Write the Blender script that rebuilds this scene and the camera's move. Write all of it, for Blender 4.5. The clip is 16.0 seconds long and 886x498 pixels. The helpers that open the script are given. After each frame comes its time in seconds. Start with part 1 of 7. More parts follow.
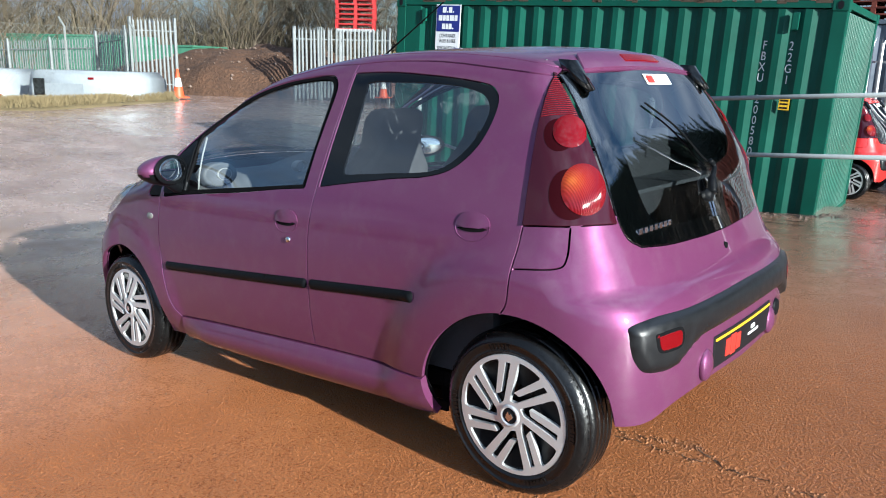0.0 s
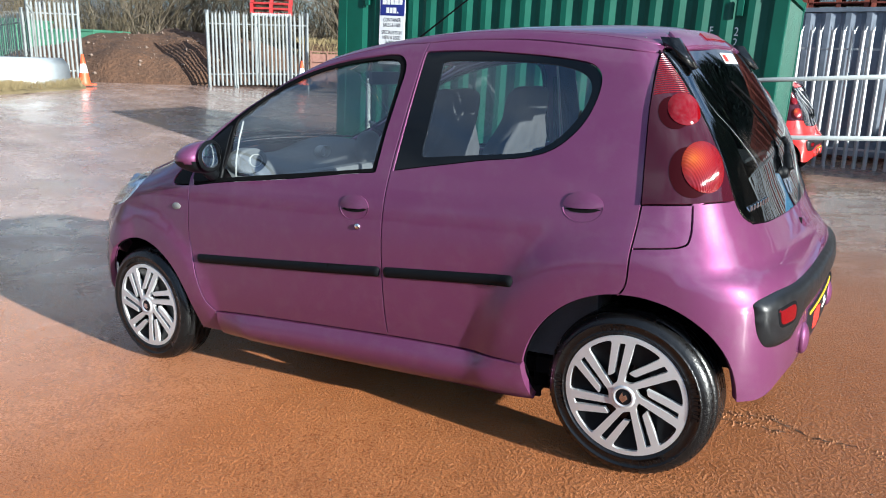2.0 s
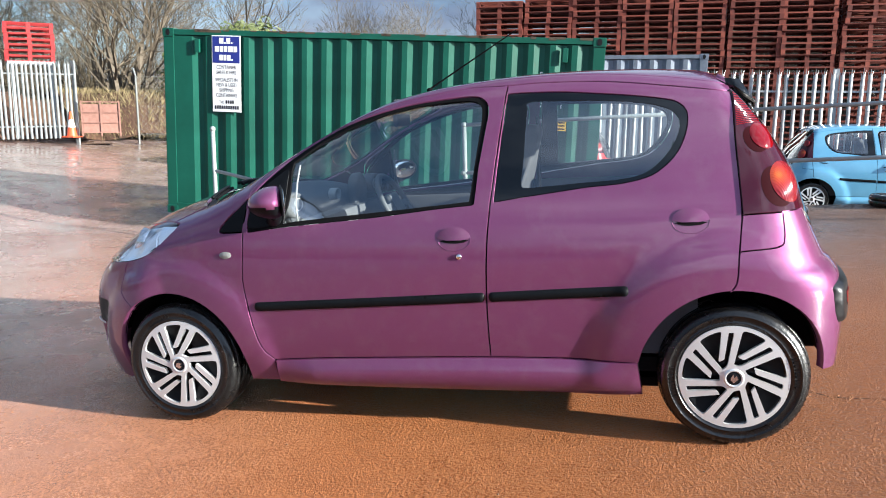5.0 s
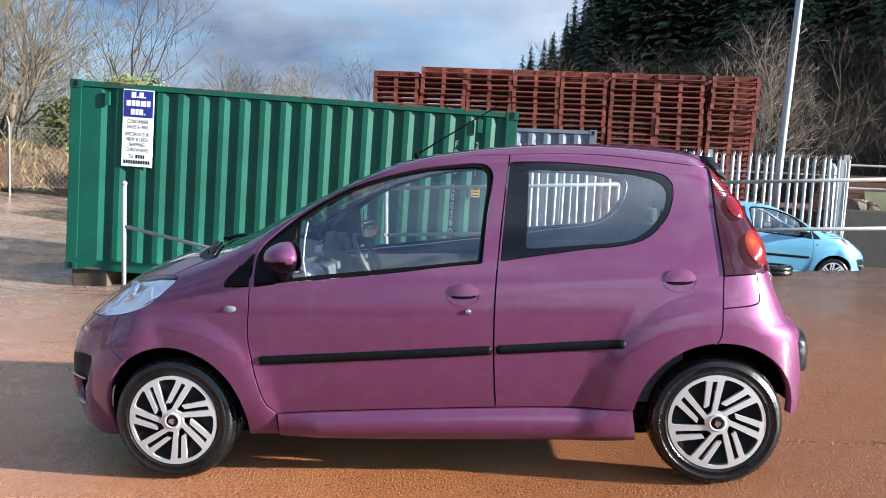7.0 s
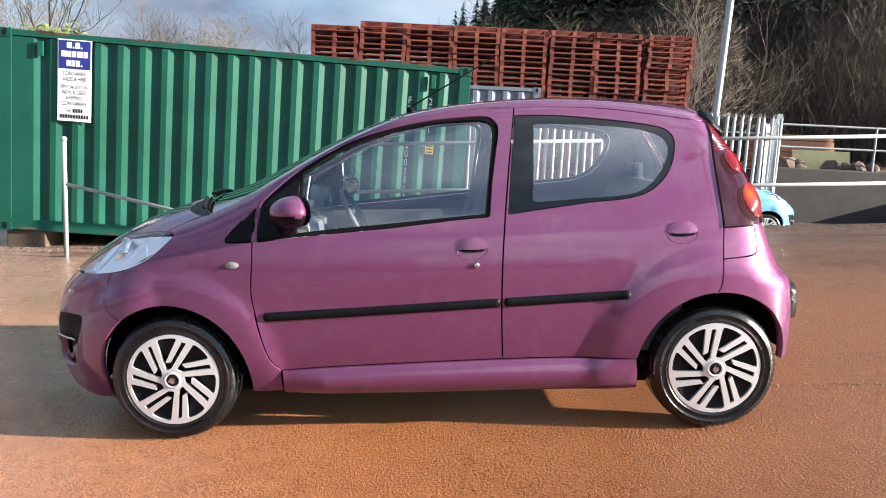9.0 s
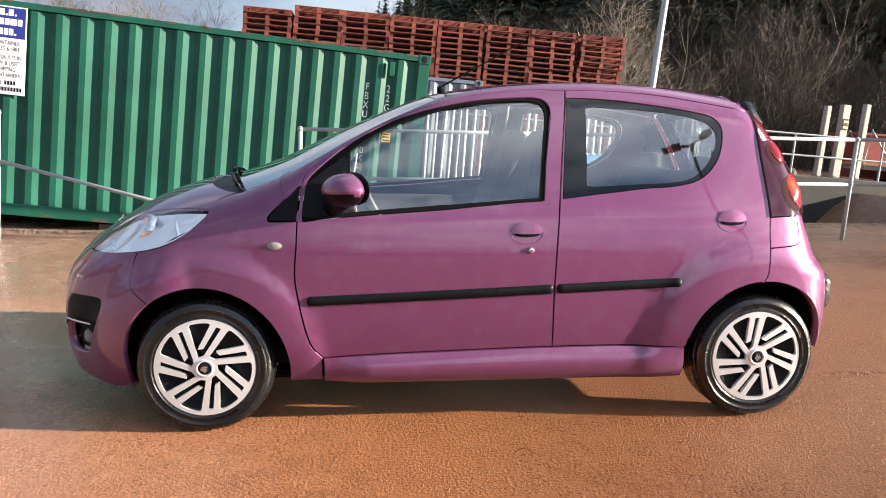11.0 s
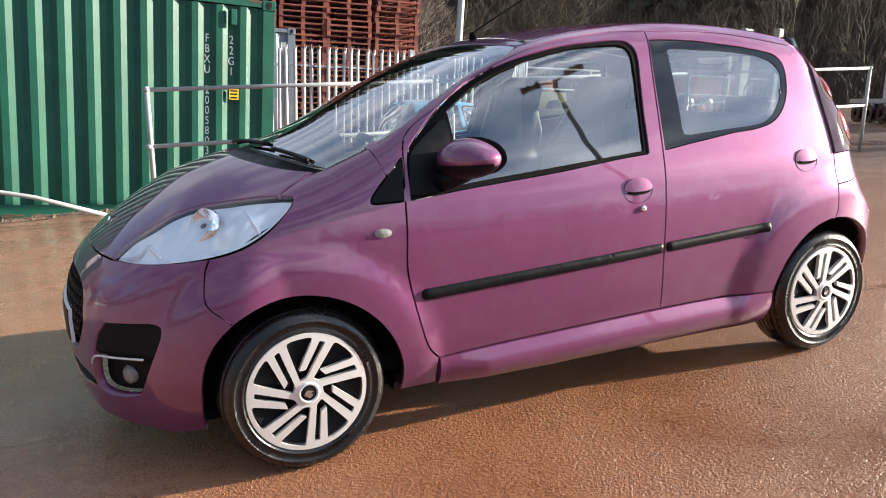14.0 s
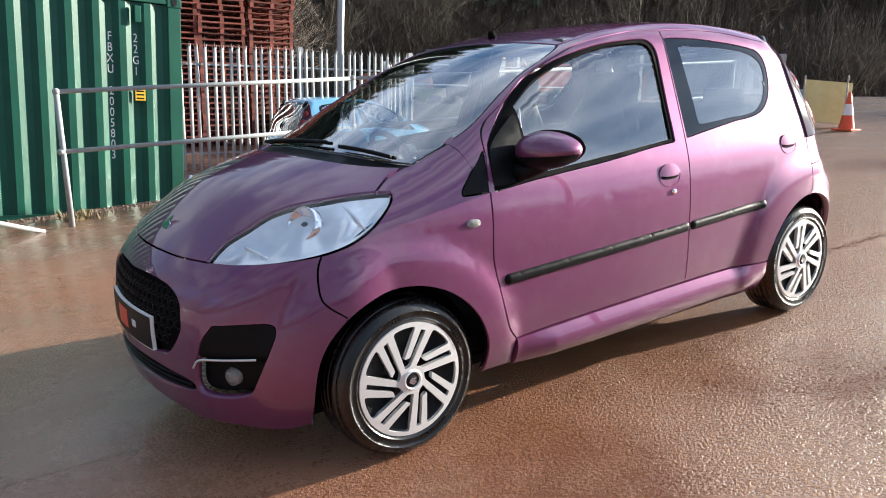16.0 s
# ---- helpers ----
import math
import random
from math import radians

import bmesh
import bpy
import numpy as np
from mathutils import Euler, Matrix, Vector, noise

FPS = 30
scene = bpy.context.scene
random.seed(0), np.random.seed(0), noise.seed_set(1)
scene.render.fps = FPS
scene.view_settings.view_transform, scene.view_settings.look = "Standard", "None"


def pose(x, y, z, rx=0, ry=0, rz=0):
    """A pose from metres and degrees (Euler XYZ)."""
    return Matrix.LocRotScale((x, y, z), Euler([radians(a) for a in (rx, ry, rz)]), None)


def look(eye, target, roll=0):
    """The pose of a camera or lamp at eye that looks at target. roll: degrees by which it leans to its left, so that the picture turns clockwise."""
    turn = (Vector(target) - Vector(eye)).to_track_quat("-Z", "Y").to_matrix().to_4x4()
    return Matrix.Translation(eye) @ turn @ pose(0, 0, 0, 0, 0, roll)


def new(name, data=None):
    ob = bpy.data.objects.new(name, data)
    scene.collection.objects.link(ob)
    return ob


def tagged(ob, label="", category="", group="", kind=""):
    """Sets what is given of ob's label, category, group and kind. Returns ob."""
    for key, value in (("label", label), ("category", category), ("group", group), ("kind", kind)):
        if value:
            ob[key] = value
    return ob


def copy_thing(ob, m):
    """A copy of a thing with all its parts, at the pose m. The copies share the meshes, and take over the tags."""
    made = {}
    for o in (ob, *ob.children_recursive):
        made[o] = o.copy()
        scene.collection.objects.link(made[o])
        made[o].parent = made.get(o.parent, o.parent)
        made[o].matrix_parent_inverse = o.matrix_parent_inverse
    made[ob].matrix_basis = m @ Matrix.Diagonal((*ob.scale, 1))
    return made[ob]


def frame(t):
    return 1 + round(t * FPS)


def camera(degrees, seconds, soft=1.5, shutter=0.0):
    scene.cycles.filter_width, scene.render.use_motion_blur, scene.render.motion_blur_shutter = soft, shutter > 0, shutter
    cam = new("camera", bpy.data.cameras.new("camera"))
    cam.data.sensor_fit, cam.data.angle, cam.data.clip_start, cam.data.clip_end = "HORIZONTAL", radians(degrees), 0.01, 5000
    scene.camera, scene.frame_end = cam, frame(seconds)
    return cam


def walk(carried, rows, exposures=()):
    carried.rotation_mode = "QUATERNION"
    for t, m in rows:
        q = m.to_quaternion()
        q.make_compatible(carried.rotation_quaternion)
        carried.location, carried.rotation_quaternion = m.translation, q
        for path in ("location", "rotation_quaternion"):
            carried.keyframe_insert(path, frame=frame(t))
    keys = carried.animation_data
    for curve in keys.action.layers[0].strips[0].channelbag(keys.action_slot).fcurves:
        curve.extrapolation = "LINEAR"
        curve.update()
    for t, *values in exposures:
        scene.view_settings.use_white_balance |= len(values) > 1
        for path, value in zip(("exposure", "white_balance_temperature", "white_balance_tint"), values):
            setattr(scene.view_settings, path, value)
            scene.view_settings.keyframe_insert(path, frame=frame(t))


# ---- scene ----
cam = camera(59.9, 16.0, soft=1.0)
PATH = [
    (0, (2.396, -2.699, 1.422), (1.17, -1.187, 0.965), 1.4),
    (0.5, (2.321, -2.725, 1.43), (1.13, -1.188, 0.963), 1.2),
    (1, (2.185, -2.923, 1.408), (1.035, -1.359, 0.925), 0.7),
    (1.5, (2.047, -3.032, 1.396), (0.946, -1.431, 0.92), 1.2),
    (2, (1.839, -3.02, 1.377), (0.816, -1.371, 0.895), 1.5),
    (2.5, (1.708, -3.136, 1.363), (0.758, -1.439, 0.896), 1.6),
    (3, (1.528, -3.338, 1.37), (0.662, -1.594, 0.912), 1.7),
    (3.2, (1.464, -3.37, 1.361), (0.634, -1.609, 0.905), 1.8),
    (5.3, (0.675, -3.813, 1.337), (0.273, -1.882, 1.007), 0.2),
    (5.5, (0.637, -3.883, 1.347), (0.28, -1.938, 1.047), 0.2),
    (6, (0.462, -4.093, 1.326), (0.198, -2.125, 1.093), 0.6),
    (6.5, (0.351, -4.15, 1.343), (0.147, -2.17, 1.151), 1.5),
    (7, (0.23, -3.999, 1.322), (0.073, -2.014, 1.134), 2.5),
    (7.5, (0.132, -3.941, 1.31), (0.015, -1.956, 1.101), 2.9),
    (8, (0.016, -3.942, 1.3), (-0.053, -1.958, 1.057), 2.9),
    (8.5, (-0.047, -3.974, 1.295), (-0.065, -1.993, 1.024), 2.8),
    (9, (-0.098, -4.006, 1.285), (-0.068, -2.027, 0.999), 2.7),
    (9.2, (-0.117, -4.0, 1.282), (-0.07, -2.022, 0.993), 2.6),
    (11.3, (-0.766, -3.782, 1.185), (-0.472, -1.826, 0.894), 4.5),
    (11.5, (-0.823, -3.709, 1.2), (-0.507, -1.76, 0.883), 4.2),
    (12, (-1.029, -3.583, 1.2), (-0.645, -1.65, 0.862), 3.4),
    (12.5, (-1.282, -3.5, 1.193), (-0.797, -1.589, 0.856), 2.7),
    (13, (-1.44, -3.326, 1.158), (-0.831, -1.451, 0.825), 2.4),
    (13.5, (-1.579, -3.183, 1.165), (-0.858, -1.35, 0.815), 2.0),
    (14, (-1.787, -3.114, 1.146), (-0.966, -1.331, 0.762), 1.7),
    (14.5, (-1.943, -3.039, 1.142), (-1.044, -1.302, 0.725), 1.2),
    (15, (-2.055, -2.859, 1.137), (-1.086, -1.166, 0.699), 0.8),
    (15.5, (-2.249, -2.813, 1.151), (-1.203, -1.161, 0.73), 0.7),
    (16, (-2.523, -2.863, 1.132), (-1.39, -1.261, 0.746), 0.7),
]
walk(cam, [(t, look(eye, target, roll)) for t, eye, target, roll in PATH],
     exposures=((0, 1.22, 5500, 3), (3, 1.50, 5700, 5), (5.5, 1.78, 5850, 7), (7, 1.76, 5800, 7), (9, 1.98, 6350, 9), (12.5, 2.06, 6800, 11), (16, 1.82, 6300, 8)))

# ---- sky and sun ----
SUN_WAY = Vector((-0.94, 0.180, -0.283)).normalized()  # the way the light travels: a low winter sun behind the car
world = bpy.data.worlds.new("winter_sky")
scene.world = world
world.use_nodes = True
wn, wl = world.node_tree.nodes, world.node_tree.links
sky = wn.new("ShaderNodeTexSky")
sky.sky_type, sky.sun_disc = "NISHITA", False
sky.sun_elevation = math.asin(-SUN_WAY.z)
sky.sun_rotation = math.atan2(-SUN_WAY.x, -SUN_WAY.y)
sky.air_density, sky.dust_density, sky.ozone_density = 1.0, 0.3, 3.0
# broken cloud over the blue
coord = wn.new("ShaderNodeTexCoord")
stretch = wn.new("ShaderNodeMapping")
stretch.inputs["Scale"].default_value = (1.0, 1.0, 2.6)
cloud = wn.new("ShaderNodeTexNoise")
cloud.inputs["Scale"].default_value, cloud.inputs["Detail"].default_value, cloud.inputs["Roughness"].default_value = 2.3, 9, 0.58
ramp = wn.new("ShaderNodeValToRGB")
ramp.color_ramp.elements[0].position, ramp.color_ramp.elements[1].position = 0.34, 0.57
shade = wn.new("ShaderNodeTexNoise")
shade.inputs["Scale"].default_value, shade.inputs["Detail"].default_value = 3.4, 6
tone = wn.new("ShaderNodeValToRGB")
tone.color_ramp.elements[0].position, tone.color_ramp.elements[0].color = 0.36, (1.0, 1.3, 1.95, 1)
tone.color_ramp.elements[1].position, tone.color_ramp.elements[1].color = 0.66, (3.4, 3.65, 4.1, 1)
mix = wn.new("ShaderNodeMix")
mix.data_type = "RGBA"
wl.new(coord.outputs["Generated"], stretch.inputs[0])
wl.new(stretch.outputs[0], cloud.inputs["Vector"])
wl.new(stretch.outputs[0], shade.inputs["Vector"])
wl.new(cloud.outputs[0], ramp.inputs[0])
wl.new(shade.outputs[0], tone.inputs[0])
wl.new(ramp.outputs[0], mix.inputs[0])
wl.new(sky.outputs[0], mix.inputs[6])
# cloud grows brighter towards the sun
toward = wn.new("ShaderNodeVectorMath")
toward.operation, toward.inputs[1].default_value = "DOT_PRODUCT", tuple(-SUN_WAY)
near = wn.new("ShaderNodeMapRange")
near.inputs["From Min"].default_value, near.inputs["From Max"].default_value = -0.12, 1.0
near.inputs["To Min"].default_value, near.inputs["To Max"].default_value = 0.95, 3.8
bright = wn.new("ShaderNodeVectorMath")
bright.operation = "SCALE"
wl.new(coord.outputs["Generated"], toward.inputs[0])
wl.new(toward.outputs["Value"], near.inputs[0])
wl.new(tone.outputs[0], bright.inputs[0])
wl.new(near.outputs[0], bright.inputs["Scale"])
wl.new(bright.outputs[0], mix.inputs[7])
wl.new(mix.outputs[2], wn["Background"].inputs[0])
wn["Background"].inputs[1].default_value = 0.058
sun = new("sun", bpy.data.lights.new("sun", "SUN"))
sun.data.energy, sun.data.angle, sun.data.color = 5.0, radians(0.6), (1.0, 0.90, 0.76)
sun.matrix_world = look(-60 * SUN_WAY, (0, 0, 0))

# ---- materials ----
def shader(name, color=(0.5, 0.5, 0.5), rough=0.6, metal=0.0, **more):
    m = bpy.data.materials.new(name)
    m.use_nodes = True
    b = m.node_tree.nodes["Principled BSDF"]
    b.inputs["Base Color"].default_value = (*color, 1)
    b.inputs["Roughness"].default_value, b.inputs["Metallic"].default_value = rough, metal
    for key, value in more.items():
        b.inputs[key.replace("_", " ")].default_value = value
    return m


def node(m, kind, **values):
    n = m.node_tree.nodes.new(kind)
    for key, value in values.items():
        n.inputs[key.replace("_", " ")].default_value = value
    return n


def noise_of(m, scale, detail=6.0, rough=0.6, space="Object"):
    at = node(m, "ShaderNodeTexCoord")
    n = node(m, "ShaderNodeTexNoise", Scale=scale, Detail=detail, Roughness=rough)
    m.node_tree.links.new(at.outputs[space], n.inputs["Vector"])
    return n.outputs[0]


def ramped(m, value, stops):
    r = node(m, "ShaderNodeValToRGB")
    while len(r.color_ramp.elements) < len(stops):
        r.color_ramp.elements.new(0.5)
    for e, (at, c) in zip(r.color_ramp.elements, stops):
        e.position, e.color = at, (*c, 1) if len(c) == 3 else c
    m.node_tree.links.new(value, r.inputs[0])
    return r.outputs[0]


def blend(m, factor, a, b, mode="MIX"):
    x = m.node_tree.nodes.new("ShaderNodeMix")
    x.data_type, x.blend_type = "RGBA", mode
    for value, socket in ((factor, x.inputs[0]), (a, x.inputs[6]), (b, x.inputs[7])):
        if isinstance(value, (int, float)):
            socket.default_value = value
        elif isinstance(value, tuple):
            socket.default_value = (*value, 1)
        else:
            m.node_tree.links.new(value, socket)
    return x.outputs[2]


def feed(m, output, name):
    m.node_tree.links.new(output, m.node_tree.nodes["Principled BSDF"].inputs[name])


def bumped(m, height, strength=0.3, distance=0.01):
    b = node(m, "ShaderNodeBump", Strength=strength, Distance=distance)
    m.node_tree.links.new(height, b.inputs["Height"])
    feed(m, b.outputs[0], "Normal")


def grained(name, dark, light, rough, scale, bump=0.2, distance=0.005, metal=0.0, big=None, space="Object"):
    """A surface of two tones: fine grain and broad patches."""
    m = shader(name, dark, rough, metal)
    fine = noise_of(m, scale, space=space)
    broad = noise_of(m, big or scale / 12, 4, space=space)
    c = blend(m, 0.5, ramped(m, fine, [(0.3, dark), (0.7, light)]), ramped(m, broad, [(0.3, dark), (0.7, light)]))
    feed(m, c, "Base Color")
    feed(m, ramped(m, broad, [(0.3, (rough * 0.8,) * 3), (0.7, (min(1, rough * 1.2),) * 3)]), "Roughness")
    bumped(m, fine, bump, distance)
    return m


def painted():
    m = shader("purple_metallic_paint", (0.20, 0.05, 0.14), 0.40, 0.36, Coat_Weight=1.0, Coat_Roughness=0.022, Coat_IOR=1.62, Specular_IOR_Level=0.2, Specular_Tint=(0.42, 0.24, 0.36, 1))
    flake = noise_of(m, 900, 2)
    dirt = noise_of(m, 3.0, 6)
    c = blend(m, 0.25, (0.150, 0.037, 0.104), ramped(m, flake, [(0.35, (0.10, 0.026, 0.075)), (0.65, (0.26, 0.090, 0.20))]))
    # thin grey road film, blotchy
    c = blend(m, ramped(m, noise_of(m, 11, 9, 0.7), [(0.48, (0, 0, 0)), (0.80, (0.16,) * 3)]), c, (0.26, 0.20, 0.22))
    feed(m, c, "Base Color")
    feed(m, ramped(m, dirt, [(0.35, (0.37,) * 3), (0.7, (0.46,) * 3)]), "Roughness")
    feed(m, ramped(m, noise_of(m, 5, 8, 0.7), [(0.4, (0.015,) * 3), (0.75, (0.06,) * 3)]), "Coat Roughness")
    bumped(m, noise_of(m, 45, 2), 0.012, 0.002)
    return m


def glazed(name, tint, rough=0.0, least=0.16, power_of=2.2):
    """Thin car glass: see-through with a mirror-like gloss at a flat angle."""
    m = bpy.data.materials.new(name)
    m.use_nodes = True
    t, l = m.node_tree, m.node_tree.links
    t.nodes.remove(t.nodes["Principled BSDF"])
    clear = t.nodes.new("ShaderNodeBsdfTransparent")
    clear.inputs[0].default_value = (*tint, 1)
    gloss = t.nodes.new("ShaderNodeBsdfGlossy")
    gloss.inputs["Roughness"].default_value = rough
    facing = t.nodes.new("ShaderNodeLayerWeight")
    facing.inputs[0].default_value = 0.5
    power = t.nodes.new("ShaderNodeMath")
    power.operation, power.inputs[1].default_value = "POWER", power_of
    amount = t.nodes.new("ShaderNodeMath")
    amount.operation, amount.inputs[1].default_value, amount.inputs[2].default_value = "MULTIPLY_ADD", 0.88, least
    l.new(facing.outputs["Facing"], power.inputs[0])
    l.new(power.outputs[0], amount.inputs[0])
    mixed = t.nodes.new("ShaderNodeMixShader")
    l.new(amount.outputs[0], mixed.inputs[0])
    l.new(clear.outputs[0], mixed.inputs[1])
    l.new(gloss.outputs[0], mixed.inputs[2])
    l.new(mixed.outputs[0], t.nodes["Material Output"].inputs[0])
    return m


PAINT = painted()
GLASS = glazed("window_glass", (0.94, 0.98, 0.965), 0.0, 0.22, 2.6)
SCREEN_GLASS = glazed("windscreen_glass", (0.90, 0.95, 0.94), 0.0, 0.22, 2.4)
DARK_GLASS = glazed("dark_rear_glass", (0.36, 0.40, 0.41), 0.0, 0.19)
LENS = glazed("headlamp_lens", (0.95, 0.97, 0.98), 0.0, 0.05, 3.5)
FRIT = shader("black_glass_border", (0.003, 0.0035, 0.004), 0.03, 0)
DISH = shader("gloss_black_wheel_paint", (0.004, 0.004, 0.005), 0.22, 0, Specular_IOR_Level=0.25)
SEAL = grained("black_rubber_seal", (0.005, 0.005, 0.0055), (0.009, 0.009, 0.010), 0.8, 120)
PLASTIC = grained("black_textured_plastic", (0.0035, 0.004, 0.005), (0.008, 0.009, 0.0105), 0.42, 260, 0.25, 0.001)
# near black for inner parts; carries the shade inside gaps and arches as colour
INNER = shader("dark_inner_gap_shade", (0.008, 0.007, 0.008), 0.9, 0, Specular_IOR_Level=0.05)
TRIM = grained("grey_cabin_trim", (0.07, 0.078, 0.085), (0.13, 0.14, 0.155), 0.6, 180, 0.2, 0.002)
CLOTH = grained("dark_grey_seat_cloth", (0.035, 0.037, 0.042), (0.075, 0.08, 0.09), 0.9, 240, 0.4, 0.002)
TYRE = grained("black_tyre_rubber", (0.0025, 0.0025, 0.003), (0.008, 0.008, 0.008), 0.26, 60, 0.5, 0.003, big=7)
SILVER = shader("brushed_silver_wheel_paint", (0.70, 0.71, 0.72), 0.36, 0.55)
bumped(SILVER, noise_of(SILVER, 300, 3), 0.05, 0.001)
for black, gloss in ((SEAL, 0.02), (PLASTIC, 0.10), (TYRE, 0.5)):
    black.node_tree.nodes["Principled BSDF"].inputs["Specular IOR Level"].default_value = gloss
BUMPER_BLACK = grained("satin_black_bumper_plastic", (0.006, 0.0065, 0.0075), (0.012, 0.013, 0.015), 0.34, 300, 0.2, 0.001)
CHROME = shader("chrome", (0.8, 0.8, 0.82), 0.08, 1.0)
REFLECTOR = shader("headlamp_reflector", (0.88, 0.91, 0.94), 0.16, 0.50)
bumped(REFLECTOR, noise_of(REFLECTOR, 9, 1), 0.4, 0.03)
RED_LENS = shader("red_lamp_lens", (0.17, 0.003, 0.007), 0.10, 0)
DEEP_RED = shader("dark_red_lamp_lens", (0.036, 0.005, 0.011), 0.05, 0)
# shadow crescent beside each tail lamp lens, put in as a dark colour
LENS_SHADOW = shader("blackish_red_lens_shadow", (0.020, 0.001, 0.003), 0.7, 0, Specular_IOR_Level=0.05)


def indicator_lens():
    """Red lens that turns amber towards its bulb, with fine upright ribs."""
    m = shader("red_and_amber_lens", (0.4, 0.02, 0.01), 0.08)
    at = node(m, "ShaderNodeTexCoord")
    fold = m.node_tree.nodes.new("ShaderNodeVectorMath")
    fold.operation = "ABSOLUTE"
    apart = m.node_tree.nodes.new("ShaderNodeVectorMath")
    apart.operation, apart.inputs[1].default_value = "DISTANCE", (1.325, 0.684, 1.012)
    m.node_tree.links.new(at.outputs["Object"], fold.inputs[0])
    m.node_tree.links.new(fold.outputs[0], apart.inputs[0])
    feed(m, ramped(m, apart.outputs["Value"], [(0.014, (0.52, 0.15, 0.012)), (0.026, (0.30, 0.042, 0.008)), (0.044, (0.22, 0.012, 0.006)), (0.070, (0.14, 0.003, 0.006))]), "Base Color")
    wave = node(m, "ShaderNodeTexWave", Scale=70.0, Distortion=0.5)
    wave.bands_direction = "Y"
    m.node_tree.links.new(at.outputs["Object"], wave.inputs["Vector"])
    bumped(m, wave.outputs[0], 0.3, 0.002)
    return m


AMBER = indicator_lens()
BRIGHT_RED = shader("bright_red_lamp_lens", (0.14, 0.0015, 0.004), 0.06, 0)
WHITE_LENS = shader("white_lamp_lens", (0.22, 0.22, 0.21), 0.10, 0)
bumped(WHITE_LENS, noise_of(WHITE_LENS, 90, 2), 0.4, 0.004)
MIRROR = shader("mirror_glass", (0.70, 0.73, 0.76), 0.02, 1.0)
SIGN_RED = shader("red_print", (0.65, 0.03, 0.02), 0.4)
SIGN_WHITE = grained("white_print", (0.68, 0.69, 0.70), (0.80, 0.80, 0.80), 0.5, 40, 0.05)
SIGN_BLUE = grained("blue_print", (0.012, 0.02, 0.16), (0.02, 0.03, 0.21), 0.4, 30, 0.05)
SIGN_YELLOW = grained("yellow_print", (0.60, 0.36, 0.01), (0.75, 0.45, 0.015), 0.5, 30, 0.05)
INK = shader("dark_ink", (0.010, 0.010, 0.012), 0.5, 0, Specular_IOR_Level=0.15)


def yard_surface():
    m = shader("wet_red_brown_yard_surface", (0.24, 0.11, 0.055), 0.7)
    pos = node(m, "ShaderNodeNewGeometry").outputs["Position"]
    def field(scale, detail=6.0, rough=0.6, stretch=None):
        n = node(m, "ShaderNodeTexNoise", Scale=scale, Detail=detail, Roughness=rough)
        if stretch:
            mp = node(m, "ShaderNodeMapping", Scale=stretch)
            m.node_tree.links.new(pos, mp.inputs[0])
            m.node_tree.links.new(mp.outputs[0], n.inputs["Vector"])
        else:
            m.node_tree.links.new(pos, n.inputs["Vector"])
        return n.outputs[0]
    grit, fine, patch, wet = field(78, 2.5, 0.6), field(240, 2, 0.5), field(1.1, 7, 0.62), field(0.22, 5, 0.55)
    mottled = field(9, 8, 0.7)
    # grit tone follows the bump noise: shaded pits and lit tops put into colour
    base = blend(m, 0.55, ramped(m, grit, [(0.34, (0.075, 0.025, 0.009)), (0.46, (0.33, 0.118, 0.038)), (0.58, (0.42, 0.155, 0.050)), (0.70, (0.78, 0.37, 0.15))]),
                 ramped(m, patch, [(0.30, (0.28, 0.092, 0.028)), (0.55, (0.37, 0.130, 0.041)), (0.75, (0.43, 0.165, 0.058))]))
    base = blend(m, 0.35, base, ramped(m, mottled, [(0.3, (0.23, 0.075, 0.023)), (0.7, (0.41, 0.155, 0.054))]))
    # pinkish-grey film further over the yard, with sky sheen painted into its colour
    split = node(m, "ShaderNodeSeparateXYZ")
    m.node_tree.links.new(pos, split.inputs[0])
    far = node(m, "ShaderNodeMapRange", From_Min=-0.3, From_Max=-2.3)
    m.node_tree.links.new(split.outputs[0], far.inputs[0])
    side = node(m, "ShaderNodeMapRange", From_Min=0.6, From_Max=4.0)
    m.node_tree.links.new(split.outputs[1], side.inputs[0])
    drier = node(m, "ShaderNodeMapRange", From_Min=0.2, From_Max=3.2, To_Min=1.0, To_Max=0.3)
    m.node_tree.links.new(split.outputs[0], drier.inputs[0])
    beyond = node(m, "ShaderNodeMath")
    beyond.operation = "MULTIPLY"
    m.node_tree.links.new(side.outputs[0], beyond.inputs[0])
    m.node_tree.links.new(drier.outputs[0], beyond.inputs[1])
    most = node(m, "ShaderNodeMath")
    most.operation = "MAXIMUM"
    m.node_tree.links.new(far.outputs[0], most.inputs[0])
    m.node_tree.links.new(beyond.outputs[0], most.inputs[1])
    film = node(m, "ShaderNodeMath")
    film.operation = "MULTIPLY"
    m.node_tree.links.new(most.outputs[0], film.inputs[0])
    film.inputs[1].default_value = 0.42
    sky_sheen = blend(m, 0.5, ramped(m, grit, [(0.3, (0.25, 0.170, 0.142)), (0.7, (0.44, 0.325, 0.285))]), ramped(m, patch, [(0.35, (0.26, 0.172, 0.145)), (0.65, (0.41, 0.30, 0.265))]))
    base = blend(m, film.outputs[0], base, sky_sheen)
    # trodden, darker earth towards the far edge
    edge_of = node(m, "ShaderNodeMapRange", From_Min=1.6, From_Max=5.5, To_Max=0.75)
    m.node_tree.links.new(split.outputs[1], edge_of.inputs[0])
    east = node(m, "ShaderNodeMapRange", From_Min=-2.5, From_Max=1.0)
    m.node_tree.links.new(split.outputs[0], east.inputs[0])
    trodden = node(m, "ShaderNodeMath")
    trodden.operation = "MULTIPLY"
    m.node_tree.links.new(edge_of.outputs[0], trodden.inputs[0])
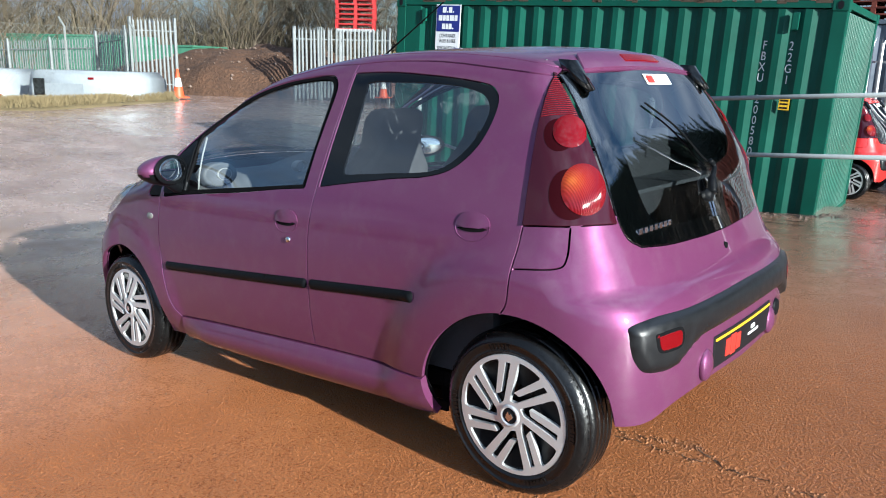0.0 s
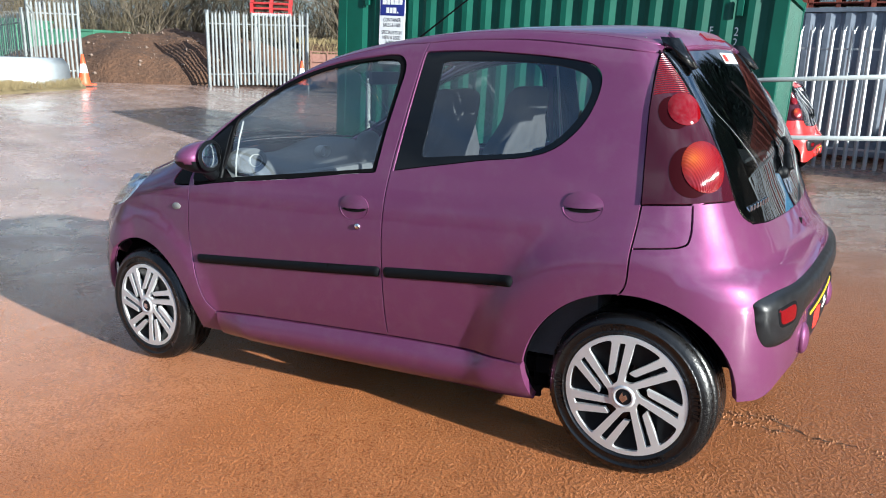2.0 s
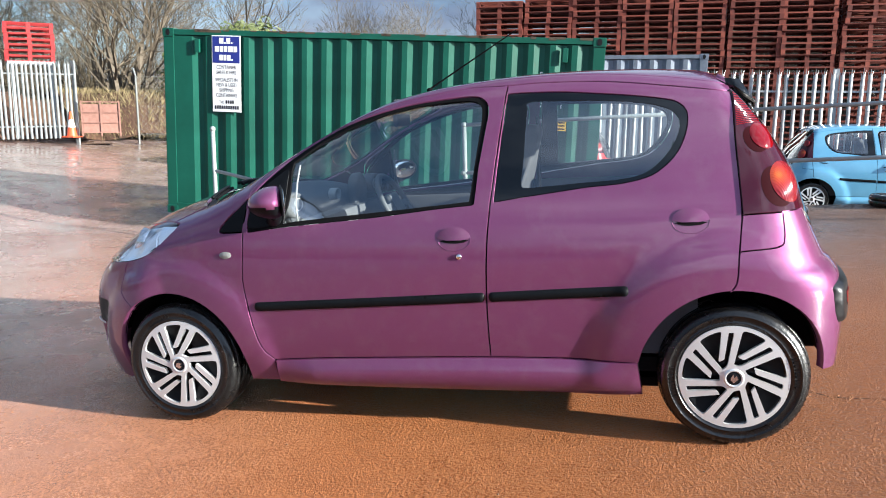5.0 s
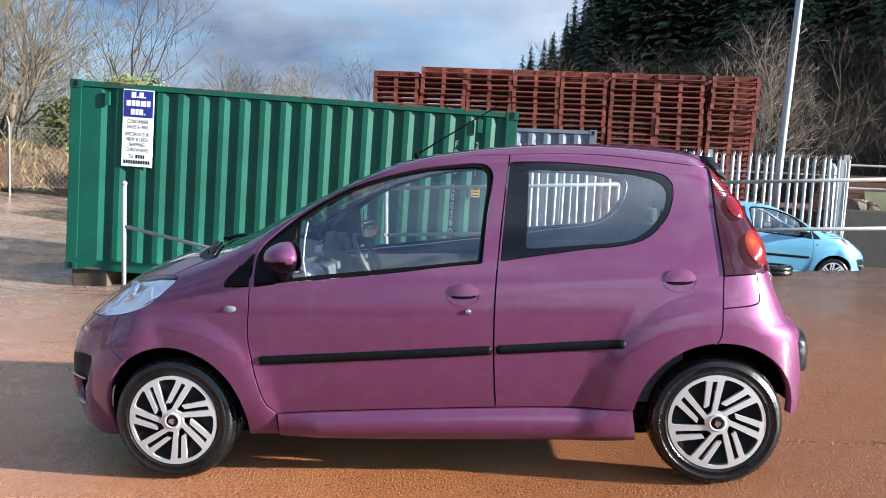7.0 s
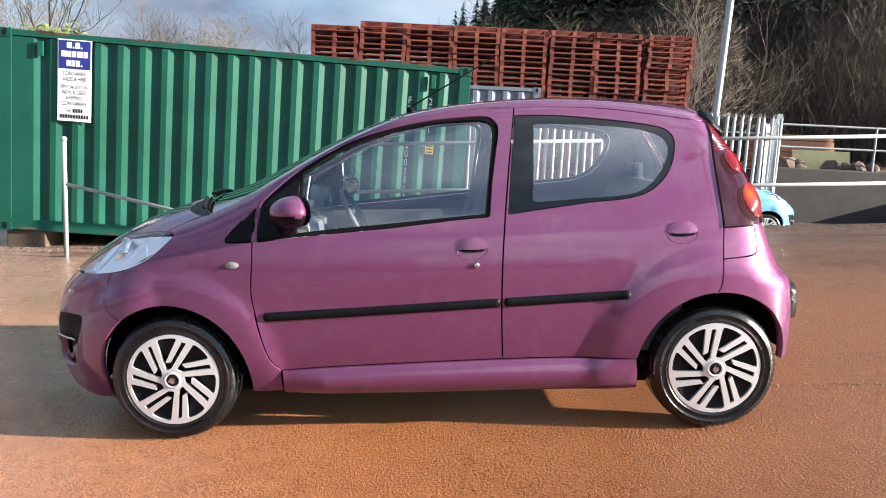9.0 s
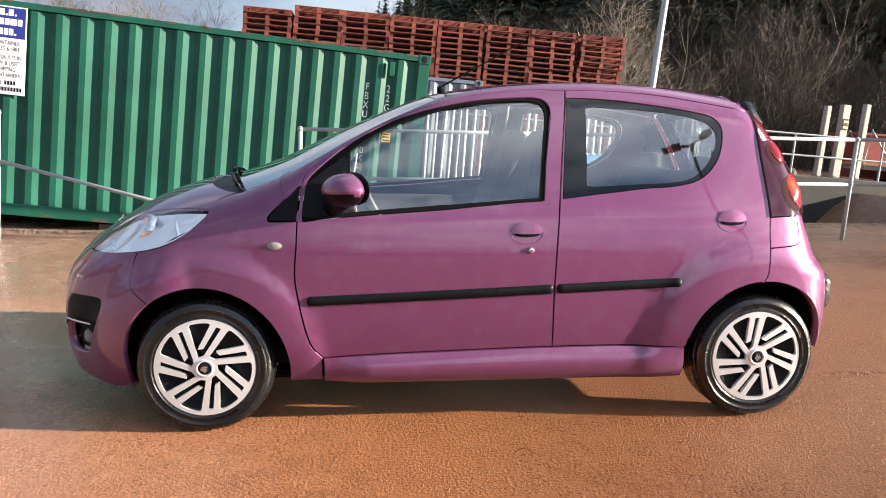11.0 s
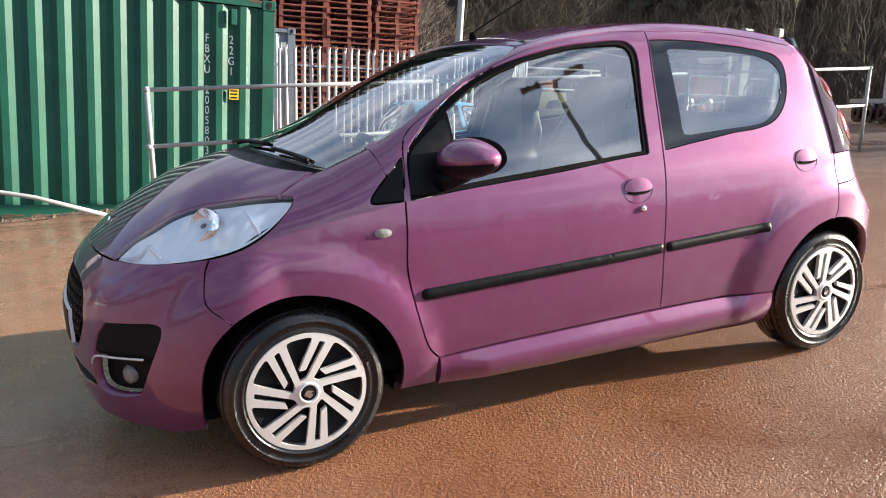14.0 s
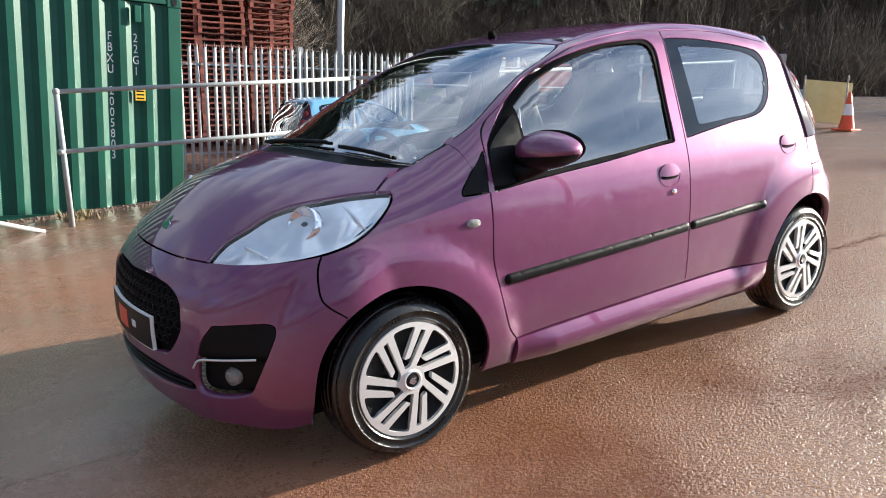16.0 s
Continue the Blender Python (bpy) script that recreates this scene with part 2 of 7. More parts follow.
    m.node_tree.links.new(east.outputs[0], trodden.inputs[1])
    base = blend(m, trodden.outputs[0], base, ramped(m, mottled, [(0.35, (0.085, 0.052, 0.034)), (0.65, (0.185, 0.115, 0.078))]))
    # further still: more water, and a greyer colour that paints in the reflected sky
    open_yard = node(m, "ShaderNodeMapRange", From_Min=-2.2, From_Max=-6.5)
    m.node_tree.links.new(split.outputs[0], open_yard.inputs[0])
    grey = ramped(m, patch, [(0.35, (0.135, 0.105, 0.100)), (0.65, (0.27, 0.225, 0.22))])
    base = blend(m, ramped(m, open_yard.outputs[0], [(0, (0, 0, 0)), (1, (0.8,) * 3)]), base, grey)
    # wet film: patches that shine, more of them towards the open yard
    shine = node(m, "ShaderNodeMath")
    shine.operation = "MULTIPLY_ADD"
    m.node_tree.links.new(most.outputs[0], shine.inputs[0])
    shine.inputs[1].default_value = 0.24
    m.node_tree.links.new(wet, shine.inputs[2])
    wetness = ramped(m, shine.outputs[0], [(0.55, (0, 0, 0)), (0.72, (1, 1, 1))])
    feed(m, blend(m, wetness, base, blend(m, 0.25, base, (0.04, 0.028, 0.022))), "Base Color")
    dry = ramped(m, grit, [(0.38, (0.34,) * 3), (0.62, (0.66,) * 3)])
    m.node_tree.nodes["Principled BSDF"].inputs["Specular IOR Level"].default_value = 0.35
    feed(m, blend(m, wetness, dry, ramped(m, mottled, [(0.3, (0.08,) * 3), (0.7, (0.27,) * 3)])), "Roughness")
    # a thin, smooth sheet of water over the open yard, and a damp sheen elsewhere
    sheet = node(m, "ShaderNodeMath")
    sheet.operation = "MULTIPLY"
    m.node_tree.links.new(most.outputs[0], sheet.inputs[0])
    m.node_tree.links.new(ramped(m, field(0.55, 6, 0.6, (1.0, 2.2, 1.0)), [(0.34, (0.15,) * 3), (0.60, (0.8,) * 3)]), sheet.inputs[1])
    flooded = node(m, "ShaderNodeMath")
    flooded.operation = "MULTIPLY_ADD"
    m.node_tree.links.new(open_yard.outputs[0], flooded.inputs[0])
    flooded.inputs[1].default_value = 0.45
    m.node_tree.links.new(sheet.outputs[0], flooded.inputs[2])
    damp = node(m, "ShaderNodeMath")
    damp.operation, damp.inputs[1].default_value = "MAXIMUM", 0.03
    m.node_tree.links.new(flooded.outputs[0], damp.inputs[0])
    feed(m, damp.outputs[0], "Coat Weight")
    m.node_tree.nodes["Principled BSDF"].inputs["Diffuse Roughness"].default_value = 1.0
    m.node_tree.nodes["Principled BSDF"].inputs["Coat IOR"].default_value = 1.4
    feed(m, ramped(m, field(1.7, 7, 0.65), [(0.35, (0.12,) * 3), (0.65, (0.36,) * 3)]), "Coat Roughness")
    relief = blend(m, 0.22, blend(m, 0.30, grit, fine), mottled)
    soft = blend(m, wetness, relief, blend(m, 0.75, relief, (0.5, 0.5, 0.5)))
    bumped(m, soft, 1.0, 0.030)
    return m


YARD = yard_surface()


def ribbed_green():
    m = shader("green_container_paint", (0.012, 0.13, 0.075), 0.42, 0, Specular_IOR_Level=0.3)
    broad, fine = noise_of(m, 1.2, 8), noise_of(m, 40, 6)
    c = ramped(m, broad, [(0.3, (0.005, 0.055, 0.036)), (0.55, (0.0075, 0.077, 0.051)), (0.75, (0.012, 0.099, 0.066))])
    rust = ramped(m, noise_of(m, 7, 9, 0.75), [(0.69, (0, 0, 0)), (0.75, (1, 1, 1))])
    feed(m, blend(m, rust, c, (0.10, 0.045, 0.02)), "Base Color")
    feed(m, ramped(m, fine, [(0.3, (0.36,) * 3), (0.7, (0.52,) * 3)]), "Roughness")
    bumped(m, broad, 0.25, 0.01)
    return m


GREEN = ribbed_green()
GALVANISED = grained("galvanised_steel", (0.27, 0.285, 0.295), (0.45, 0.465, 0.475), 0.45, 24, 0.05, 0.002, metal=0.5, big=2)
OLD_GALVANISED = grained("weathered_galvanised_steel", (0.17, 0.185, 0.185), (0.30, 0.32, 0.32), 0.6, 24, 0.05, 0.002, metal=0.25, big=2)
RAIL = grained("pale_painted_rail", (0.22, 0.245, 0.25), (0.35, 0.375, 0.375), 0.45, 18, 0.1, 0.002, big=2)

# ---- building helpers ----
def finish(name, verts, faces, material, parent=None, label="", smooth=False, normals=None):
    me = bpy.data.meshes.new(name)
    me.from_pydata([tuple(map(float, v)) for v in verts], [], [tuple(int(i) for i in f) for f in faces])
    me.materials.append(material)
    if smooth:
        me.polygons.foreach_set("use_smooth", [True] * len(me.polygons))
    me.update()
    if normals is not None:
        me.normals_split_custom_set_from_vertices([tuple(map(float, n)) for n in normals])
    ob = new(name, me)
    if parent:
        ob.parent = parent
    if label:
        tagged(ob, label)
    return ob


def part(name, bm, material, parent=None, label="", smooth=False):
    me = bpy.data.meshes.new(name)
    bm.to_mesh(me)
    bm.free()
    me.materials.append(material)
    if smooth:
        me.polygons.foreach_set("use_smooth", [True] * len(me.polygons))
    ob = new(name, me)
    if parent:
        ob.parent = parent
    if label:
        tagged(ob, label)
    return ob


def thing(name, label, category, place=None, group="", kind=""):
    ob = new(name)
    ob.empty_display_size = 0.2
    if place is not None:
        ob.matrix_world = place
    return tagged(ob, label, category, group, kind)


def add_box(bm, x0, x1, y0, y1, z0, z1, m=None, bevel=0.0):
    made = bmesh.ops.create_cube(bm, size=1.0)["verts"]
    for v in made:
        v.co = Vector(((x0 + x1) / 2 + v.co.x * (x1 - x0), (y0 + y1) / 2 + v.co.y * (y1 - y0), (z0 + z1) / 2 + v.co.z * (z1 - z0)))
    if bevel:
        edges = list({e for v in made for e in v.link_edges})
        made = bmesh.ops.bevel(bm, geom=edges, offset=bevel, segments=2, profile=0.7, affect="EDGES")["verts"]
    if m is not None:
        for v in set(made):
            v.co = m @ v.co
    return bm


def box(x0, x1, y0, y1, z0, z1, m=None, bevel=0.0):
    return add_box(bmesh.new(), x0, x1, y0, y1, z0, z1, m, bevel)


def add_tube(bm, points, radius, sides=10, caps=True):
    """A round bar along points; radius is one number or one for each point."""
    pts = [Vector(p) for p in points]
    radii = radius if isinstance(radius, (list, tuple)) else [radius] * len(pts)
    rings, guide = [], None
    for i, p in enumerate(pts):
        way = (pts[min(i + 1, len(pts) - 1)] - pts[max(i - 1, 0)]).normalized()
        if guide is None:
            guide = way.orthogonal().normalized()
        guide = (guide - way * guide.dot(way)).normalized()
        across = way.cross(guide)
        rings.append([bm.verts.new(p + radii[i] * (math.cos(a) * guide + math.sin(a) * across)) for a in (2 * math.pi * k / sides for k in range(sides))])
    for a, b in zip(rings, rings[1:]):
        for k in range(sides):
            bm.faces.new((a[k], a[(k + 1) % sides], b[(k + 1) % sides], b[k]))
    if caps:
        bm.faces.new(rings[0][::-1])
        bm.faces.new(rings[-1])
    return bm


def tube(points, radius, sides=10, caps=True):
    return add_tube(bmesh.new(), points, radius, sides, caps)


def lathe(profile, sides=48, axis="y"):
    """Turns (radius, offset) pairs about an axis; open at both ends unless a radius is 0."""
    bm = bmesh.new()
    rings = []
    for r, o in profile:
        ring = []
        for k in range(sides):
            a = 2 * math.pi * k / sides
            c, s = r * math.cos(a), r * math.sin(a)
            ring.append(bm.verts.new({"x": (o, c, s), "y": (c, o, s), "z": (c, s, o)}[axis]))
        rings.append(ring)
    for a, b in zip(rings, rings[1:]):
        for k in range(sides):
            bm.faces.new((a[k], a[(k + 1) % sides], b[(k + 1) % sides], b[k]))
    bmesh.ops.remove_doubles(bm, verts=bm.verts, dist=1e-6)
    bmesh.ops.recalc_face_normals(bm, faces=bm.faces)
    return bm


def slab(outline, depth, m=None, bevel=0.0):
    """A plate with this outline in x and y, from z = 0 down by depth."""
    bm = bmesh.new()
    face = bm.faces.new([bm.verts.new((x, y, 0)) for x, y in outline])
    out = bmesh.ops.extrude_face_region(bm, geom=[face])
    for v in out["geom"]:
        if isinstance(v, bmesh.types.BMVert):
            v.co.z += depth
    if bevel:
        bmesh.ops.bevel(bm, geom=[e for e in bm.edges if e.calc_face_angle(0) > 0.6], offset=bevel, segments=2, affect="EDGES")
    bmesh.ops.recalc_face_normals(bm, faces=bm.faces)
    if m is not None:
        bm.transform(m)
    return bm


def lettering(name, text, size, material, m, parent, label="", extrude=0.001, align="LEFT"):
    cu = bpy.data.curves.new(name, "FONT")
    cu.body, cu.size, cu.extrude, cu.align_x = text, size, extrude, align
    tmp = bpy.data.objects.new(name, cu)
    scene.collection.objects.link(tmp)
    bpy.context.view_layer.update()
    me = bpy.data.meshes.new_from_object(tmp.evaluated_get(bpy.context.evaluated_depsgraph_get()))
    bpy.data.objects.remove(tmp)
    me.name = name
    me.transform(m)
    me.materials.clear()
    me.materials.append(material)
    ob = new(name, me)
    ob.parent = parent
    return tagged(ob, label) if label else ob

# ---- ground ----
FALL = ((-1000, .45), (-22, .45), (-17, .40), (-12, .05), (-8, -.27), (-6, -.33), (-4, -.255), (0, 0), (20, 1.30), (30, 1.5), (1000, 1.5))
KERB = 7.35  # beyond this line, past the container's end, the ground drops to a lower yard


def ground_height(x, y):
    """The yard falls towards -x and rises again at its far side; behind the handrail lies a lower yard."""
    upper = float(np.interp(x, *zip(*FALL))) - .10 * min(1, max(0, (y + .8) / 7.4))
    drop = min(1, max(0, (y - KERB) / .35)) * min(1, max(0, (x + 8) / 2))
    east = min(1, max(0, (x - 10.5) / .8))
    lower = -.25
    mixed = upper + (lower - upper) * drop * (1 - east)
    return mixed


def make_ground():
    def ticks():
        t = [i * .5 for i in range(-24, 25)]
        step, v = .7, 12.0
        while v < 900:
            v += step
            step *= 1.22
            t = [-v] + t + [v]
        return t
    xs = ticks()
    ys = sorted(set(ticks() + [KERB, KERB + .12, KERB + .24, KERB + .36]))
    verts = [(x, y, ground_height(x, y)) for y in ys for x in xs]
    n = len(xs)
    faces = [(j * n + i, j * n + i + 1, (j + 1) * n + i + 1, (j + 1) * n + i) for j in range(len(ys) - 1) for i in range(n - 1)]
    return tagged(finish("ground", verts, faces, YARD, smooth=True), "wet red-brown compacted yard surface", "ground", kind="structure")


make_ground()


# ---- the green shipping container ----
def shipping_container(material, length, label, ribs, place, lead=0.0):
    box_wide, tall = 2.438, 2.591
    c = thing("shipping_container", label, "container", place)
    # local frame: x along the long side from 0, front face at y = 0, foot at z = 0
    def corrugated(n, z0, z1, run, deep, flip, lead=0.0):
        verts, faces = [], []
        pitch = (run - lead) / n
        if lead:
            verts += [(0, 0, z0), (0, 0, z1)]
        shape = [(0, 0), (.26, 0), (.50, deep), (.76, deep)]
        for k in range(n + 1):
            for fx, d in shape:
                x = lead + (k + fx) * pitch
                if x <= run + 1e-6:
                    verts += [(x, d, z0), (x, d, z1)]
        for i in range(len(verts) // 2 - 1):
            faces.append((2 * i, 2 * i + 2, 2 * i + 3, 2 * i + 1) if not flip else (2 * i + 1, 2 * i + 3, 2 * i + 2, 2 * i))
        return verts, faces
    run = length - .25
    v, f = corrugated(ribs, .15, tall - .10, run, .036, False, lead)
    finish("side_panel", [(x + .107, y + .012, z) for x, y, z in v], f, material, c, "corrugated steel side")
    finish("side_panel", [(x + .107, box_wide - y - .012, z) for x, y, z in v], [t[::-1] for t in f], material, c, "corrugated steel side")
    v, f = corrugated(18, .15, tall - .12, box_wide - .30, .03, False)
    finish("end_panel", [(length - y - .015, x + .15, z) for x, y, z in v], f, material, c, "corrugated steel end")
    part("door_panel", box(.02, .06, .15, box_wide - .15, .15, tall - .1), material, c, "flat steel doors")
    part("top_panel", box(.06, length - .06, .06, box_wide - .06, tall - .03, tall - .012), material, c, "steel roof sheet")
    for z0, z1 in ((0, .15), (tall - .10, tall - .015)):
        for y0 in (.0, box_wide - .06):
            part("side_rail", box(.16, length - .16, y0, y0 + .06, z0 + .01, z1, None, .006), material, c)
        for x0 in (.0, length - .08):
            part("end_rail", box(x0 + .004, x0 + .076, .16, box_wide - .16, z0 + .01, z1, None, .006), material, c)
    for x0 in (0, length - .16):
        for y0 in (0, box_wide - .15):
            part("corner_post", box(x0 + .004, x0 + .156, y0 + .004, y0 + .146, .11, tall - .11, None, .01), material, c)
            for z0 in (0, tall - .118):
                part("corner_casting", box(x0 - .004, x0 + .164, y0 - .006, y0 + .156, z0, z0 + .118, None, .012), material, c)
                if y0 == 0:
                    hole = [(.030 * math.cos(a) + x0 + .08, .045 * math.sin(a) + z0 + .06) for a in np.linspace(0, 2 * np.pi, 16, endpoint=False)]
                    bm = slab(hole, .004, Matrix.Translation((0, -.0075, 0)) @ Matrix.Rotation(radians(90), 4, "X"))
                    part("casting_hole", bm, INK, c)
    return c


# it stands a little askew and dips towards its buried end
STAND = Matrix.Translation((-5.783, 6.072, -.171)) @ Matrix.Rotation(.071, 4, "Z") @ Matrix.Rotation(.0313, 4, "Y")
container = shipping_container(GREEN, 6.058, "dark green ribbed steel shipping container standing on blocks", 20, STAND, .2475)
face = Matrix.Rotation(radians(90), 4, "X")
for x in (.518, 5.555):
    part("vent_cover", box(x - .035, x + .035, -.028, .012, 2.27, 2.45, None, .008), GREEN, container, "small vent cover")
for x0, digits, step in ((5.260, "FBXU 2005803", .119), (5.540, "22G1", .122)):
    for k, ch in enumerate(digits):
        if ch != " ":
            lettering("painted_letter", ch, .135, SIGN_WHITE, Matrix.Translation((x0, .0455, 2.055 - k * step)) @ face @ Matrix.Diagonal((.76, 1, 1, 1)), container, "white stencilled code letters" if k == 0 else "", .0008, "CENTER")
label_y = part("size_label", box(5.508, 5.62, -.004, .002, 1.405, 1.535), SIGN_YELLOW, container, "yellow height label")
for z in (1.500, 1.462, 1.42):
    part("label_bar", box(5.522, 5.606, -.0065, -.0045, z, z + .018), INK, label_y)
# rust along the roof edge and the foot
RUST = grained("flaking_rust", (.035, .024, .016), (.10, .072, .048), .9, 30, .6, .006)
edge_rnd = random.Random(17)
for k in range(46):
    x, w = edge_rnd.uniform(.2, 5.8), edge_rnd.uniform(.04, .22)
    top = edge_rnd.random() < .75
    z = 2.570 if top else .04
    part("rust_patch", box(x, min(x + w, 5.89), -.0025, .03, z - edge_rnd.uniform(.004, .03), z + edge_rnd.uniform(.004, .014), None, .002), RUST, container, "flaking rust on the rail" if k == 0 else "")
# company board on the side, at the far end
board = thing("sign_board", "tall blue and white company sign fixed to the container", "sign", STAND @ Matrix.Translation((.735, -.008, 0)))
part("blue_panel", box(.008, .402, -.006, .004, 2.136, 2.492), SIGN_BLUE, board, "blue upper panel")
part("white_panel", box(0, .41, -.006, .004, 1.475, 2.133), SIGN_WHITE, board, "white lower panel")
part("white_border", box(-.004, .414, -.003, .006, 1.471, 2.505), SIGN_WHITE, board)
for z, widths in ((2.395, (.062, .020, .055, .020)), (2.285, (.062, .045, .050, .068, .050)), (2.170, (.050, .040, .050, .020))):
    x = .205 - (sum(widths) + .012 * (len(widths) - 1)) / 2
    for w in widths:
        part("name_bar", box(x, x + w, -.0085, -.0065, z, z + (.075 if w > .03 else .02)), SIGN_WHITE, board)
        x += w + .012
for z, text in ((2.055, "CONTAINER"), (1.985, "SALES & HIRE"), (1.885, "SPECIALISTS IN"), (1.815, "NEW & USED"), (1.745, "SHIPPING"), (1.675, "CONTAINERS"), (1.585, "Tel:")):
    lettering("sign_text", text, .072, INK, Matrix.Translation((.205 if text != "Tel:" else .13, -.0068, z)) @ face @ Matrix.Diagonal((.70, 1, 1, 1)), board, "", .0006, "CENTER")
for z, x0, count in ((1.585, .19, 4), (1.51, .03, 11)):
    for k in range(count):
        part("number_bar", box(x0 + k * .033, x0 + k * .033 + .022, -.0085, -.0065, z, z + .048), INK, board)
block = grained("dark_timber_block", (.05, .035, .025), (.11, .08, .05), .85, 20)
for x, y, z in ((-5.72, 6.14, -.182), (-3.75, 6.30, -.255)):
    tagged(part("timber_block", box(x, x + .5, y, y + 2.2, -.55, z, None, .01), block), "dark timber block under the container", "block", "container blocks")

# ---- handrail, fences and other yard things ----
CONE_ORANGE = grained("orange_cone_plastic", (.62, .07, .02), (.78, .12, .04), .5, 30, .1)
BRICK_RED = grained("red_brown_pallet_paint", (.10, .020, .012), (.27, .062, .038), .75, 14, .3, .004, big=1.5)
worn = node(BRICK_RED, "ShaderNodeObjectInfo").outputs["Random"]
was = BRICK_RED.node_tree.nodes["Principled BSDF"].inputs["Base Color"].links[0].from_socket
feed(BRICK_RED, blend(BRICK_RED, 1.0, was, ramped(BRICK_RED, worn, [(0, (.55, .5, .5)), (.7, (1, 1, 1)), (1, (1.25, 1.35, 1.3))]), "MULTIPLY"), "Base Color")
BRIGHT_PALLET = grained("bright_red_plastic", (.25, .008, .010), (.40, .022, .020), .4, 10, .1)
STEEL_BLUE = grained("grey_blue_container_paint", (.10, .125, .16), (.21, .235, .28), .4, 9, .2, .004, metal=.2, big=1.2)
CABIN_GREEN = grained("faded_green_cabin_paint", (.035, .13, .08), (.07, .20, .125), .6, 6, .2)
SOIL = grained("brown_soil", (.040, .020, .011), (.135, .068, .036), .95, 9, 1.0, .12, big=1.1)
RUBBLE = grained("brown_rubble", (.11, .075, .055), (.26, .19, .15), .9, 20, .4, .01)
STONE = grained("brown_grey_stone", (.050, .036, .027), (.16, .118, .092), .85, 30, .4, .01)
DRY_GRASS = grained("dry_grass", (.13, .10, .045), (.27, .21, .105), .9, 6, .2)
TIMBER = grained("orange_brown_timber", (.30, .12, .06), (.52, .26, .15), .8, 12, .3)
# stained wall concrete, near black because the wall's shade is in the colour
CONCRETE = grained("shaded_stained_concrete", (.012, .0115, .0105), (.042, .039, .034), .75, 3, .4, .01)
PALE_CONCRETE = grained("weathered_pale_concrete", (.20, .20, .185), (.36, .355, .33), .85, 16, .4, .006)
SKIP_RED = grained("faded_red_steel", (.16, .02, .018), (.30, .05, .04), .6, 8, .2)
PALE_YELLOW = grained("sun_bleached_yellow_sheet", (.55, .46, .16), (.72, .64, .34), .5, 5, .1)
CONCRETE_POST = grained("weathered_grey_fence", (.13, .14, .13), (.24, .25, .24), .7, 14, .2)
GREY_STEEL = grained("grey_steel_post", (.26, .28, .29), (.42, .43, .43), .55, 14, .2)
VAN_WHITE = grained("white_van_paint", (.26, .29, .31), (.35, .38, .40), .35, 8, .05)


def handrail():
    h = thing("handrail", "pale grey tubular handrail with two bars along the yard edge", "handrail")
    z = lambda x: 1.222 + .0625 * x
    feet = (-1.24, 1.95, 5.75, 9.35)
    for i, x in enumerate(feet):
        g = ground_height(x, 5.35)
        lean = -.05 if i == 0 else 0
        part("post", tube([(x - lean, 5.35, g - .06), (x + lean * .0, 5.35, z(x))], .027, 12), RAIL, h, "", True)
        bm = bmesh.new()
        bmesh.ops.create_uvsphere(bm, u_segments=12, v_segments=8, radius=.036)
        bmesh.ops.translate(bm, verts=bm.verts, vec=(x, 5.35, z(x)))
        part("knuckle", bm, RAIL, h, "", True)
        bm = bmesh.new()
        bmesh.ops.create_uvsphere(bm, u_segments=12, v_segments=8, radius=.035)
        bmesh.ops.translate(bm, verts=bm.verts, vec=(x, 5.35, z(x) - .57))
        part("knuckle", bm, RAIL, h, "", True)
    for a, b in zip(feet, feet[1:]):
        for d in (0, .57):
            part("rail", tube([(a, 5.35, z(a) - d), (b, 5.35, z(b) - d)], .023, 12), RAIL, h, "", True)
    low = thing("broken_handrail", "single pale post with one bar sloping to the ground", "handrail")
    g = ground_height(-4.51, 5.24)
    part("post", tube([(-4.51, 5.24, g - .06), (-4.51, 5.24, 1.06)], .027, 12), RAIL, low, "", True)
    bm = bmesh.new()
    bmesh.ops.create_uvsphere(bm, u_segments=12, v_segments=8, radius=.036)
    bmesh.ops.translate(bm, verts=bm.verts, vec=(-4.51, 5.24, 1.06))
    part("knuckle", bm, RAIL, low, "", True)
    part("rail", tube([(-4.51, 5.24, .53), (-2.3, 5.25, .09), (-1.45, 5.25, ground_height(-1.45, 5.25))], .022, 12), RAIL, low, "", True)


handrail()


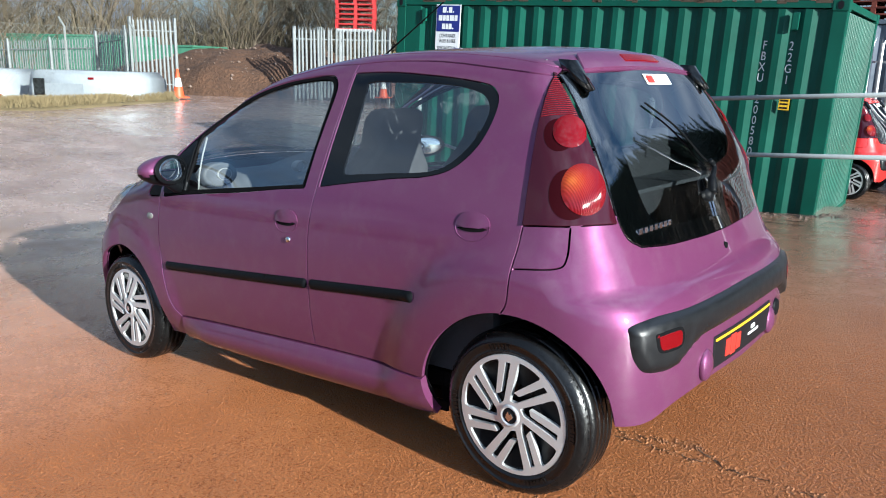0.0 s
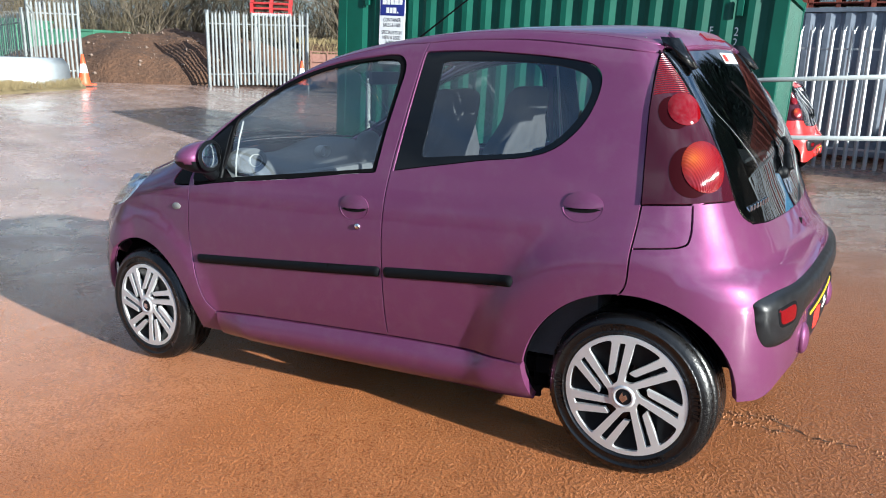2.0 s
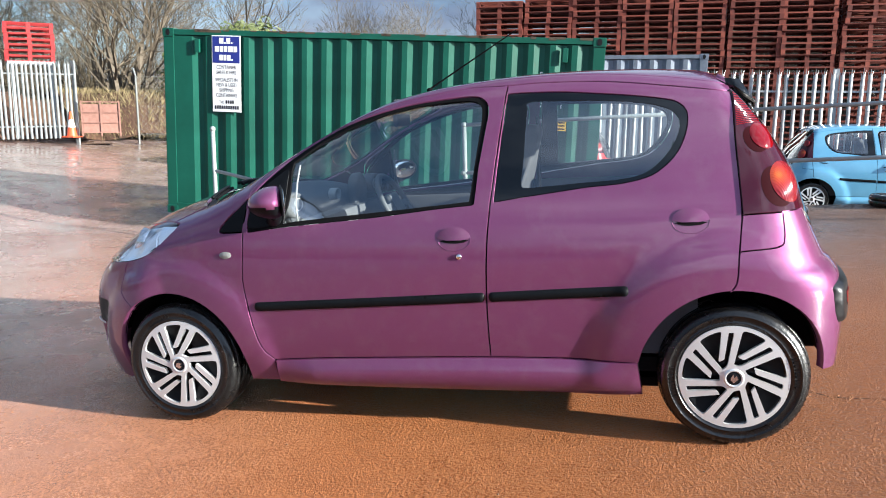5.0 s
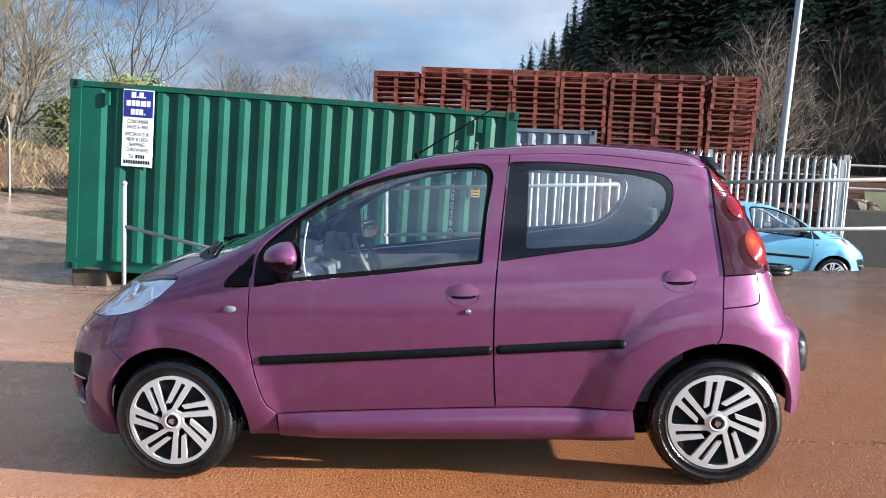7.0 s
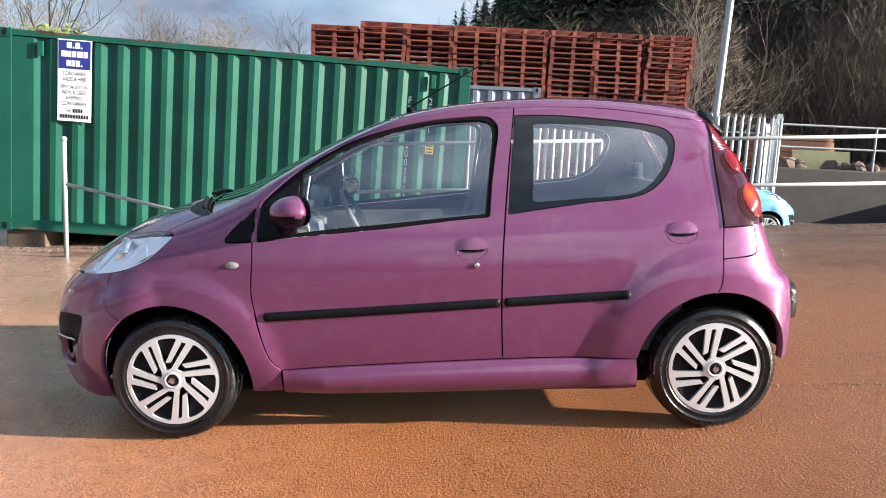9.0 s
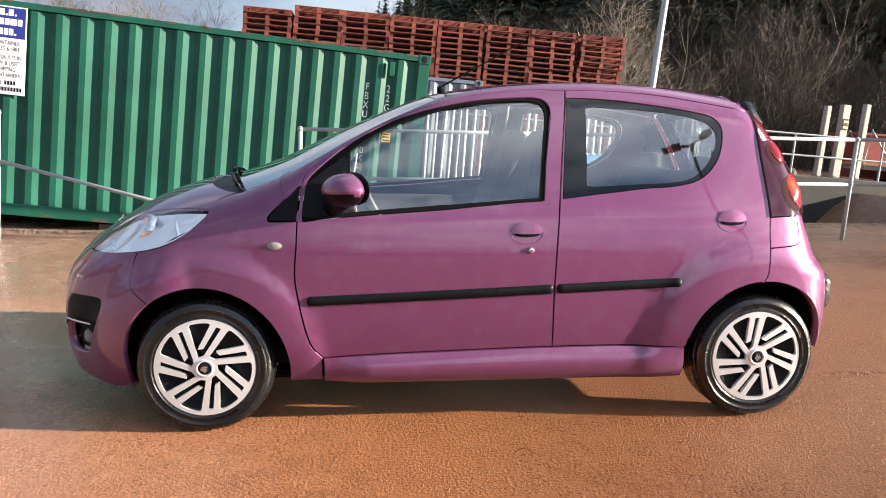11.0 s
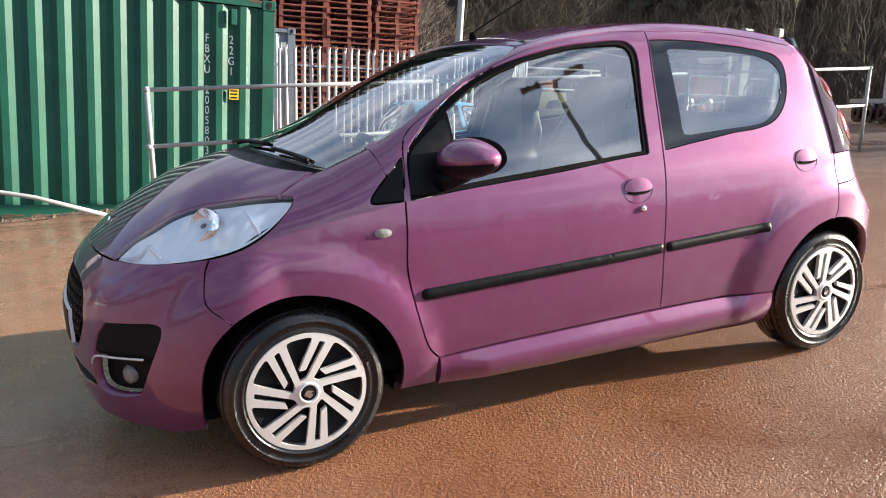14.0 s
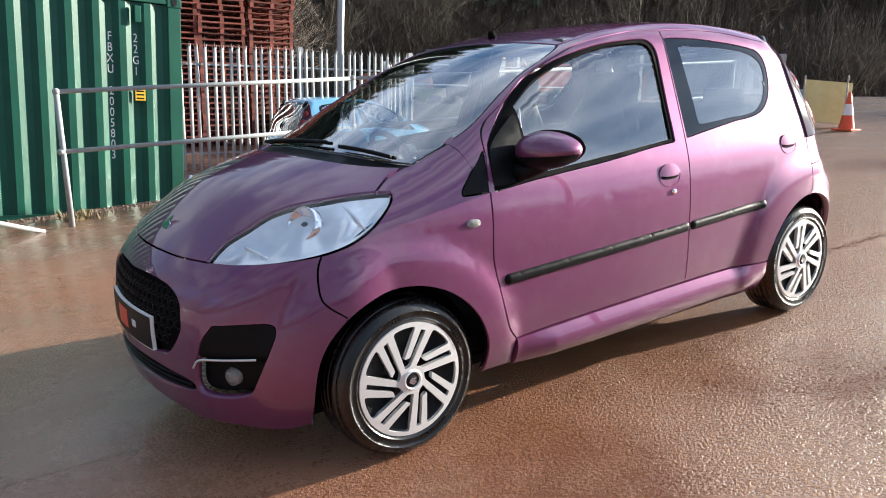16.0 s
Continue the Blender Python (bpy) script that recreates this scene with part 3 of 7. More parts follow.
def palisade(a, b, foot, top, label, material=GALVANISED, pitch=.155, post_ends=True, base=None):
    """An upright pale fence from a to b in plan; foot and top are heights at a and b."""
    f = thing("palisade_fence", label, "fence", group="palisade fences")
    a, b = Vector((*a, 0)), Vector((*b, 0))
    way = (b - a).normalized()
    turn = math.atan2(way.y, way.x)
    n = int((b - a).length / pitch)
    tall = top[0] - foot[0]
    # a pale: folded steel strip with a three-pointed head
    bm = bmesh.new()
    prof = [(-.034, .010), (-.022, .0), (-.010, -.010), (.010, -.010), (.022, 0), (.034, .010)]
    low = [bm.verts.new((x, y, 0)) for x, y in prof]
    high = [bm.verts.new((x, y, tall - .10 + .02 * (k in (2, 3)))) for k, (x, y) in enumerate(prof)]
    for k in range(5):
        bm.faces.new((low[k], low[k + 1], high[k + 1], high[k]))
    for i, j, tipx, tipy in ((0, 1, -.05, .035), (2, 3, 0, -.02), (4, 5, .05, .035)):
        tip = bm.verts.new((tipx, tipy, tall + (.03 if i == 2 else 0)))
        bm.faces.new((high[i], high[j], tip))
    me = bpy.data.meshes.new("pale")
    bm.to_mesh(me)
    bm.free()
    me.materials.append(material)
    for k in range(n + 1):
        t = k / n
        o = new("pale", me)
        o.parent = f
        p = a.lerp(b, t)
        o.matrix_basis = pose(p.x, p.y, foot[0] + (foot[1] - foot[0]) * t, random.uniform(-.6, .6), random.uniform(-.8, .8), math.degrees(turn))
    for h in (.35, tall - .38):
        p, q = a.copy(), b.copy()
        p.z, q.z = foot[0] + h, foot[1] + h
        off = Vector((-way.y, way.x, 0)) * .03
        part("rail", tube([p + off, q + off], .024, 4), material, f)
    ends = [0, 1] if (b - a).length < 3.2 else [i / max(1, round((b - a).length / 2.75)) for i in range(round((b - a).length / 2.75) + 1)]
    for t in ends:
        p = a.lerp(b, t) + Vector((-way.y, way.x, 0)) * .08
        z0 = foot[0] + (foot[1] - foot[0]) * t
        part("fence_post", box(p.x - .05, p.x + .05, p.y - .03, p.y + .03, z0 - .3, z0 + tall + .02), material, f)
    return f


palisade((-1.0, 11.5), (6.75, 11.5), (-.28, -.30), (2.07, 1.95), "galvanised steel palisade fence with pointed pales")
palisade((6.75, 11.5), (7.3, 13.4), (-.30, -.30), (1.95, 1.95), "short return of galvanised palisade fence")
palisade((-17.55, 14.05), (-17.05, 14.65), (.35, .35), (2.62, 2.62), "folded galvanised palisade gate leaf", OLD_GALVANISED, .118)
palisade((-17.0, 14.67), (-15.45, 16.25), (.38, .40), (2.62, 2.6), "pale galvanised palisade fence beside the gateway", OLD_GALVANISED, .118)
palisade((-20.45, 10.05), (-19.75, 11.15), (.38, .38), (2.72, 2.60), "galvanised palisade gate leaf standing open", OLD_GALVANISED, .118)
palisade((-20.5, 10.0), (-23.5, 10.6), (.1, 0), (2.45, 2.3), "galvanised palisade fence behind the vans", OLD_GALVANISED)
palisade((-23.5, 10.6), (-34, 9.2), (0, -.2), (2.2, 2.1), "weathered greenish palisade fence behind the vans", OLD_GALVANISED)

shipping_container(STEEL_BLUE, 6.058, "pale grey-blue ribbed shipping container behind the fence", 18, Matrix.Translation((2.07 - 6.058, 12.62, -.16)))


def pallet_parts(material):
    p = thing("pallet", "red-brown painted wooden pallet in a tall stack", "pallet", group="stacked pallets")
    bm = bmesh.new()
    for k in range(5):
        y = -.5 + k * .225
        add_box(bm, -.645, .645, y, y + .10, .130, .150)
    part("top_deck", bm, material, p)
    bm = bmesh.new()
    for x in (-.645, -.0525, .54):
        for y in (-.5, -.05, .40):
            add_box(bm, x, x + .105, y, y + .10, .020, .112)
        add_box(bm, x, x + .105, -.5, .5, .112, .130)
    part("bearer", bm, material, p)
    bm = bmesh.new()
    for y in (-.5, -.05, .40):
        add_box(bm, -.645, .645, y, y + .10, 0, .020)
    part("bottom_deck", bm, material, p)
    return p


rnd = random.Random(5)
seed = pallet_parts(BRICK_RED)
PITCH, BACK = 1.325, 18.0
first_done = False
for col in range(8):
    x = -3.71 + PITCH * (col + .5) + (.06 if col == 7 else 0)
    count = 31 if col not in (0,) else 30
    lean, base = rnd.uniform(-.0008, .0008), -.28
    for k in range(count):
        jump = (.05 if col == 7 and k > 24 else .015 * (col % 3 - 1) if k > 24 else 0)
        m = pose(x + lean * k + jump + rnd.uniform(-.012, .012), BACK + .5 + rnd.uniform(-.03, .03), base + k * .1505, 0, 0, rnd.uniform(-1.2, 1.2) + (180 if rnd.random() < .5 else 0))
        if not first_done:
            seed.matrix_basis = m
            first_done = True
        else:
            copy_thing(seed, m)
red = pallet_parts(BRIGHT_PALLET)
tagged(red, "bright red plastic pallet in a stack behind the gate fence", "pallet", "red pallet stack")
skid = thing("steel_skid", "plain grey steel stand under the red pallets", "stand", pose(-16.6, 15.9, .40, 0, 0, 42))
for x in (-.55, .45):
    for y in (-.45, .35):
        part("leg", box(x, x + .1, y, y + .1, 0, 2.1), GREY_STEEL, skid)
part("deck", box(-.6, .6, -.5, .5, 2.1, 2.2, None, .01), GREY_STEEL, skid)
for k in range(7):
    m = pose(-16.6 + rnd.uniform(-.02, .02), 15.9, 2.602 + k * .155, 0, 0, 42)
    if k == 0:
        red.matrix_basis = m
    else:
        copy_thing(red, m)


def lamp_post():
    l = thing("lamp_post", "tall leaning galvanised steel lamp post", "lamp post")
    part("shaft", tube([(6.28, 14, -.3), (6.33, 14, 2.2), (6.46, 14, 5.6), (6.58, 14, 9.0)], [.085, .085, .075, .06], 16), GALVANISED, l, "", True)
    part("base_plate", box(6.1, 6.46, 13.82, 14.18, -.3, -.26, None, .005), GALVANISED, l)
    part("lamp_head", box(6.3, 6.9, 13.9, 14.1, 8.98, 9.06, None, .02), GALVANISED, l)


lamp_post()


def twin_lamp(x, y, tall):
    """Slim post with two flat heads, mirrored in the side windows."""
    l = thing("street_lamp", "dark slim street lamp with two flat heads", "street lamp")
    part("base_plate", box(x - .16, x + .16, y - .16, y + .16, .0, .03, None, .008), OLD_GALVANISED, l)
    part("pole", tube([(x, y, .02), (x, y, 1.2), (x, y, tall - .1)], [.085, .07, .05], 14), OLD_GALVANISED, l, "", True)
    part("collar", lathe([(.055, tall - .22), (.075, tall - .2), (.075, tall - .1), (.055, tall - .08)], 16, "z"), OLD_GALVANISED, l, "", True).location = (x, y, 0)
    way = Vector((.79, .61, 0))
    for side in (-1, 1):
        end = Vector((x, y, tall)) + way * side * .30
        part("arm", tube([(x, y, tall - .12), tuple(end)], .026, 8), OLD_GALVANISED, l)
        bm = box(-.21, .21, -.09, .09, -.03, .03, None, .02)
        bm.transform(Matrix.Translation(end + way * side * .18 + Vector((0, 0, .02))) @ Matrix.Rotation(math.atan2(way.y, way.x), 4, "Z") @ Matrix.Rotation(-side * .08, 4, "Y"))
        part("lamp_head", bm, OLD_GALVANISED, l, "flat dark lamp head")


twin_lamp(4.92, -7.0, 8.0)


def traffic_cone(x, y, z, tall, label):
    c = thing("traffic_cone", label, "cone", Matrix.Translation((x, y, z)), "traffic cones")
    s = tall / .75
    part("base", box(-.2 * s, .2 * s, -.2 * s, .2 * s, 0, .04 * s, None, .01), CONE_ORANGE, c)
    part("lower_cone", lathe([(.15 * s, .04 * s), (.105 * s, .30 * s)], 24, "z"), CONE_ORANGE, c, "", True)
    part("white_band", lathe([(.107 * s, .30 * s), (.068 * s, .52 * s)], 24, "z"), SIGN_WHITE, c, "white reflective band", True)
    part("upper_cone", lathe([(.067 * s, .52 * s), (.03 * s, .75 * s), (0, .755 * s)], 24, "z"), CONE_ORANGE, c, "", True)
    return c


traffic_cone(-18.85, 10.6, .36, .86, "orange and white traffic cone by the gateway")
traffic_cone(-15.55, 16.1, .42, .75, "orange and white traffic cone beside the fence end")
traffic_cone(11.08, 4.2, ground_height(11.08, 4.2), .66, "worn orange traffic cone near the trailer")


def white_van(m, label):
    v = thing("van", label, "van", m, "parked vans")
    prof = [(-1.6, .35), (1.62, .35), (1.68, .9), (1.60, 1.75), (1.45, 1.93), (-1.2, 1.95), (-1.45, 1.88), (-1.62, 1.2)]
    bm = slab([(x, z) for x, z in prof], 1.76, Matrix.Translation((0, -.88, 0)) @ Matrix.Rotation(radians(90), 4, "X") @ Matrix.Translation((0, 0, -1.76)), .06)
    part("body", bm, VAN_WHITE, v, "", True)
    for y in (-.886, .886):
        part("side_moulding", box(-1.4, .2, y - .008, y + .008, .95, 1.60, None, .004), VAN_WHITE, v)
    part("rear_light", box(1.60, 1.69, -.80, -.70, .8, 1.25, None, .01), RED_LENS, v)
    part("rear_light", box(1.60, 1.69, .70, .80, .8, 1.25, None, .01), RED_LENS, v)
    part("high_brake_light", box(.35, .52, -.895, -.88, 1.72, 1.78), RED_LENS, v, "small red marker light")
    part("side_window", box(-1.35, -1.0, -.895, -.88, 1.25, 1.72), FRIT, v)
    for x in (-1.05, 1.05):
        for y in (-.86, .70):
            bm = lathe([(.12, 0), (.3, .0), (.31, .08), (.3, .16), (.12, .16)], 28)
            bm.transform(Matrix.Translation((x, y, .31)))
            part("tyre", bm, TYRE, v, "", True)
    return v


white_van(pose(-19.35, 8.35, -.82, 0, 0, 28), "white panel van parked behind the grass verge")
white_van(pose(-23.1, 6.5, -.82, 0, 0, 24), "second white panel van beyond the verge")


def cabin(m, long, tall, label):
    c = thing("site_cabin", label, "cabin", m)
    part("wall", box(0, long, 0, 2.4, 0, tall, None, .03), CABIN_GREEN, c)
    part("cornice", box(-.04, long + .04, -.04, 2.44, tall, tall + .08, None, .02), CABIN_GREEN, c)
    for k in range(int(long / 1.9)):
        w = part("window_guard", box(.3 + k * 1.9, 1.6 + k * 1.9, -.03, -.005, .9, tall - .25), INK, c, "dark slatted opening")
        for j in range(7):
            part("slat", box(.34 + k * 1.9 + j * .18, .40 + k * 1.9 + j * .18, -.045, -.031, .9, tall - .25), GALVANISED, w)
    return c


cabin(pose(-27.9, 15.4, 0, 0, 0, -152), 9.5, 2.3, "faded green site cabin with slatted openings")
cabin(pose(-26.2, 17.6, 0, 0, 0, -158), 3.2, 2.0, "low green store behind the gate")


def crate():
    c = thing("wire_crate", "rusty pink wire crate beside the far fence", "crate", pose(-15.1, 16.9, .45, 0, 0, 35))
    rust = grained("rusty_crate", (.16, .075, .055), (.30, .16, .125), .8, 10)
    part("crate_box", box(-.5, .5, -.45, .45, .12, .95, None, .02), rust, c)
    for x in (-.52, 0, .52):
        part("crate_bar", box(x - .02, x + .02, -.49, -.46, 0, 1.05), rust, c)
    for z in (.1, .4, .7, 1.0):
        part("crate_bar", box(-.54, .54, -.505, -.475, z, z + .03), rust, c)


crate()


# soil heap and its stones, the verge, loose gravel
def heap():
    n, m = 70, 44
    verts, faces = [], []
    for j in range(m + 1):
        for i in range(n + 1):
            u, v = i / n * 2 - 1, j / m * 2 - 1
            r = min(1, math.hypot(u, v))
            x, y = u * 6.6, v * 4.2
            h = 1.55 * (1 - r ** 3) ** .8 * (1 + .12 * math.sin(3 * u + 1) + .08 * math.cos(5 * v))
            h += .22 * noise.fractal(Vector((x * .7, y * .7, 0)), 1, 2, 5) * (r < 1)
            verts.append((x, y, h - .05))
    for j in range(m):
        for i in range(n):
            a = j * (n + 1) + i
            faces.append((a, a + 1, a + n + 2, a + n + 1))
    ob = finish("soil_heap", verts, faces, SOIL, None, smooth=True)
    ob.matrix_world = pose(-22.6, 16.2, .25, 0, 0, 38)
    tagged(ob, "brown heap of soil and rubble beyond the gateway", "soil heap", kind="stuff")
    verts, faces = [], []
    for _ in range(300):
        u, v = rnd.uniform(-.9, .9), rnd.uniform(-.95, .3)
        r = math.hypot(u, v)
        if r > .97:
            continue
        x, y, h = u * 6.6, v * 4.2, 1.55 * (1 - r ** 3) ** .8 * (1 + .12 * math.sin(3 * u + 1) + .08 * math.cos(5 * v))
        h += .22 * noise.fractal(Vector((x * .7, y * .7, 0)), 1, 2, 5)
        s = rnd.choice((.02, .025, .03, .04, .05, .09))
        k = len(verts)
        for dx, dy, dz in ((1, 0, 0), (-1, .2, 0), (0, 1, .1), (.1, -1, 0), (0, .1, .8), (0, 0, -.8)):
            verts.append((x + dx * s * rnd.uniform(.6, 1.1), y + dy * s * rnd.uniform(.6, 1.1), h + dz * s))
        faces += [(k + a, k + b, k + c) for a, b, c in ((0, 2, 4), (2, 1, 4), (1, 3, 4), (3, 0, 4), (2, 0, 5), (1, 2, 5), (3, 1, 5), (0, 3, 5))]
    ob = finish("rubble", verts, faces, RUBBLE)
    ob.matrix_world = pose(-22.6, 16.2, .22, 0, 0, 38)
    tagged(ob, "pale stones and rubble on the soil heap", "rubble", kind="stuff")


heap()


def blades(name, label, count, spot, tall, wide, material, category="grass"):
    """Many thin upright blades; spot gives a place for each."""
    verts, faces = [], []
    for _ in range(count):
        x, y, z = spot()
        h, a = tall * rnd.uniform(.45, 1.1), rnd.uniform(0, 6.28)
        lx, ly = rnd.uniform(-.5, .5) * h, rnd.uniform(-.5, .5) * h
        k = len(verts)
        dx, dy = wide * math.cos(a), wide * math.sin(a)
        verts += [(x - dx, y - dy, z), (x + dx, y + dy, z), (x + lx * .4, y + ly * .4, z + h * .6), (x + lx, y + ly, z + h)]
        faces += [(k, k + 1, k + 2), (k, k + 2, k + 3)]
    return tagged(finish(name, verts, faces, material), label, category, kind="stuff")


def verge_spot():
    t, s = rnd.uniform(-.6, 1.0), rnd.random()
    x, y = -16.2 - 1.5 * max(0, t) - s * 1.7, 5.4 + 4.4 * t + s * .9
    return x, y, ground_height(x, y) + .02 + .10 * math.sin(math.pi * min(1, s + .1))


def verge_bank():
    verts, faces = [], []
    n, m = 60, 8
    for i in range(n + 1):
        t = -.6 + 1.62 * i / n
        for j in range(m + 1):
            w = j / m
            x, y = -16.15 - 1.5 * max(0, t) - w * 1.8 + .12 * noise.noise(Vector((t * 6, j * .3, 2))), 5.4 + 4.4 * t + w * .95
            verts.append((x, y, ground_height(x, y) - .02 + .12 * math.sin(math.pi * w) + .03 * noise.noise(Vector((x * 3, y * 3, 0)))))
    for i in range(n):
        for j in range(m):
            a = i * (m + 1) + j
            faces.append((a, a + 1, a + m + 2, a + m + 1))
    tagged(finish("verge", verts, faces, DRY_GRASS, smooth=True), "low bank of dry yellow grass along the yard edge", "verge", kind="structure")


verge_bank()
blades("verge_grass", "strip of long dry yellow grass along the yard edge", 11000, verge_spot, .17, .005, DRY_GRASS)


def chain_link(a, b, foot, tall, label):
    """A wire-mesh fence with cranked concrete posts."""
    f = thing("wire_mesh_fence", label, "fence", group="wire mesh fences")
    a, b = Vector((*a, foot)), Vector((*b, foot))
    n = max(1, round((b - a).length / 2.6))
    way = (b - a).normalized()
    side = Vector((-way.y, way.x, 0))
    for k in range(n + 1):
        p = a.lerp(b, k / n)
        part("fence_post", tube([p - Vector((0, 0, .3)), p + Vector((0, 0, tall)), p + Vector((0, 0, tall + .25)) + side * .22], .032, 6), CONCRETE_POST, f)
    bm = bmesh.new()
    L, step = (b - a).length, .16
    k = -tall
    while k < L:
        for slope in (1, -1):
            u0, u1 = (k, k + tall) if slope > 0 else (k + tall, k)
            lo, hi = max(0, min(u0, u1)), min(L, max(u0, u1))
            if hi <= lo:
                continue
            f0, f1 = ((lo - u0) / (u1 - u0), (hi - u0) / (u1 - u0)) if u1 > u0 else ((hi - u0) / (u1 - u0), (lo - u0) / (u1 - u0))
            p = a + way * (u0 + (u1 - u0) * f0) + Vector((0, 0, tall * f0))
            q = a + way * (u0 + (u1 - u0) * f1) + Vector((0, 0, tall * f1))
            add_tube(bm, [p, q], .0022, 3, False)
        k += step
    part("wire_mesh", bm, CONCRETE_POST, f, "diamond wire mesh")
    for h in (.05, tall * .5, tall):
        part("line_wire", tube([a + Vector((0, 0, h)), b + Vector((0, 0, h))], .003, 4), CONCRETE_POST, f)


chain_link((-19.0, 3.2), (-19.9, 9.9), .3, 2.0, "wire mesh fence with cranked posts behind the verge")
chain_link((-14.9, 18.4), (-9.6, 24.5), .4, 1.9, "wire mesh fence below the earth bank")


def earth_bank():
    verts, faces = [], []
    n, m = 60, 16
    a, b = Vector((-16.6, 17.6, .3)), Vector((-7.6, 28.0, .3))
    way = (b - a).normalized()
    side = Vector((-way.y, way.x, 0))
    for i in range(n + 1):
        for j in range(m + 1):
            p = a.lerp(b, i / n) + side * (j / m * 7)
            verts.append((p.x, p.y, .3 + 1.5 * math.sin(min(1, j / m * 2.2) * math.pi / 2) + .25 * noise.fractal(Vector((p.x * .6, p.y * .6, 0)), 1, 2, 4)))
    for i in range(n):
        for j in range(m):
            c = i * (m + 1) + j
            faces.append((c, c + m + 1, c + m + 2, c + 1))
    tagged(finish("earth_bank", verts, faces, SOIL, smooth=True), "earth bank with dry grass beyond the fence", "bank", kind="structure")

    def spot():
        u, w = rnd.random(), rnd.random() * .6
        p = a.lerp(b, u) + side * (w * 7)
        return p.x, p.y, .25 + 1.5 * math.sin(min(1, w * 2.2) * math.pi / 2)
    blades("bank_grass", "rough dry grass on the earth bank", 8000, spot, .30, .008, DRY_GRASS)


earth_bank()


def gravel(name, label, count, spot, small, big, material=STONE):
    verts, faces = [], []
    for _ in range(count):
        x, y, z = spot()
        s = small + (big - small) * rnd.random() ** 3
        k = len(verts)
        for dx, dy, dz in ((1, 0, .1), (-.9, .2, .15), (.1, 1, .1), (0, -1, .1), (.1, .1, .7)):
            verts.append((x + dx * s * rnd.uniform(.6, 1.2), y + dy * s * rnd.uniform(.6, 1.2), z + dz * s))
        faces += [(k, k + 2, k + 4), (k + 2, k + 1, k + 4), (k + 1, k + 3, k + 4), (k + 3, k, k + 4)]
    return tagged(finish(name, verts, faces, material), label, "gravel", kind="stuff")


def foot_spot():
    x = rnd.uniform(-5.9, .6)
    y = 6.03 + .071 * (x + 5.78) - abs(rnd.gauss(0, .16)) + (.2 if x > .3 else 0)
    return x, y, ground_height(x, y)


def kerb_spot():
    x = rnd.uniform(.4, 9.5)
    y = KERB - abs(rnd.gauss(0, .35)) - .02
    return x, y, ground_height(x, y)


def yard_spot():
    x, y = rnd.uniform(-4, 4.5), rnd.uniform(-4.2, 6)
    return x, y, ground_height(x, y) - .002


gravel("container_gravel", "loose gravel and leaves along the container's foot", 1500, foot_spot, .008, .03)
gravel("edge_gravel", "loose gravel along the yard's edge", 4200, kerb_spot, .006, .022)
GRIT = grained("orange_brown_grit", (.15, .055, .018), (.40, .17, .065), .7, 60, .3)


def near_spot():
    x, y = rnd.uniform(-3.6, 4.2), rnd.uniform(-2.9, -.2)
    return x, y, ground_height(x, y) - .0012


gravel("yard_grit", "scattered grit on the yard", 900, yard_spot, .003, .009)
gravel("fine_yard_grit", "fine orange-brown grit all over the yard surface", 24000, near_spot, .0022, .0062, GRIT)
tuft = lambda: (rnd.gauss(-1.05, .12), 5.75 + rnd.gauss(0, .06), ground_height(-1.0, 5.75))
blades("grass_tuft", "tuft of dry grass by the handrail post", 120, tuft, .12, .006, DRY_GRASS)


# a crack runs along the yard under the car, fine ahead of it and broken up behind it
def crack():
    bm = bmesh.new()
    r2 = random.Random(3)
    z = lambda px, py: ground_height(px, py) + .0015
    crumbs = []
    for start, end, aim, wide, skip in (((-2.75, -.08), -1.25, -.14, .0018, .06), ((1.20, -.17), 1.56, -.20, .006, .2), ((1.22, -.13), 1.50, -.10, .005, .25), ((1.50, -.10), 1.66, -.20, .008, .2),
                                        ((1.66, -.20), 3.3, -.24, .0055, .25), ((1.78, -.20), 2.0, -.30, .003, .4), ((2.35, .25), 2.95, .62, .0025, .45)):
        x, y = start
        fall = (aim - start[1]) / (end - start[0])
        while x < end:
            nx = x + r2.uniform(.010, .030)
            ny = start[1] + fall * (nx - start[0]) + r2.uniform(-1, 1) * (.003 if wide < .002 else .016)
            if r2.random() > skip:
                w, w2 = wide * r2.uniform(.4, 1.2), wide * r2.uniform(.4, 1.2)
                bm.faces.new([bm.verts.new((px, py, z(px, py))) for px, py in ((x, y - w), (nx, ny - w2), (nx, ny + w2), (x, y + w))])
            if wide > .004:
                crumbs.append((x, y))
            x, y = nx, ny
    tagged(part("ground_crack", bm, SOIL), "jagged broken crack in the yard surface", "crack", kind="structure")

    def beside():
        px, py = rnd.choice(crumbs)
        px, py = px + rnd.gauss(0, .012), py + rnd.gauss(0, .020)
        return px, py, ground_height(px, py) - .001
    gravel("crack_rubble", "broken crumbs of yard surface along the crack", 1300, beside, .003, .010, GRIT)


crack()


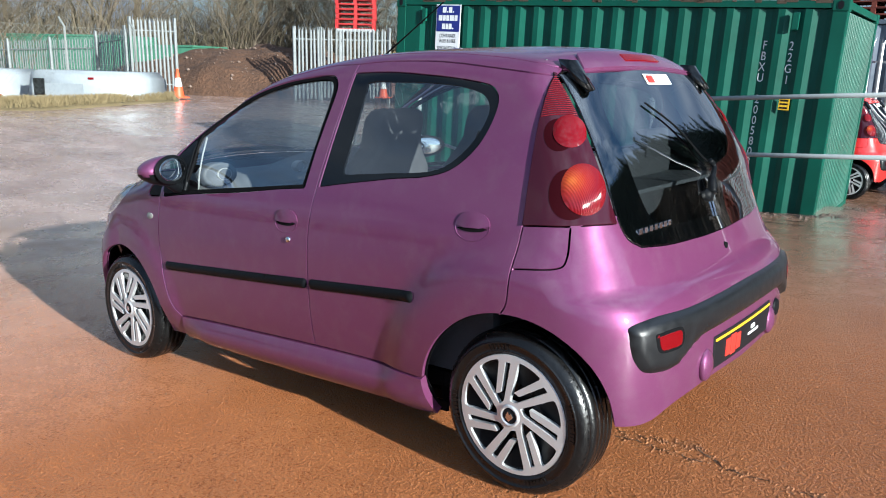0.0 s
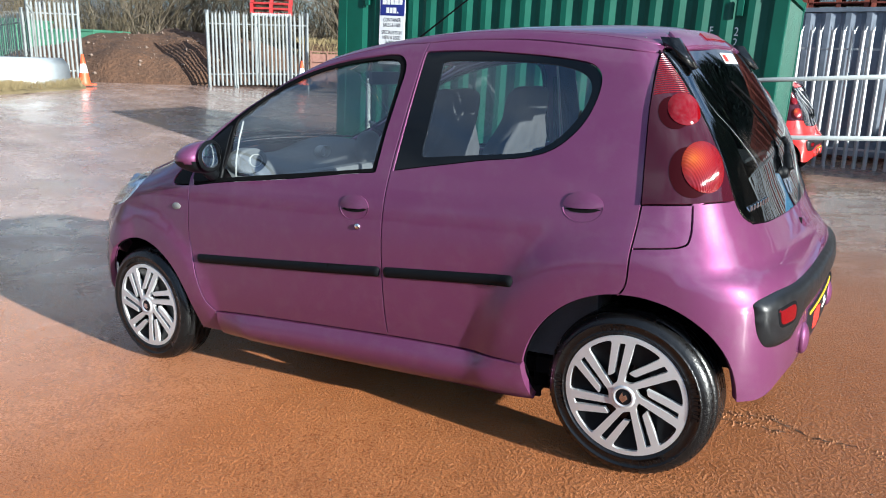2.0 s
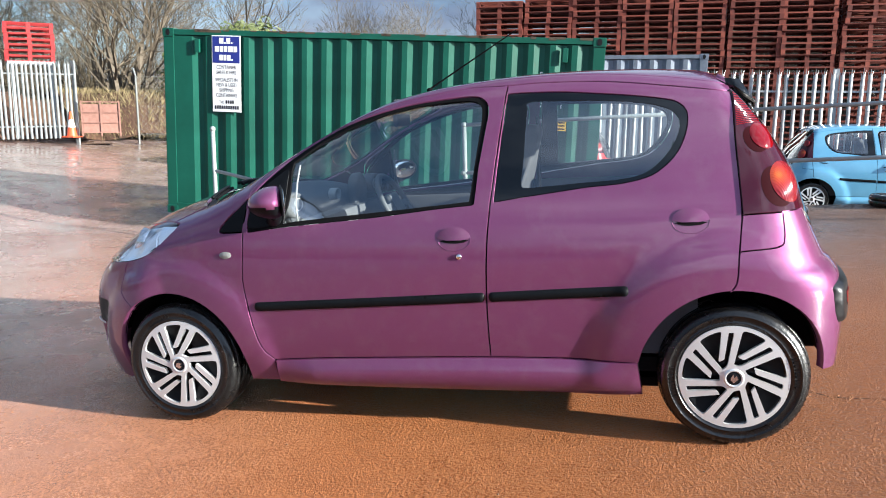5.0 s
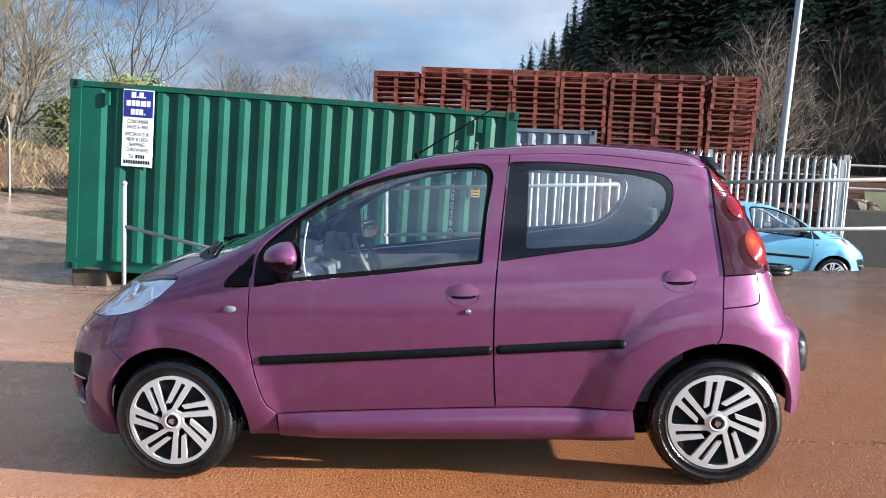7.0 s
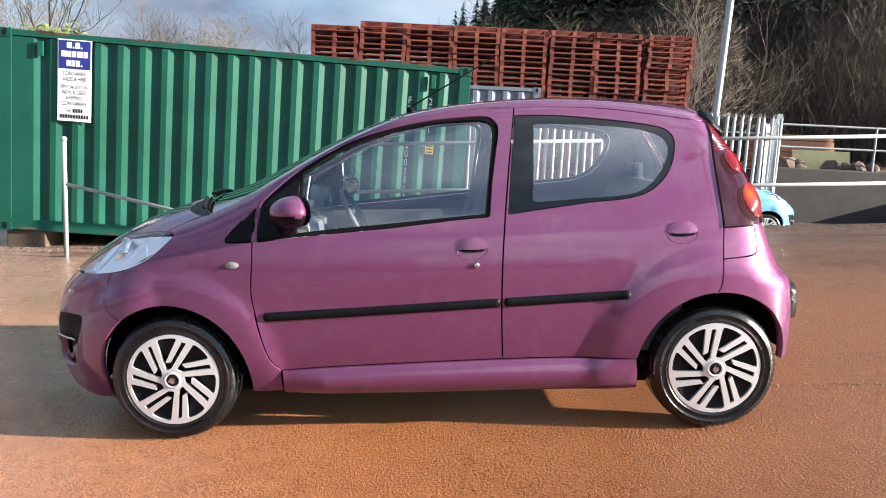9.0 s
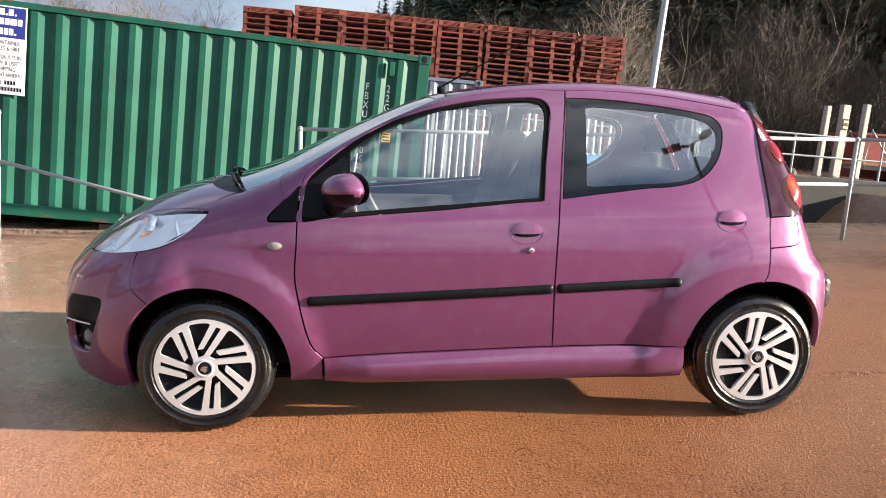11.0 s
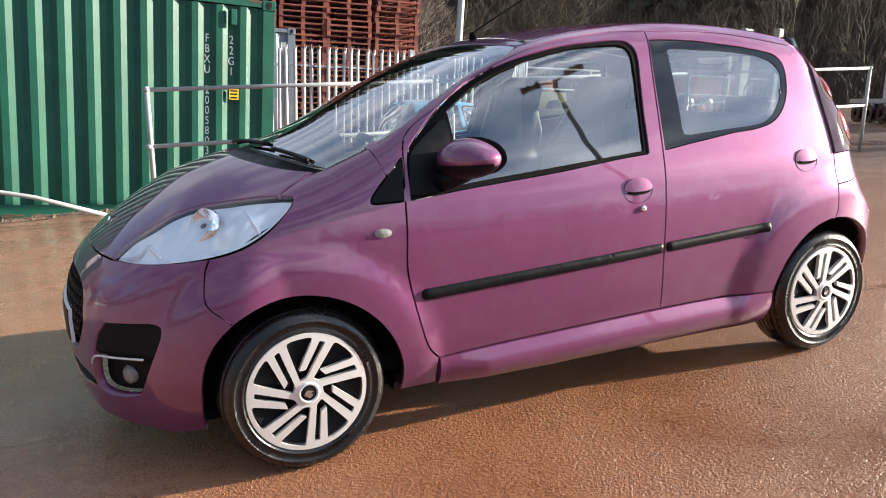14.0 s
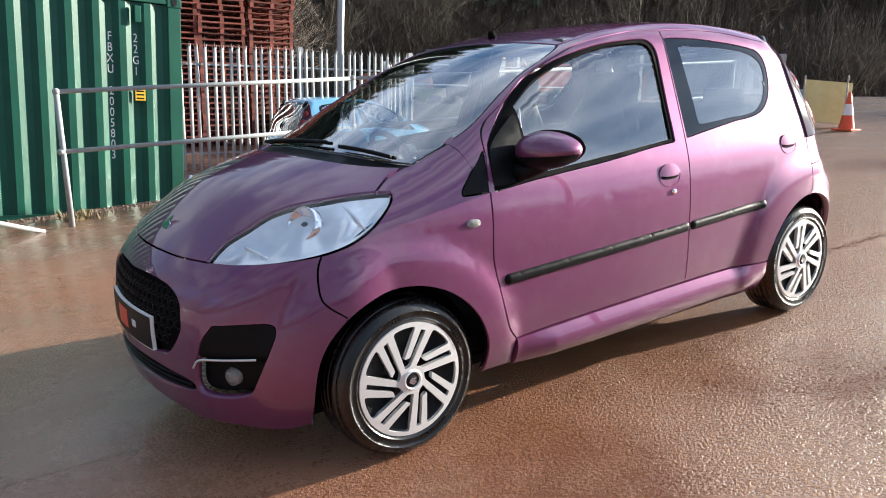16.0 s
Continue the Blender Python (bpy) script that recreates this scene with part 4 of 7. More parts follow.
# things past the handrail on the far side
def terrace():
    t = thing("retaining_wall", "stained concrete retaining wall, its shade in the dark colour, with a terrace behind", "wall", kind="structure")
    part("wall_face", box(7.2, 30, 13.4, 13.8, -.4, .98, None, .03), CONCRETE, t)
    part("terrace_top", box(7.2, 40, 13.8, 32, -.4, .90), SOIL, t, "bare earth terrace")
    s = thing("timber_stack", "stack of orange-brown timber boards on the terrace", "timber")
    for k in range(6):
        part("board", box(8.0 + .04 * k, 9.75 - .03 * k, 14.9, 16.4, .905 + k * .145, 1.035 + k * .145, None, .01), TIMBER, s)
    y = thing("yellow_board", "pale yellow board leaning on the timber stack", "board")
    part("board_sheet", box(8.55, 9.95, 14.62, 14.66, .89, 1.42, Matrix.Translation((0, 14.6, .9)) @ Matrix.Rotation(radians(-14), 4, "X") @ Matrix.Translation((0, -14.6, -.9)), .006), PALE_YELLOW, y)
    r = thing("terrace_rail", "grey tubular rail on the terrace edge", "handrail")
    for z in (1.45, 1.95):
        part("rail", tube([(7.6, 13.6, z), (16, 13.6, z)], .024, 8), RAIL, r)
    for x in (7.6, 9.9, 12.2, 14.5):
        part("post", tube([(x, 13.6, .9), (x, 13.6, 1.97)], .026, 8), RAIL, r)
    for i in range(7):
        x, y2 = 7.9 + rnd.uniform(0, 2.6), 13.9 + rnd.uniform(0, .5)
        bm = bmesh.new()
        bmesh.ops.create_icosphere(bm, subdivisions=2, radius=rnd.uniform(.12, .26))
        for v in bm.verts:
            v.co = v.co * (1 + .3 * noise.noise(v.co * 6 + Vector((i, 0, 0)))) * 1.0 + Vector((x, y2, 1.0))
        tagged(part("rock", bm, STONE), "grey broken rock on the terrace edge", "rock", "rocks")
    cart = thing("trailer", "low flat trailer with grey upright posts", "trailer", pose(15.0, 8.6, ground_height(15.0, 8.6), 0, 0, 62))
    part("bed", box(-1.3, 1.3, -.7, .7, .45, .55, None, .01), GREY_STEEL, cart)
    for x in (-.5, .1, .7):
        for y3 in (-.72, .72):
            bm = lathe([(.08, -.08), (.22, -.08), (.23, 0), (.22, .08), (.08, .08)], 20)
            bm.transform(Matrix.Translation((x, y3, .23)))
            part("wheel", bm, TYRE, cart)
    for x in (-1.1, -.4, .3, .95):
        part("upright", box(x, x + .14, -.1, .04, .55, 1.35, None, .01), GREY_STEEL, cart)
    # weathered concrete posts: three on the terrace, one with a plaque, and two beyond the yard's edge
    for x, y4, z0, tall, wide, plaque in ((11.03, 14.3, .90, 1.85, .13, 0), (11.5, 14.3, .90, 1.91, .23, 1), (12.07, 14.3, .90, 1.97, .14, 0), (15.0, 14.2, .90, 2.0, .16, 0),
                                          (12.36, 11.0, ground_height(12.36, 11.0), 0, .32, 0), (12.85, 10.5, ground_height(12.85, 10.5), 0, .18, 0)):
        tall = tall or 2.98 - z0
        c = thing("concrete_post", "weathered grey concrete post with a yellow and black plaque" if plaque else "weathered grey square concrete post", "post", pose(x, y4, z0 - .02, 0, 1.5, 12), "concrete posts")
        part("shaft", box(-wide / 2, wide / 2, -.07, .07, 0, tall, None, .018), PALE_CONCRETE, c)
        if plaque:
            p = part("plaque", box(-.08, .08, -.086, -.071, tall - .62, tall - .34, None, .004), INK, c, "black plaque with yellow bands")
            for z in (tall - .58, tall - .44):
                part("plaque_band", box(-.065, .065, -.0885, -.0865, z, z + .05), SIGN_YELLOW, p)
    flat = thing("flat_trailer", "flat trailer with a pale timber deck on the terrace", "trailer", pose(13.9, 14.9, .90, 0, 0, -6))
    part("deck", box(-1.5, 1.6, -.6, .6, .44, .52, None, .01), TIMBER, flat, "pale timber deck")
    part("chassis", box(-1.4, 1.5, -.5, .5, .34, .438, None, .01), GREY_STEEL, flat)
    for x in (-.2, .45):
        for y3 in (-.66, .66):
            bm = lathe([(.10, -.08), (.25, -.08), (.27, -.03), (.27, .03), (.25, .08), (.10, .08)], 24)
            bm.transform(Matrix.Translation((x, y3, .27)))
            w = part("wheel", bm, TYRE, flat, "", True)
            bm = lathe([(0, -.05), (.07, -.06), (.10, -.08)] if y3 < 0 else [(0, .05), (.07, .06), (.10, .08)], 20)
            bm.transform(Matrix.Translation((x, y3, .27)))
            part("wheel_rim", bm, GREY_STEEL, w, "", True)
    for y3 in (-.55, .55):
        part("frame_bar", tube([(-1.45, y3, .52), (-1.35, y3, 1.35), (-.75, y3, .52)], .025, 8), RAIL, flat)
    skip = thing("red_skip", "faded red steel skip behind the trailer", "skip", pose(14.6, 16.6, .90, 0, 0, -4))
    part("skip_body", slab([(-1.5, .1), (1.5, .1), (1.8, 1.25), (-1.8, 1.25)], 1.4, Matrix.Rotation(radians(90), 4, "X"), .02), SKIP_RED, skip)
    part("skip_rim", box(-1.84, 1.84, -1.44, .04, 1.25, 1.31, None, .01), SKIP_RED, skip)
    part("skip_mark", box(-1.15, -.55, .003, .009, .62, .92), SIGN_WHITE, skip, "pale mark as a plain block")
    b = thing("yellow_board", "faded yellow board leaning on a low stand", "board", pose(11.55, 4.9, ground_height(11.55, 4.9), 0, 0, -55))
    part("face_sheet", box(-.40, .40, -.012, .012, .10, .88, Matrix.Rotation(radians(-16), 4, "X") @ Matrix.Rotation(radians(5), 4, "Y"), .004), PALE_YELLOW, b)
    for x in (-.36, .36):
        part("leg", tube([(x, .14, 0), (x, .03, .95)], .015, 8), GREY_STEEL, b)
        part("leg", tube([(x, -.2, 0), (x, .05, .75)], .015, 8), GREY_STEEL, b)
    bm = lathe([(.17, 0), (.265, 0), (.285, .03), (.29, .06), (.275, .068), (.275, .074), (.29, .08), (.285, .115), (.265, .14), (.17, .14), (.185, .08), (.17, 0)], 40, "z")
    bm.transform(Matrix.Translation((3.97, 7.05, ground_height(3.97, 7.05))))
    t = part("loose_tyre", bm, TYRE, None, "", True)
    tagged(t, "worn black tyre lying flat at the yard's edge", "tyre")


terrace()

# ---- the purple hatchback, drawn in its own frame: nose towards -x, left flank towards -y, wheels on z = 0 ----
def curve(*knots):
    """A smooth curve through (position, value) knots."""
    xs, ys = np.array(knots, float).T
    m = np.gradient(ys, xs)

    def value(v):
        v = np.clip(v, xs[0], xs[-1])
        i = np.clip(np.searchsorted(xs, v) - 1, 0, len(xs) - 2)
        h = xs[i + 1] - xs[i]
        s = (v - xs[i]) / h
        return ((1 + 2 * s) * (1 - s) ** 2 * ys[i] + s * (1 - s) ** 2 * h * m[i]
                + s * s * (3 - 2 * s) * ys[i + 1] + s * s * (s - 1) * h * m[i + 1])
    return value


TOP = curve((-2.1, .55), (-1.95, .645), (-1.85, .70), (-1.78, .74), (-1.7, .785), (-1.6, .84), (-1.45, .922), (-1.31, .972), (-1.09, 1.03), (-.9, 1.10),
            (-.756, 1.17), (-.617, 1.238), (-.479, 1.30), (-.342, 1.357), (-.206, 1.402), (-.07, 1.43), (.2, 1.46), (.47, 1.472), (.74, 1.467), (1.01, 1.450), (1.25, 1.416), (1.5, 1.37))
CROWN = curve((-2.1, .11), (-1.3, .11), (-1.0, .10), (-.6, .085), (0, .055), (.7, .06), (1.0, .09), (1.3, .115))
WIDE = curve((.05, .70), (.15, .735), (.22, .765), (.3, .79), (.4, .807), (.5, .814), (.6, .816), (.75, .812), (.88, .79), (.96, .763), (1.05, .728), (1.2, .666), (1.35, .602), (1.5, .535))
TAPER = curve((-2.1, .40), (-1.85, .25), (-1.6, .125), (-1.4, .075), (-1.17, .04), (-.9, .012), (-.5, 0), (.6, 0), (1.0, .008), (1.2, .02), (1.35, .04), (1.5, .068), (1.7, .13))
NOSE = curve((.05, -1.72), (.12, -1.80), (.2, -1.845), (.3, -1.87), (.42, -1.878), (.52, -1.875), (.6, -1.86), (.68, -1.825), (.75, -1.775), (.85, -1.69), (1.0, -1.5), (1.4, -1.0))
TAIL = curve((.05, 1.55), (.15, 1.575), (.25, 1.605), (.35, 1.62), (.5, 1.628), (.6, 1.622), (.65, 1.604), (.69, 1.565), (.73, 1.545), (.8, 1.515), (.88, 1.485), (1.0, 1.45), (1.1, 1.40), (1.2, 1.335), (1.3, 1.27), (1.4, 1.215), (1.6, 1.05))
ARCHES = ((-1.185, .25, .35, .024), (1.175, .26, .355, .036))
FLARE = (.135, .185)  # how far each arch flare reaches


def smax(a, b, k):
    h = np.clip(k - np.abs(a - b), 0, None) / k
    return np.maximum(a, b) + h * h * k / 4


def body(x, y, z):
    """Below nought inside the car's body, above nought outside it."""
    a = np.abs(y)
    swell = (1 + 1.9 * np.clip((-1.22 - x) / .20, 0, 1), 1.0)  # the front flare grows towards the bumper
    lip = sum(amp * grow_by * (1 - .35 * np.clip(np.hypot(x - cx, z - cz) - r, 0, reach) / reach) * np.exp(-(np.clip(np.hypot(x - cx, z - cz) - r, 0, None) / reach) ** 6) for (cx, cz, r, amp), reach, grow_by in zip(ARCHES, FLARE, swell))
    lip = lip * np.clip((z - .12) / .22, .25, 1)
    top = (z - TOP(x) + CROWN(x) * (a / .7) ** 2.2) * .85
    side = a - WIDE(z) + TAPER(x) - lip
    nose = (NOSE(z) + .30 * a ** 2 + .9 * a ** 6 - x) * .85
    tail = (x - TAIL(z) + .08 * a ** 2 + .45 * a ** 6) * .9
    return smax(smax(smax(top, side, .07), nose, .12), tail, .09)


def outward(p):
    e, n = 2e-3, np.empty_like(p)
    for k in range(3):
        d = np.zeros(3)
        d[k] = e
        n[:, k] = body(*(p + d).T) - body(*(p - d).T)
    return n / np.linalg.norm(n, axis=1, keepdims=True)


FRONT_AXIS, REAR_AXIS, SPAN = -0.95, 0.95, 0.75  # upright axes from which nose and tail are drawn


def flat(mode, p):
    """The drawing coordinates of places on the body: side view, view from above, or round the nose or the tail."""
    p = np.asarray(p, float)
    if mode == "side":
        return p[:, [0, 2]]
    if mode == "top":
        return p[:, [0, 1]]
    s = -1 if mode == "nose" else 1
    c = FRONT_AXIS if mode == "nose" else REAR_AXIS
    return np.c_[SPAN * np.arctan2(p[:, 1], s * (p[:, 0] - c)), p[:, 2]]


def onto(mode, uv):
    """Places on the body for drawing coordinates."""
    uv = np.asarray(uv, float).reshape(-1, 2)
    if mode == "side":
        start = np.c_[uv[:, 0], np.full(len(uv), -1.05), uv[:, 1]]
        way = np.tile([0, 1.0, 0], (len(uv), 1))
        far = 1.05
    elif mode == "top":
        start = np.c_[uv, np.full(len(uv), 1.7)]
        way = np.tile([0, 0, -1.0], (len(uv), 1))
        far = 1.2
    else:
        s = -1 if mode == "nose" else 1
        c = FRONT_AXIS if mode == "nose" else REAR_AXIS
        a = uv[:, 0] / SPAN
        out = np.c_[s * np.cos(a), np.sin(a), 0 * a]
        start = np.c_[np.full(len(uv), c), 0 * a, uv[:, 1]] + 1.3 * out
        way, far = -out, 1.3
    steps = np.linspace(0, far, 220)
    best = np.full(len(uv), far)
    last = body(*start.T)
    found = np.zeros(len(uv), bool)
    for d0, d1 in zip(steps, steps[1:]):
        f = body(*(start + d1 * way).T)
        cross = ~found & (f < 0)
        best[cross] = (d0 + (d1 - d0) * last / np.where(np.abs(last - f) < 1e-9, 1, last - f))[cross]
        found |= cross
        last = f
    for _ in range(3):
        f = body(*(start + best[:, None] * way).T)
        best = np.where(found, best + np.clip(f, -.02, .02) * .7, best)
    return start + best[:, None] * way


def spline(points, n=8, closed=False):
    """Points along a smooth curve through points."""
    p = np.array(points, float)
    p = np.vstack([p[-1], p, p[:2]]) if closed else np.vstack([2 * p[0] - p[1], p, 2 * p[-1] - p[-2]])
    out = []
    for a, b, c, d in zip(p, p[1:], p[2:], p[3:]):
        for t in np.arange(n) / n:
            out.append(.5 * (2 * b + (c - a) * t + (2 * a - 5 * b + 4 * c - d) * t * t + (3 * b - 3 * c + d - a) * t ** 3))
    return np.array(out if closed else out + [p[-2]])


def edge(mode, points, n=8):
    """A smooth line on the body."""
    return onto(mode, spline(points, n))


def on_body(points, n=8):
    """A smooth line near the body, pulled onto it."""
    p = spline(points, n)
    for _ in range(6):
        p = p - body(*p.T)[:, None] * outward(p)
    return p


def mirrored(p):
    return np.asarray(p) * [1, -1, 1]


def arch(k, a0, a1, n=24):
    cx, cz, r, _ = ARCHES[k]
    a = np.radians(np.linspace(a0, a1, n))
    # each arch drops straight at its outer end: ahead of the front wheel, behind the rear one
    narrow = 1 - (.12 if k else .13) * np.clip(np.cos(a) * (1 if k else -1), 0, 1) * (1 - np.clip(np.sin(a), 0, 1))
    return onto("side", np.c_[cx + r * np.cos(a) * narrow, cz + r * np.sin(a)])


def loop(*lines):
    p = np.vstack(lines)
    keep = [0]
    for i in range(1, len(p)):
        if np.linalg.norm(p[i] - p[keep[-1]]) > .004:
            keep.append(i)
    if np.linalg.norm(p[keep[-1]] - p[0]) < .004:
        keep.pop()
    return p[keep]


def inside(q, poly):
    x, y = q[:, :1], q[:, 1:]
    a, b = poly, np.roll(poly, -1, 0)
    cut = (a[:, 1] > y) != (b[:, 1] > y)
    at = a[:, 0] + (y - a[:, 1]) * (b[:, 0] - a[:, 0]) / np.where(b[:, 1] == a[:, 1], 1e-12, b[:, 1] - a[:, 1])
    return (cut & (x < at)).sum(1) % 2 == 1


def shrunk(poly, by):
    area = np.sum(poly[:, 0] * np.roll(poly[:, 1], -1) - np.roll(poly[:, 0], -1) * poly[:, 1])
    t = np.roll(poly, -1, 0) - np.roll(poly, 1, 0)
    t /= np.maximum(np.linalg.norm(t, axis=1, keepdims=True), 1e-9)
    n = np.c_[-t[:, 1], t[:, 0]] * (1 if area > 0 else -1)
    return poly + by * n


def panel(name, mode, outline, material, parent, label="", holes=(), gap=.0034, step=.04, proud=0.0, thick=.014, right=False, smooth=True, bulge=None):
    """A pressed panel that follows the body inside an outline, with turned-in edges. right: on the car's right side."""
    from mathutils.geometry import delaunay_2d_cdt
    rings = [shrunk(flat(mode, outline), gap)] + [shrunk(flat(mode, h), -gap) for h in holes]
    lo, hi = rings[0].min(0), rings[0].max(0)
    gx, gy = np.meshgrid(np.arange(lo[0], hi[0] + step, step), np.arange(lo[1], hi[1] + step, step))
    gx[1::2] += step / 2
    grid = np.c_[gx.ravel(), gy.ravel()]
    ok = inside(grid, rings[0])
    for r in rings[1:]:
        ok &= ~inside(grid, r)
    edge_points = np.vstack(rings)
    grid = grid[ok]
    if len(grid):
        near = np.min(np.linalg.norm(grid[:, None] - edge_points[None], axis=2), axis=1)
        grid = grid[near > step * .45]
    uv = np.vstack([edge_points, grid])
    edges, base = [], 0
    for r in rings:
        edges += [(base + i, base + (i + 1) % len(r)) for i in range(len(r))]
        base += len(r)
    v2, _, tris, *_ = delaunay_2d_cdt([Vector(p) for p in uv], edges, [], 0, 1e-6)
    v2 = np.array([tuple(v) for v in v2])
    tris = np.array([t for t in tris if len(t) == 3])
    mid = v2[tris].mean(1)
    ok = inside(mid, rings[0])
    for r in rings[1:]:
        ok &= ~inside(mid, r)
    tris = tris[ok]
    p = onto(mode, v2)
    n = outward(p)
    lift = proud if bulge is None else proud + bulge(v2)
    p = p + n * (np.asarray(lift)[:, None] if np.ndim(lift) else lift)
    a, b, c = p[tris[:, 0]], p[tris[:, 1]], p[tris[:, 2]]
    flip = (np.cross(b - a, c - a) * n[tris[:, 0]]).sum(1) < 0
    tris[flip] = tris[flip][:, ::-1]
    count = {}
    for t in tris:
        for i, j in ((t[0], t[1]), (t[1], t[2]), (t[2], t[0])):
            count[(i, j)] = count.get((i, j), 0) + 1
    rim = [(i, j) for (i, j) in count if (j, i) not in count]
    verts, faces, normals = list(p), [tuple(t) for t in tris], list(n)
    for i, j in rim:
        k = len(verts)
        verts += [p[i], p[j], p[j] - thick * n[j], p[i] - thick * n[i]]
        w = np.cross(p[j] - p[i], n[i])
        w /= max(np.linalg.norm(w), 1e-9)
        soft = [.6 * w + .8 * n[i], .6 * w + .8 * n[j], w, w]
        normals += [s / np.linalg.norm(s) for s in soft]
        faces.append((k + 1, k, k + 3, k + 2))
    verts, normals = np.array(verts), np.array(normals)
    if bulge is not None:
        normals = None
    if right:
        verts = mirrored(verts)
        normals = None if normals is None else mirrored(normals)
        faces = [f[::-1] for f in faces]
    return finish(name, verts, faces, material, parent, label, smooth, normals)


def domed(mode, outline, rise, width):
    """A lift that rounds a moulding off towards its outline."""
    ring = flat(mode, outline)

    def lift(q):
        a, b = ring, np.roll(ring, -1, 0)
        way = b - a
        t = np.clip(((q[:, None] - a) * way).sum(2) / np.maximum((way ** 2).sum(1), 1e-12), 0, 1)
        d = np.linalg.norm(q[:, None] - (a + t[..., None] * way), axis=2).min(1)
        return rise * np.sqrt(np.clip(1 - (1 - np.clip(d / width, 0, 1)) ** 2, 0, 1))
    return lift


car = thing("hatchback_car", "metallic purple five-door hatchback car with black rubbing strips", "car", Matrix.Rotation(-radians(3.8), 4, "Y"))

# lines shared between the panels of the left flank; the right flank mirrors them
door_front = edge("side", [(-.79, .96), (-.80, .865), (-.804, .77), (-.811, .65), (-.797, .552), (-.772, .44), (-.745, .36), (-.70, .307)])
cant_front = edge("side", [(.331, 1.412), (.184, 1.413), (.059, 1.40), (-.066, 1.383), (-.19, 1.358), (-.314, 1.316), (-.438, 1.265), (-.535, 1.213), (-.631, 1.155), (-.727, 1.098), (-.772, 1.046), (-.79, .96)])
cant_rear = edge("side", [(1.183, 1.335), (1.055, 1.355), (.931, 1.374), (.808, 1.392), (.684, 1.405), (.559, 1.412), (.434, 1.415), (.331, 1.412)])
pillar = edge("side", [(.252, .341), (.249, .531), (.254, .726), (.268, .914), (.295, 1.148), (.331, 1.412)])
door_rear = edge("side", [(1.158, .614), (1.179, .653), (1.187, .75), (1.201, .88), (1.196, 1.009), (1.188, 1.153), (1.186, 1.275), (1.183, 1.335)])
sill_top = edge("side", [(-.70, .307), (-.455, .321), (-.1, .333), (.252, .341), (.55, .341), (.823, .335)])
screen_side = edge("side", [(-1.019, .976), (-.895, 1.026), (-.77, 1.088), (-.598, 1.188), (-.428, 1.276), (-.221, 1.366)])
rail_top = edge("side", [(-.221, 1.366), (-.07, 1.40), (.06, 1.418), (.2, 1.432), (.33, 1.438), (.47, 1.44), (.6, 1.438), (.74, 1.43), (.87, 1.416), (1.0, 1.398), (1.12, 1.375), (1.183, 1.358)])
front_pane = [(-.778, .869), (-.775, .934), (-.767, 1.004), (-.738, 1.05), (-.655, 1.125), (-.559, 1.195), (-.437, 1.26), (-.314, 1.306), (-.191, 1.338), (-.066, 1.36), (.058, 1.371), (.182, 1.375), (.232, 1.362), (.254, 1.319), (.24, 1.222), (.22, 1.102)]
front_opening = loop(edge("side", front_pane), edge("side", [(.22, 1.102), (.205, .957)]), edge("side", [(.198, .953), (.046, .942), (-.194, .918), (-.433, .90), (-.625, .885), (-.77, .868)]))
front_clear = loop(edge("side", [(-.59, 1.150), (-.437, 1.243), (-.24, 1.312), (-.067, 1.348), (.058, 1.3595), (.165, 1.362)]), edge("side", [(.175, 1.362), (.215, 1.347), (.229, 1.30), (.21, 1.15), (.186, .967)]),
                   edge("side", [(.186, .967), (-.049, .948), (-.289, .93), (-.529, .911), (-.625, .90)]), edge("side", [(-.622, .905), (-.592, 1.0), (-.590, 1.14)]))
rear_opening = loop(edge("side", [(.334, 1.377), (.431, 1.376), (.555, 1.37), (.679, 1.357), (.803, 1.342), (.926, 1.322), (.986, 1.304), (1.018, 1.266), (1.015, 1.205), (.987, 1.133), (.937, 1.075), (.872, 1.036), (.773, 1.015), (.65, 1.006), (.529, .992), (.408, .978), (.287, .962)]),
                    edge("side", [(.287, .962), (.309, 1.172), (.334, 1.377)]))
rear_clear = onto("side", spline([(.424, 1.34), (.553, 1.337), (.701, 1.329), (.85, 1.312), (.947, 1.285), (.988, 1.245), (.986, 1.194), (.955, 1.134), (.9, 1.076), (.836, 1.042), (.749, 1.029), (.627, 1.023), (.506, 1.016), (.41, 1.012), (.394, 1.03), (.40, 1.1), (.412, 1.3)], 6, True))
lamp_upper = on_body([(-1.70, -.435, .713), (-1.629, -.433, .771), (-1.559, -.464, .812), (-1.486, -.488, .852), (-1.404, -.536, .878), (-1.309, -.599, .893), (-1.227, -.648, .904), (-1.152, -.705, .905)])
lamp_lower = on_body([(-1.152, -.705, .905), (-1.171, -.73, .874), (-1.241, -.752, .813), (-1.315, -.749, .769), (-1.389, -.734, .746), (-1.473, -.703, .733), (-1.563, -.646, .725), (-1.64, -.555, .719), (-1.70, -.435, .713)])
bonnet_edge = on_body([(-1.195, -.668, .906), (-1.117, -.62, .945), (-1.055, -.612, .966)])
wing_seam = edge("side", [(-1.428, .738), (-1.446, .696), (-1.458, .621), (-1.441, .584), (-1.389, .541)])
bonnet_rear = edge("top", [(-1.055, -.612), (-1.112, -.525), (-1.176, -.39), (-1.223, -.2), (-1.236, 0)])
screen_base = edge("top", [(-1.019, -.612), (-1.06, -.52), (-1.10, -.38), (-1.135, -.2), (-1.147, 0)])
bonnet_front = on_body([(-1.70, -.435, .713), (-1.742, -.283, .714), (-1.763, -.1, .716), (-1.766, 0, .717)])
lamp_split = int(np.argmin(np.linalg.norm(lamp_upper - bonnet_edge[0], axis=1)))
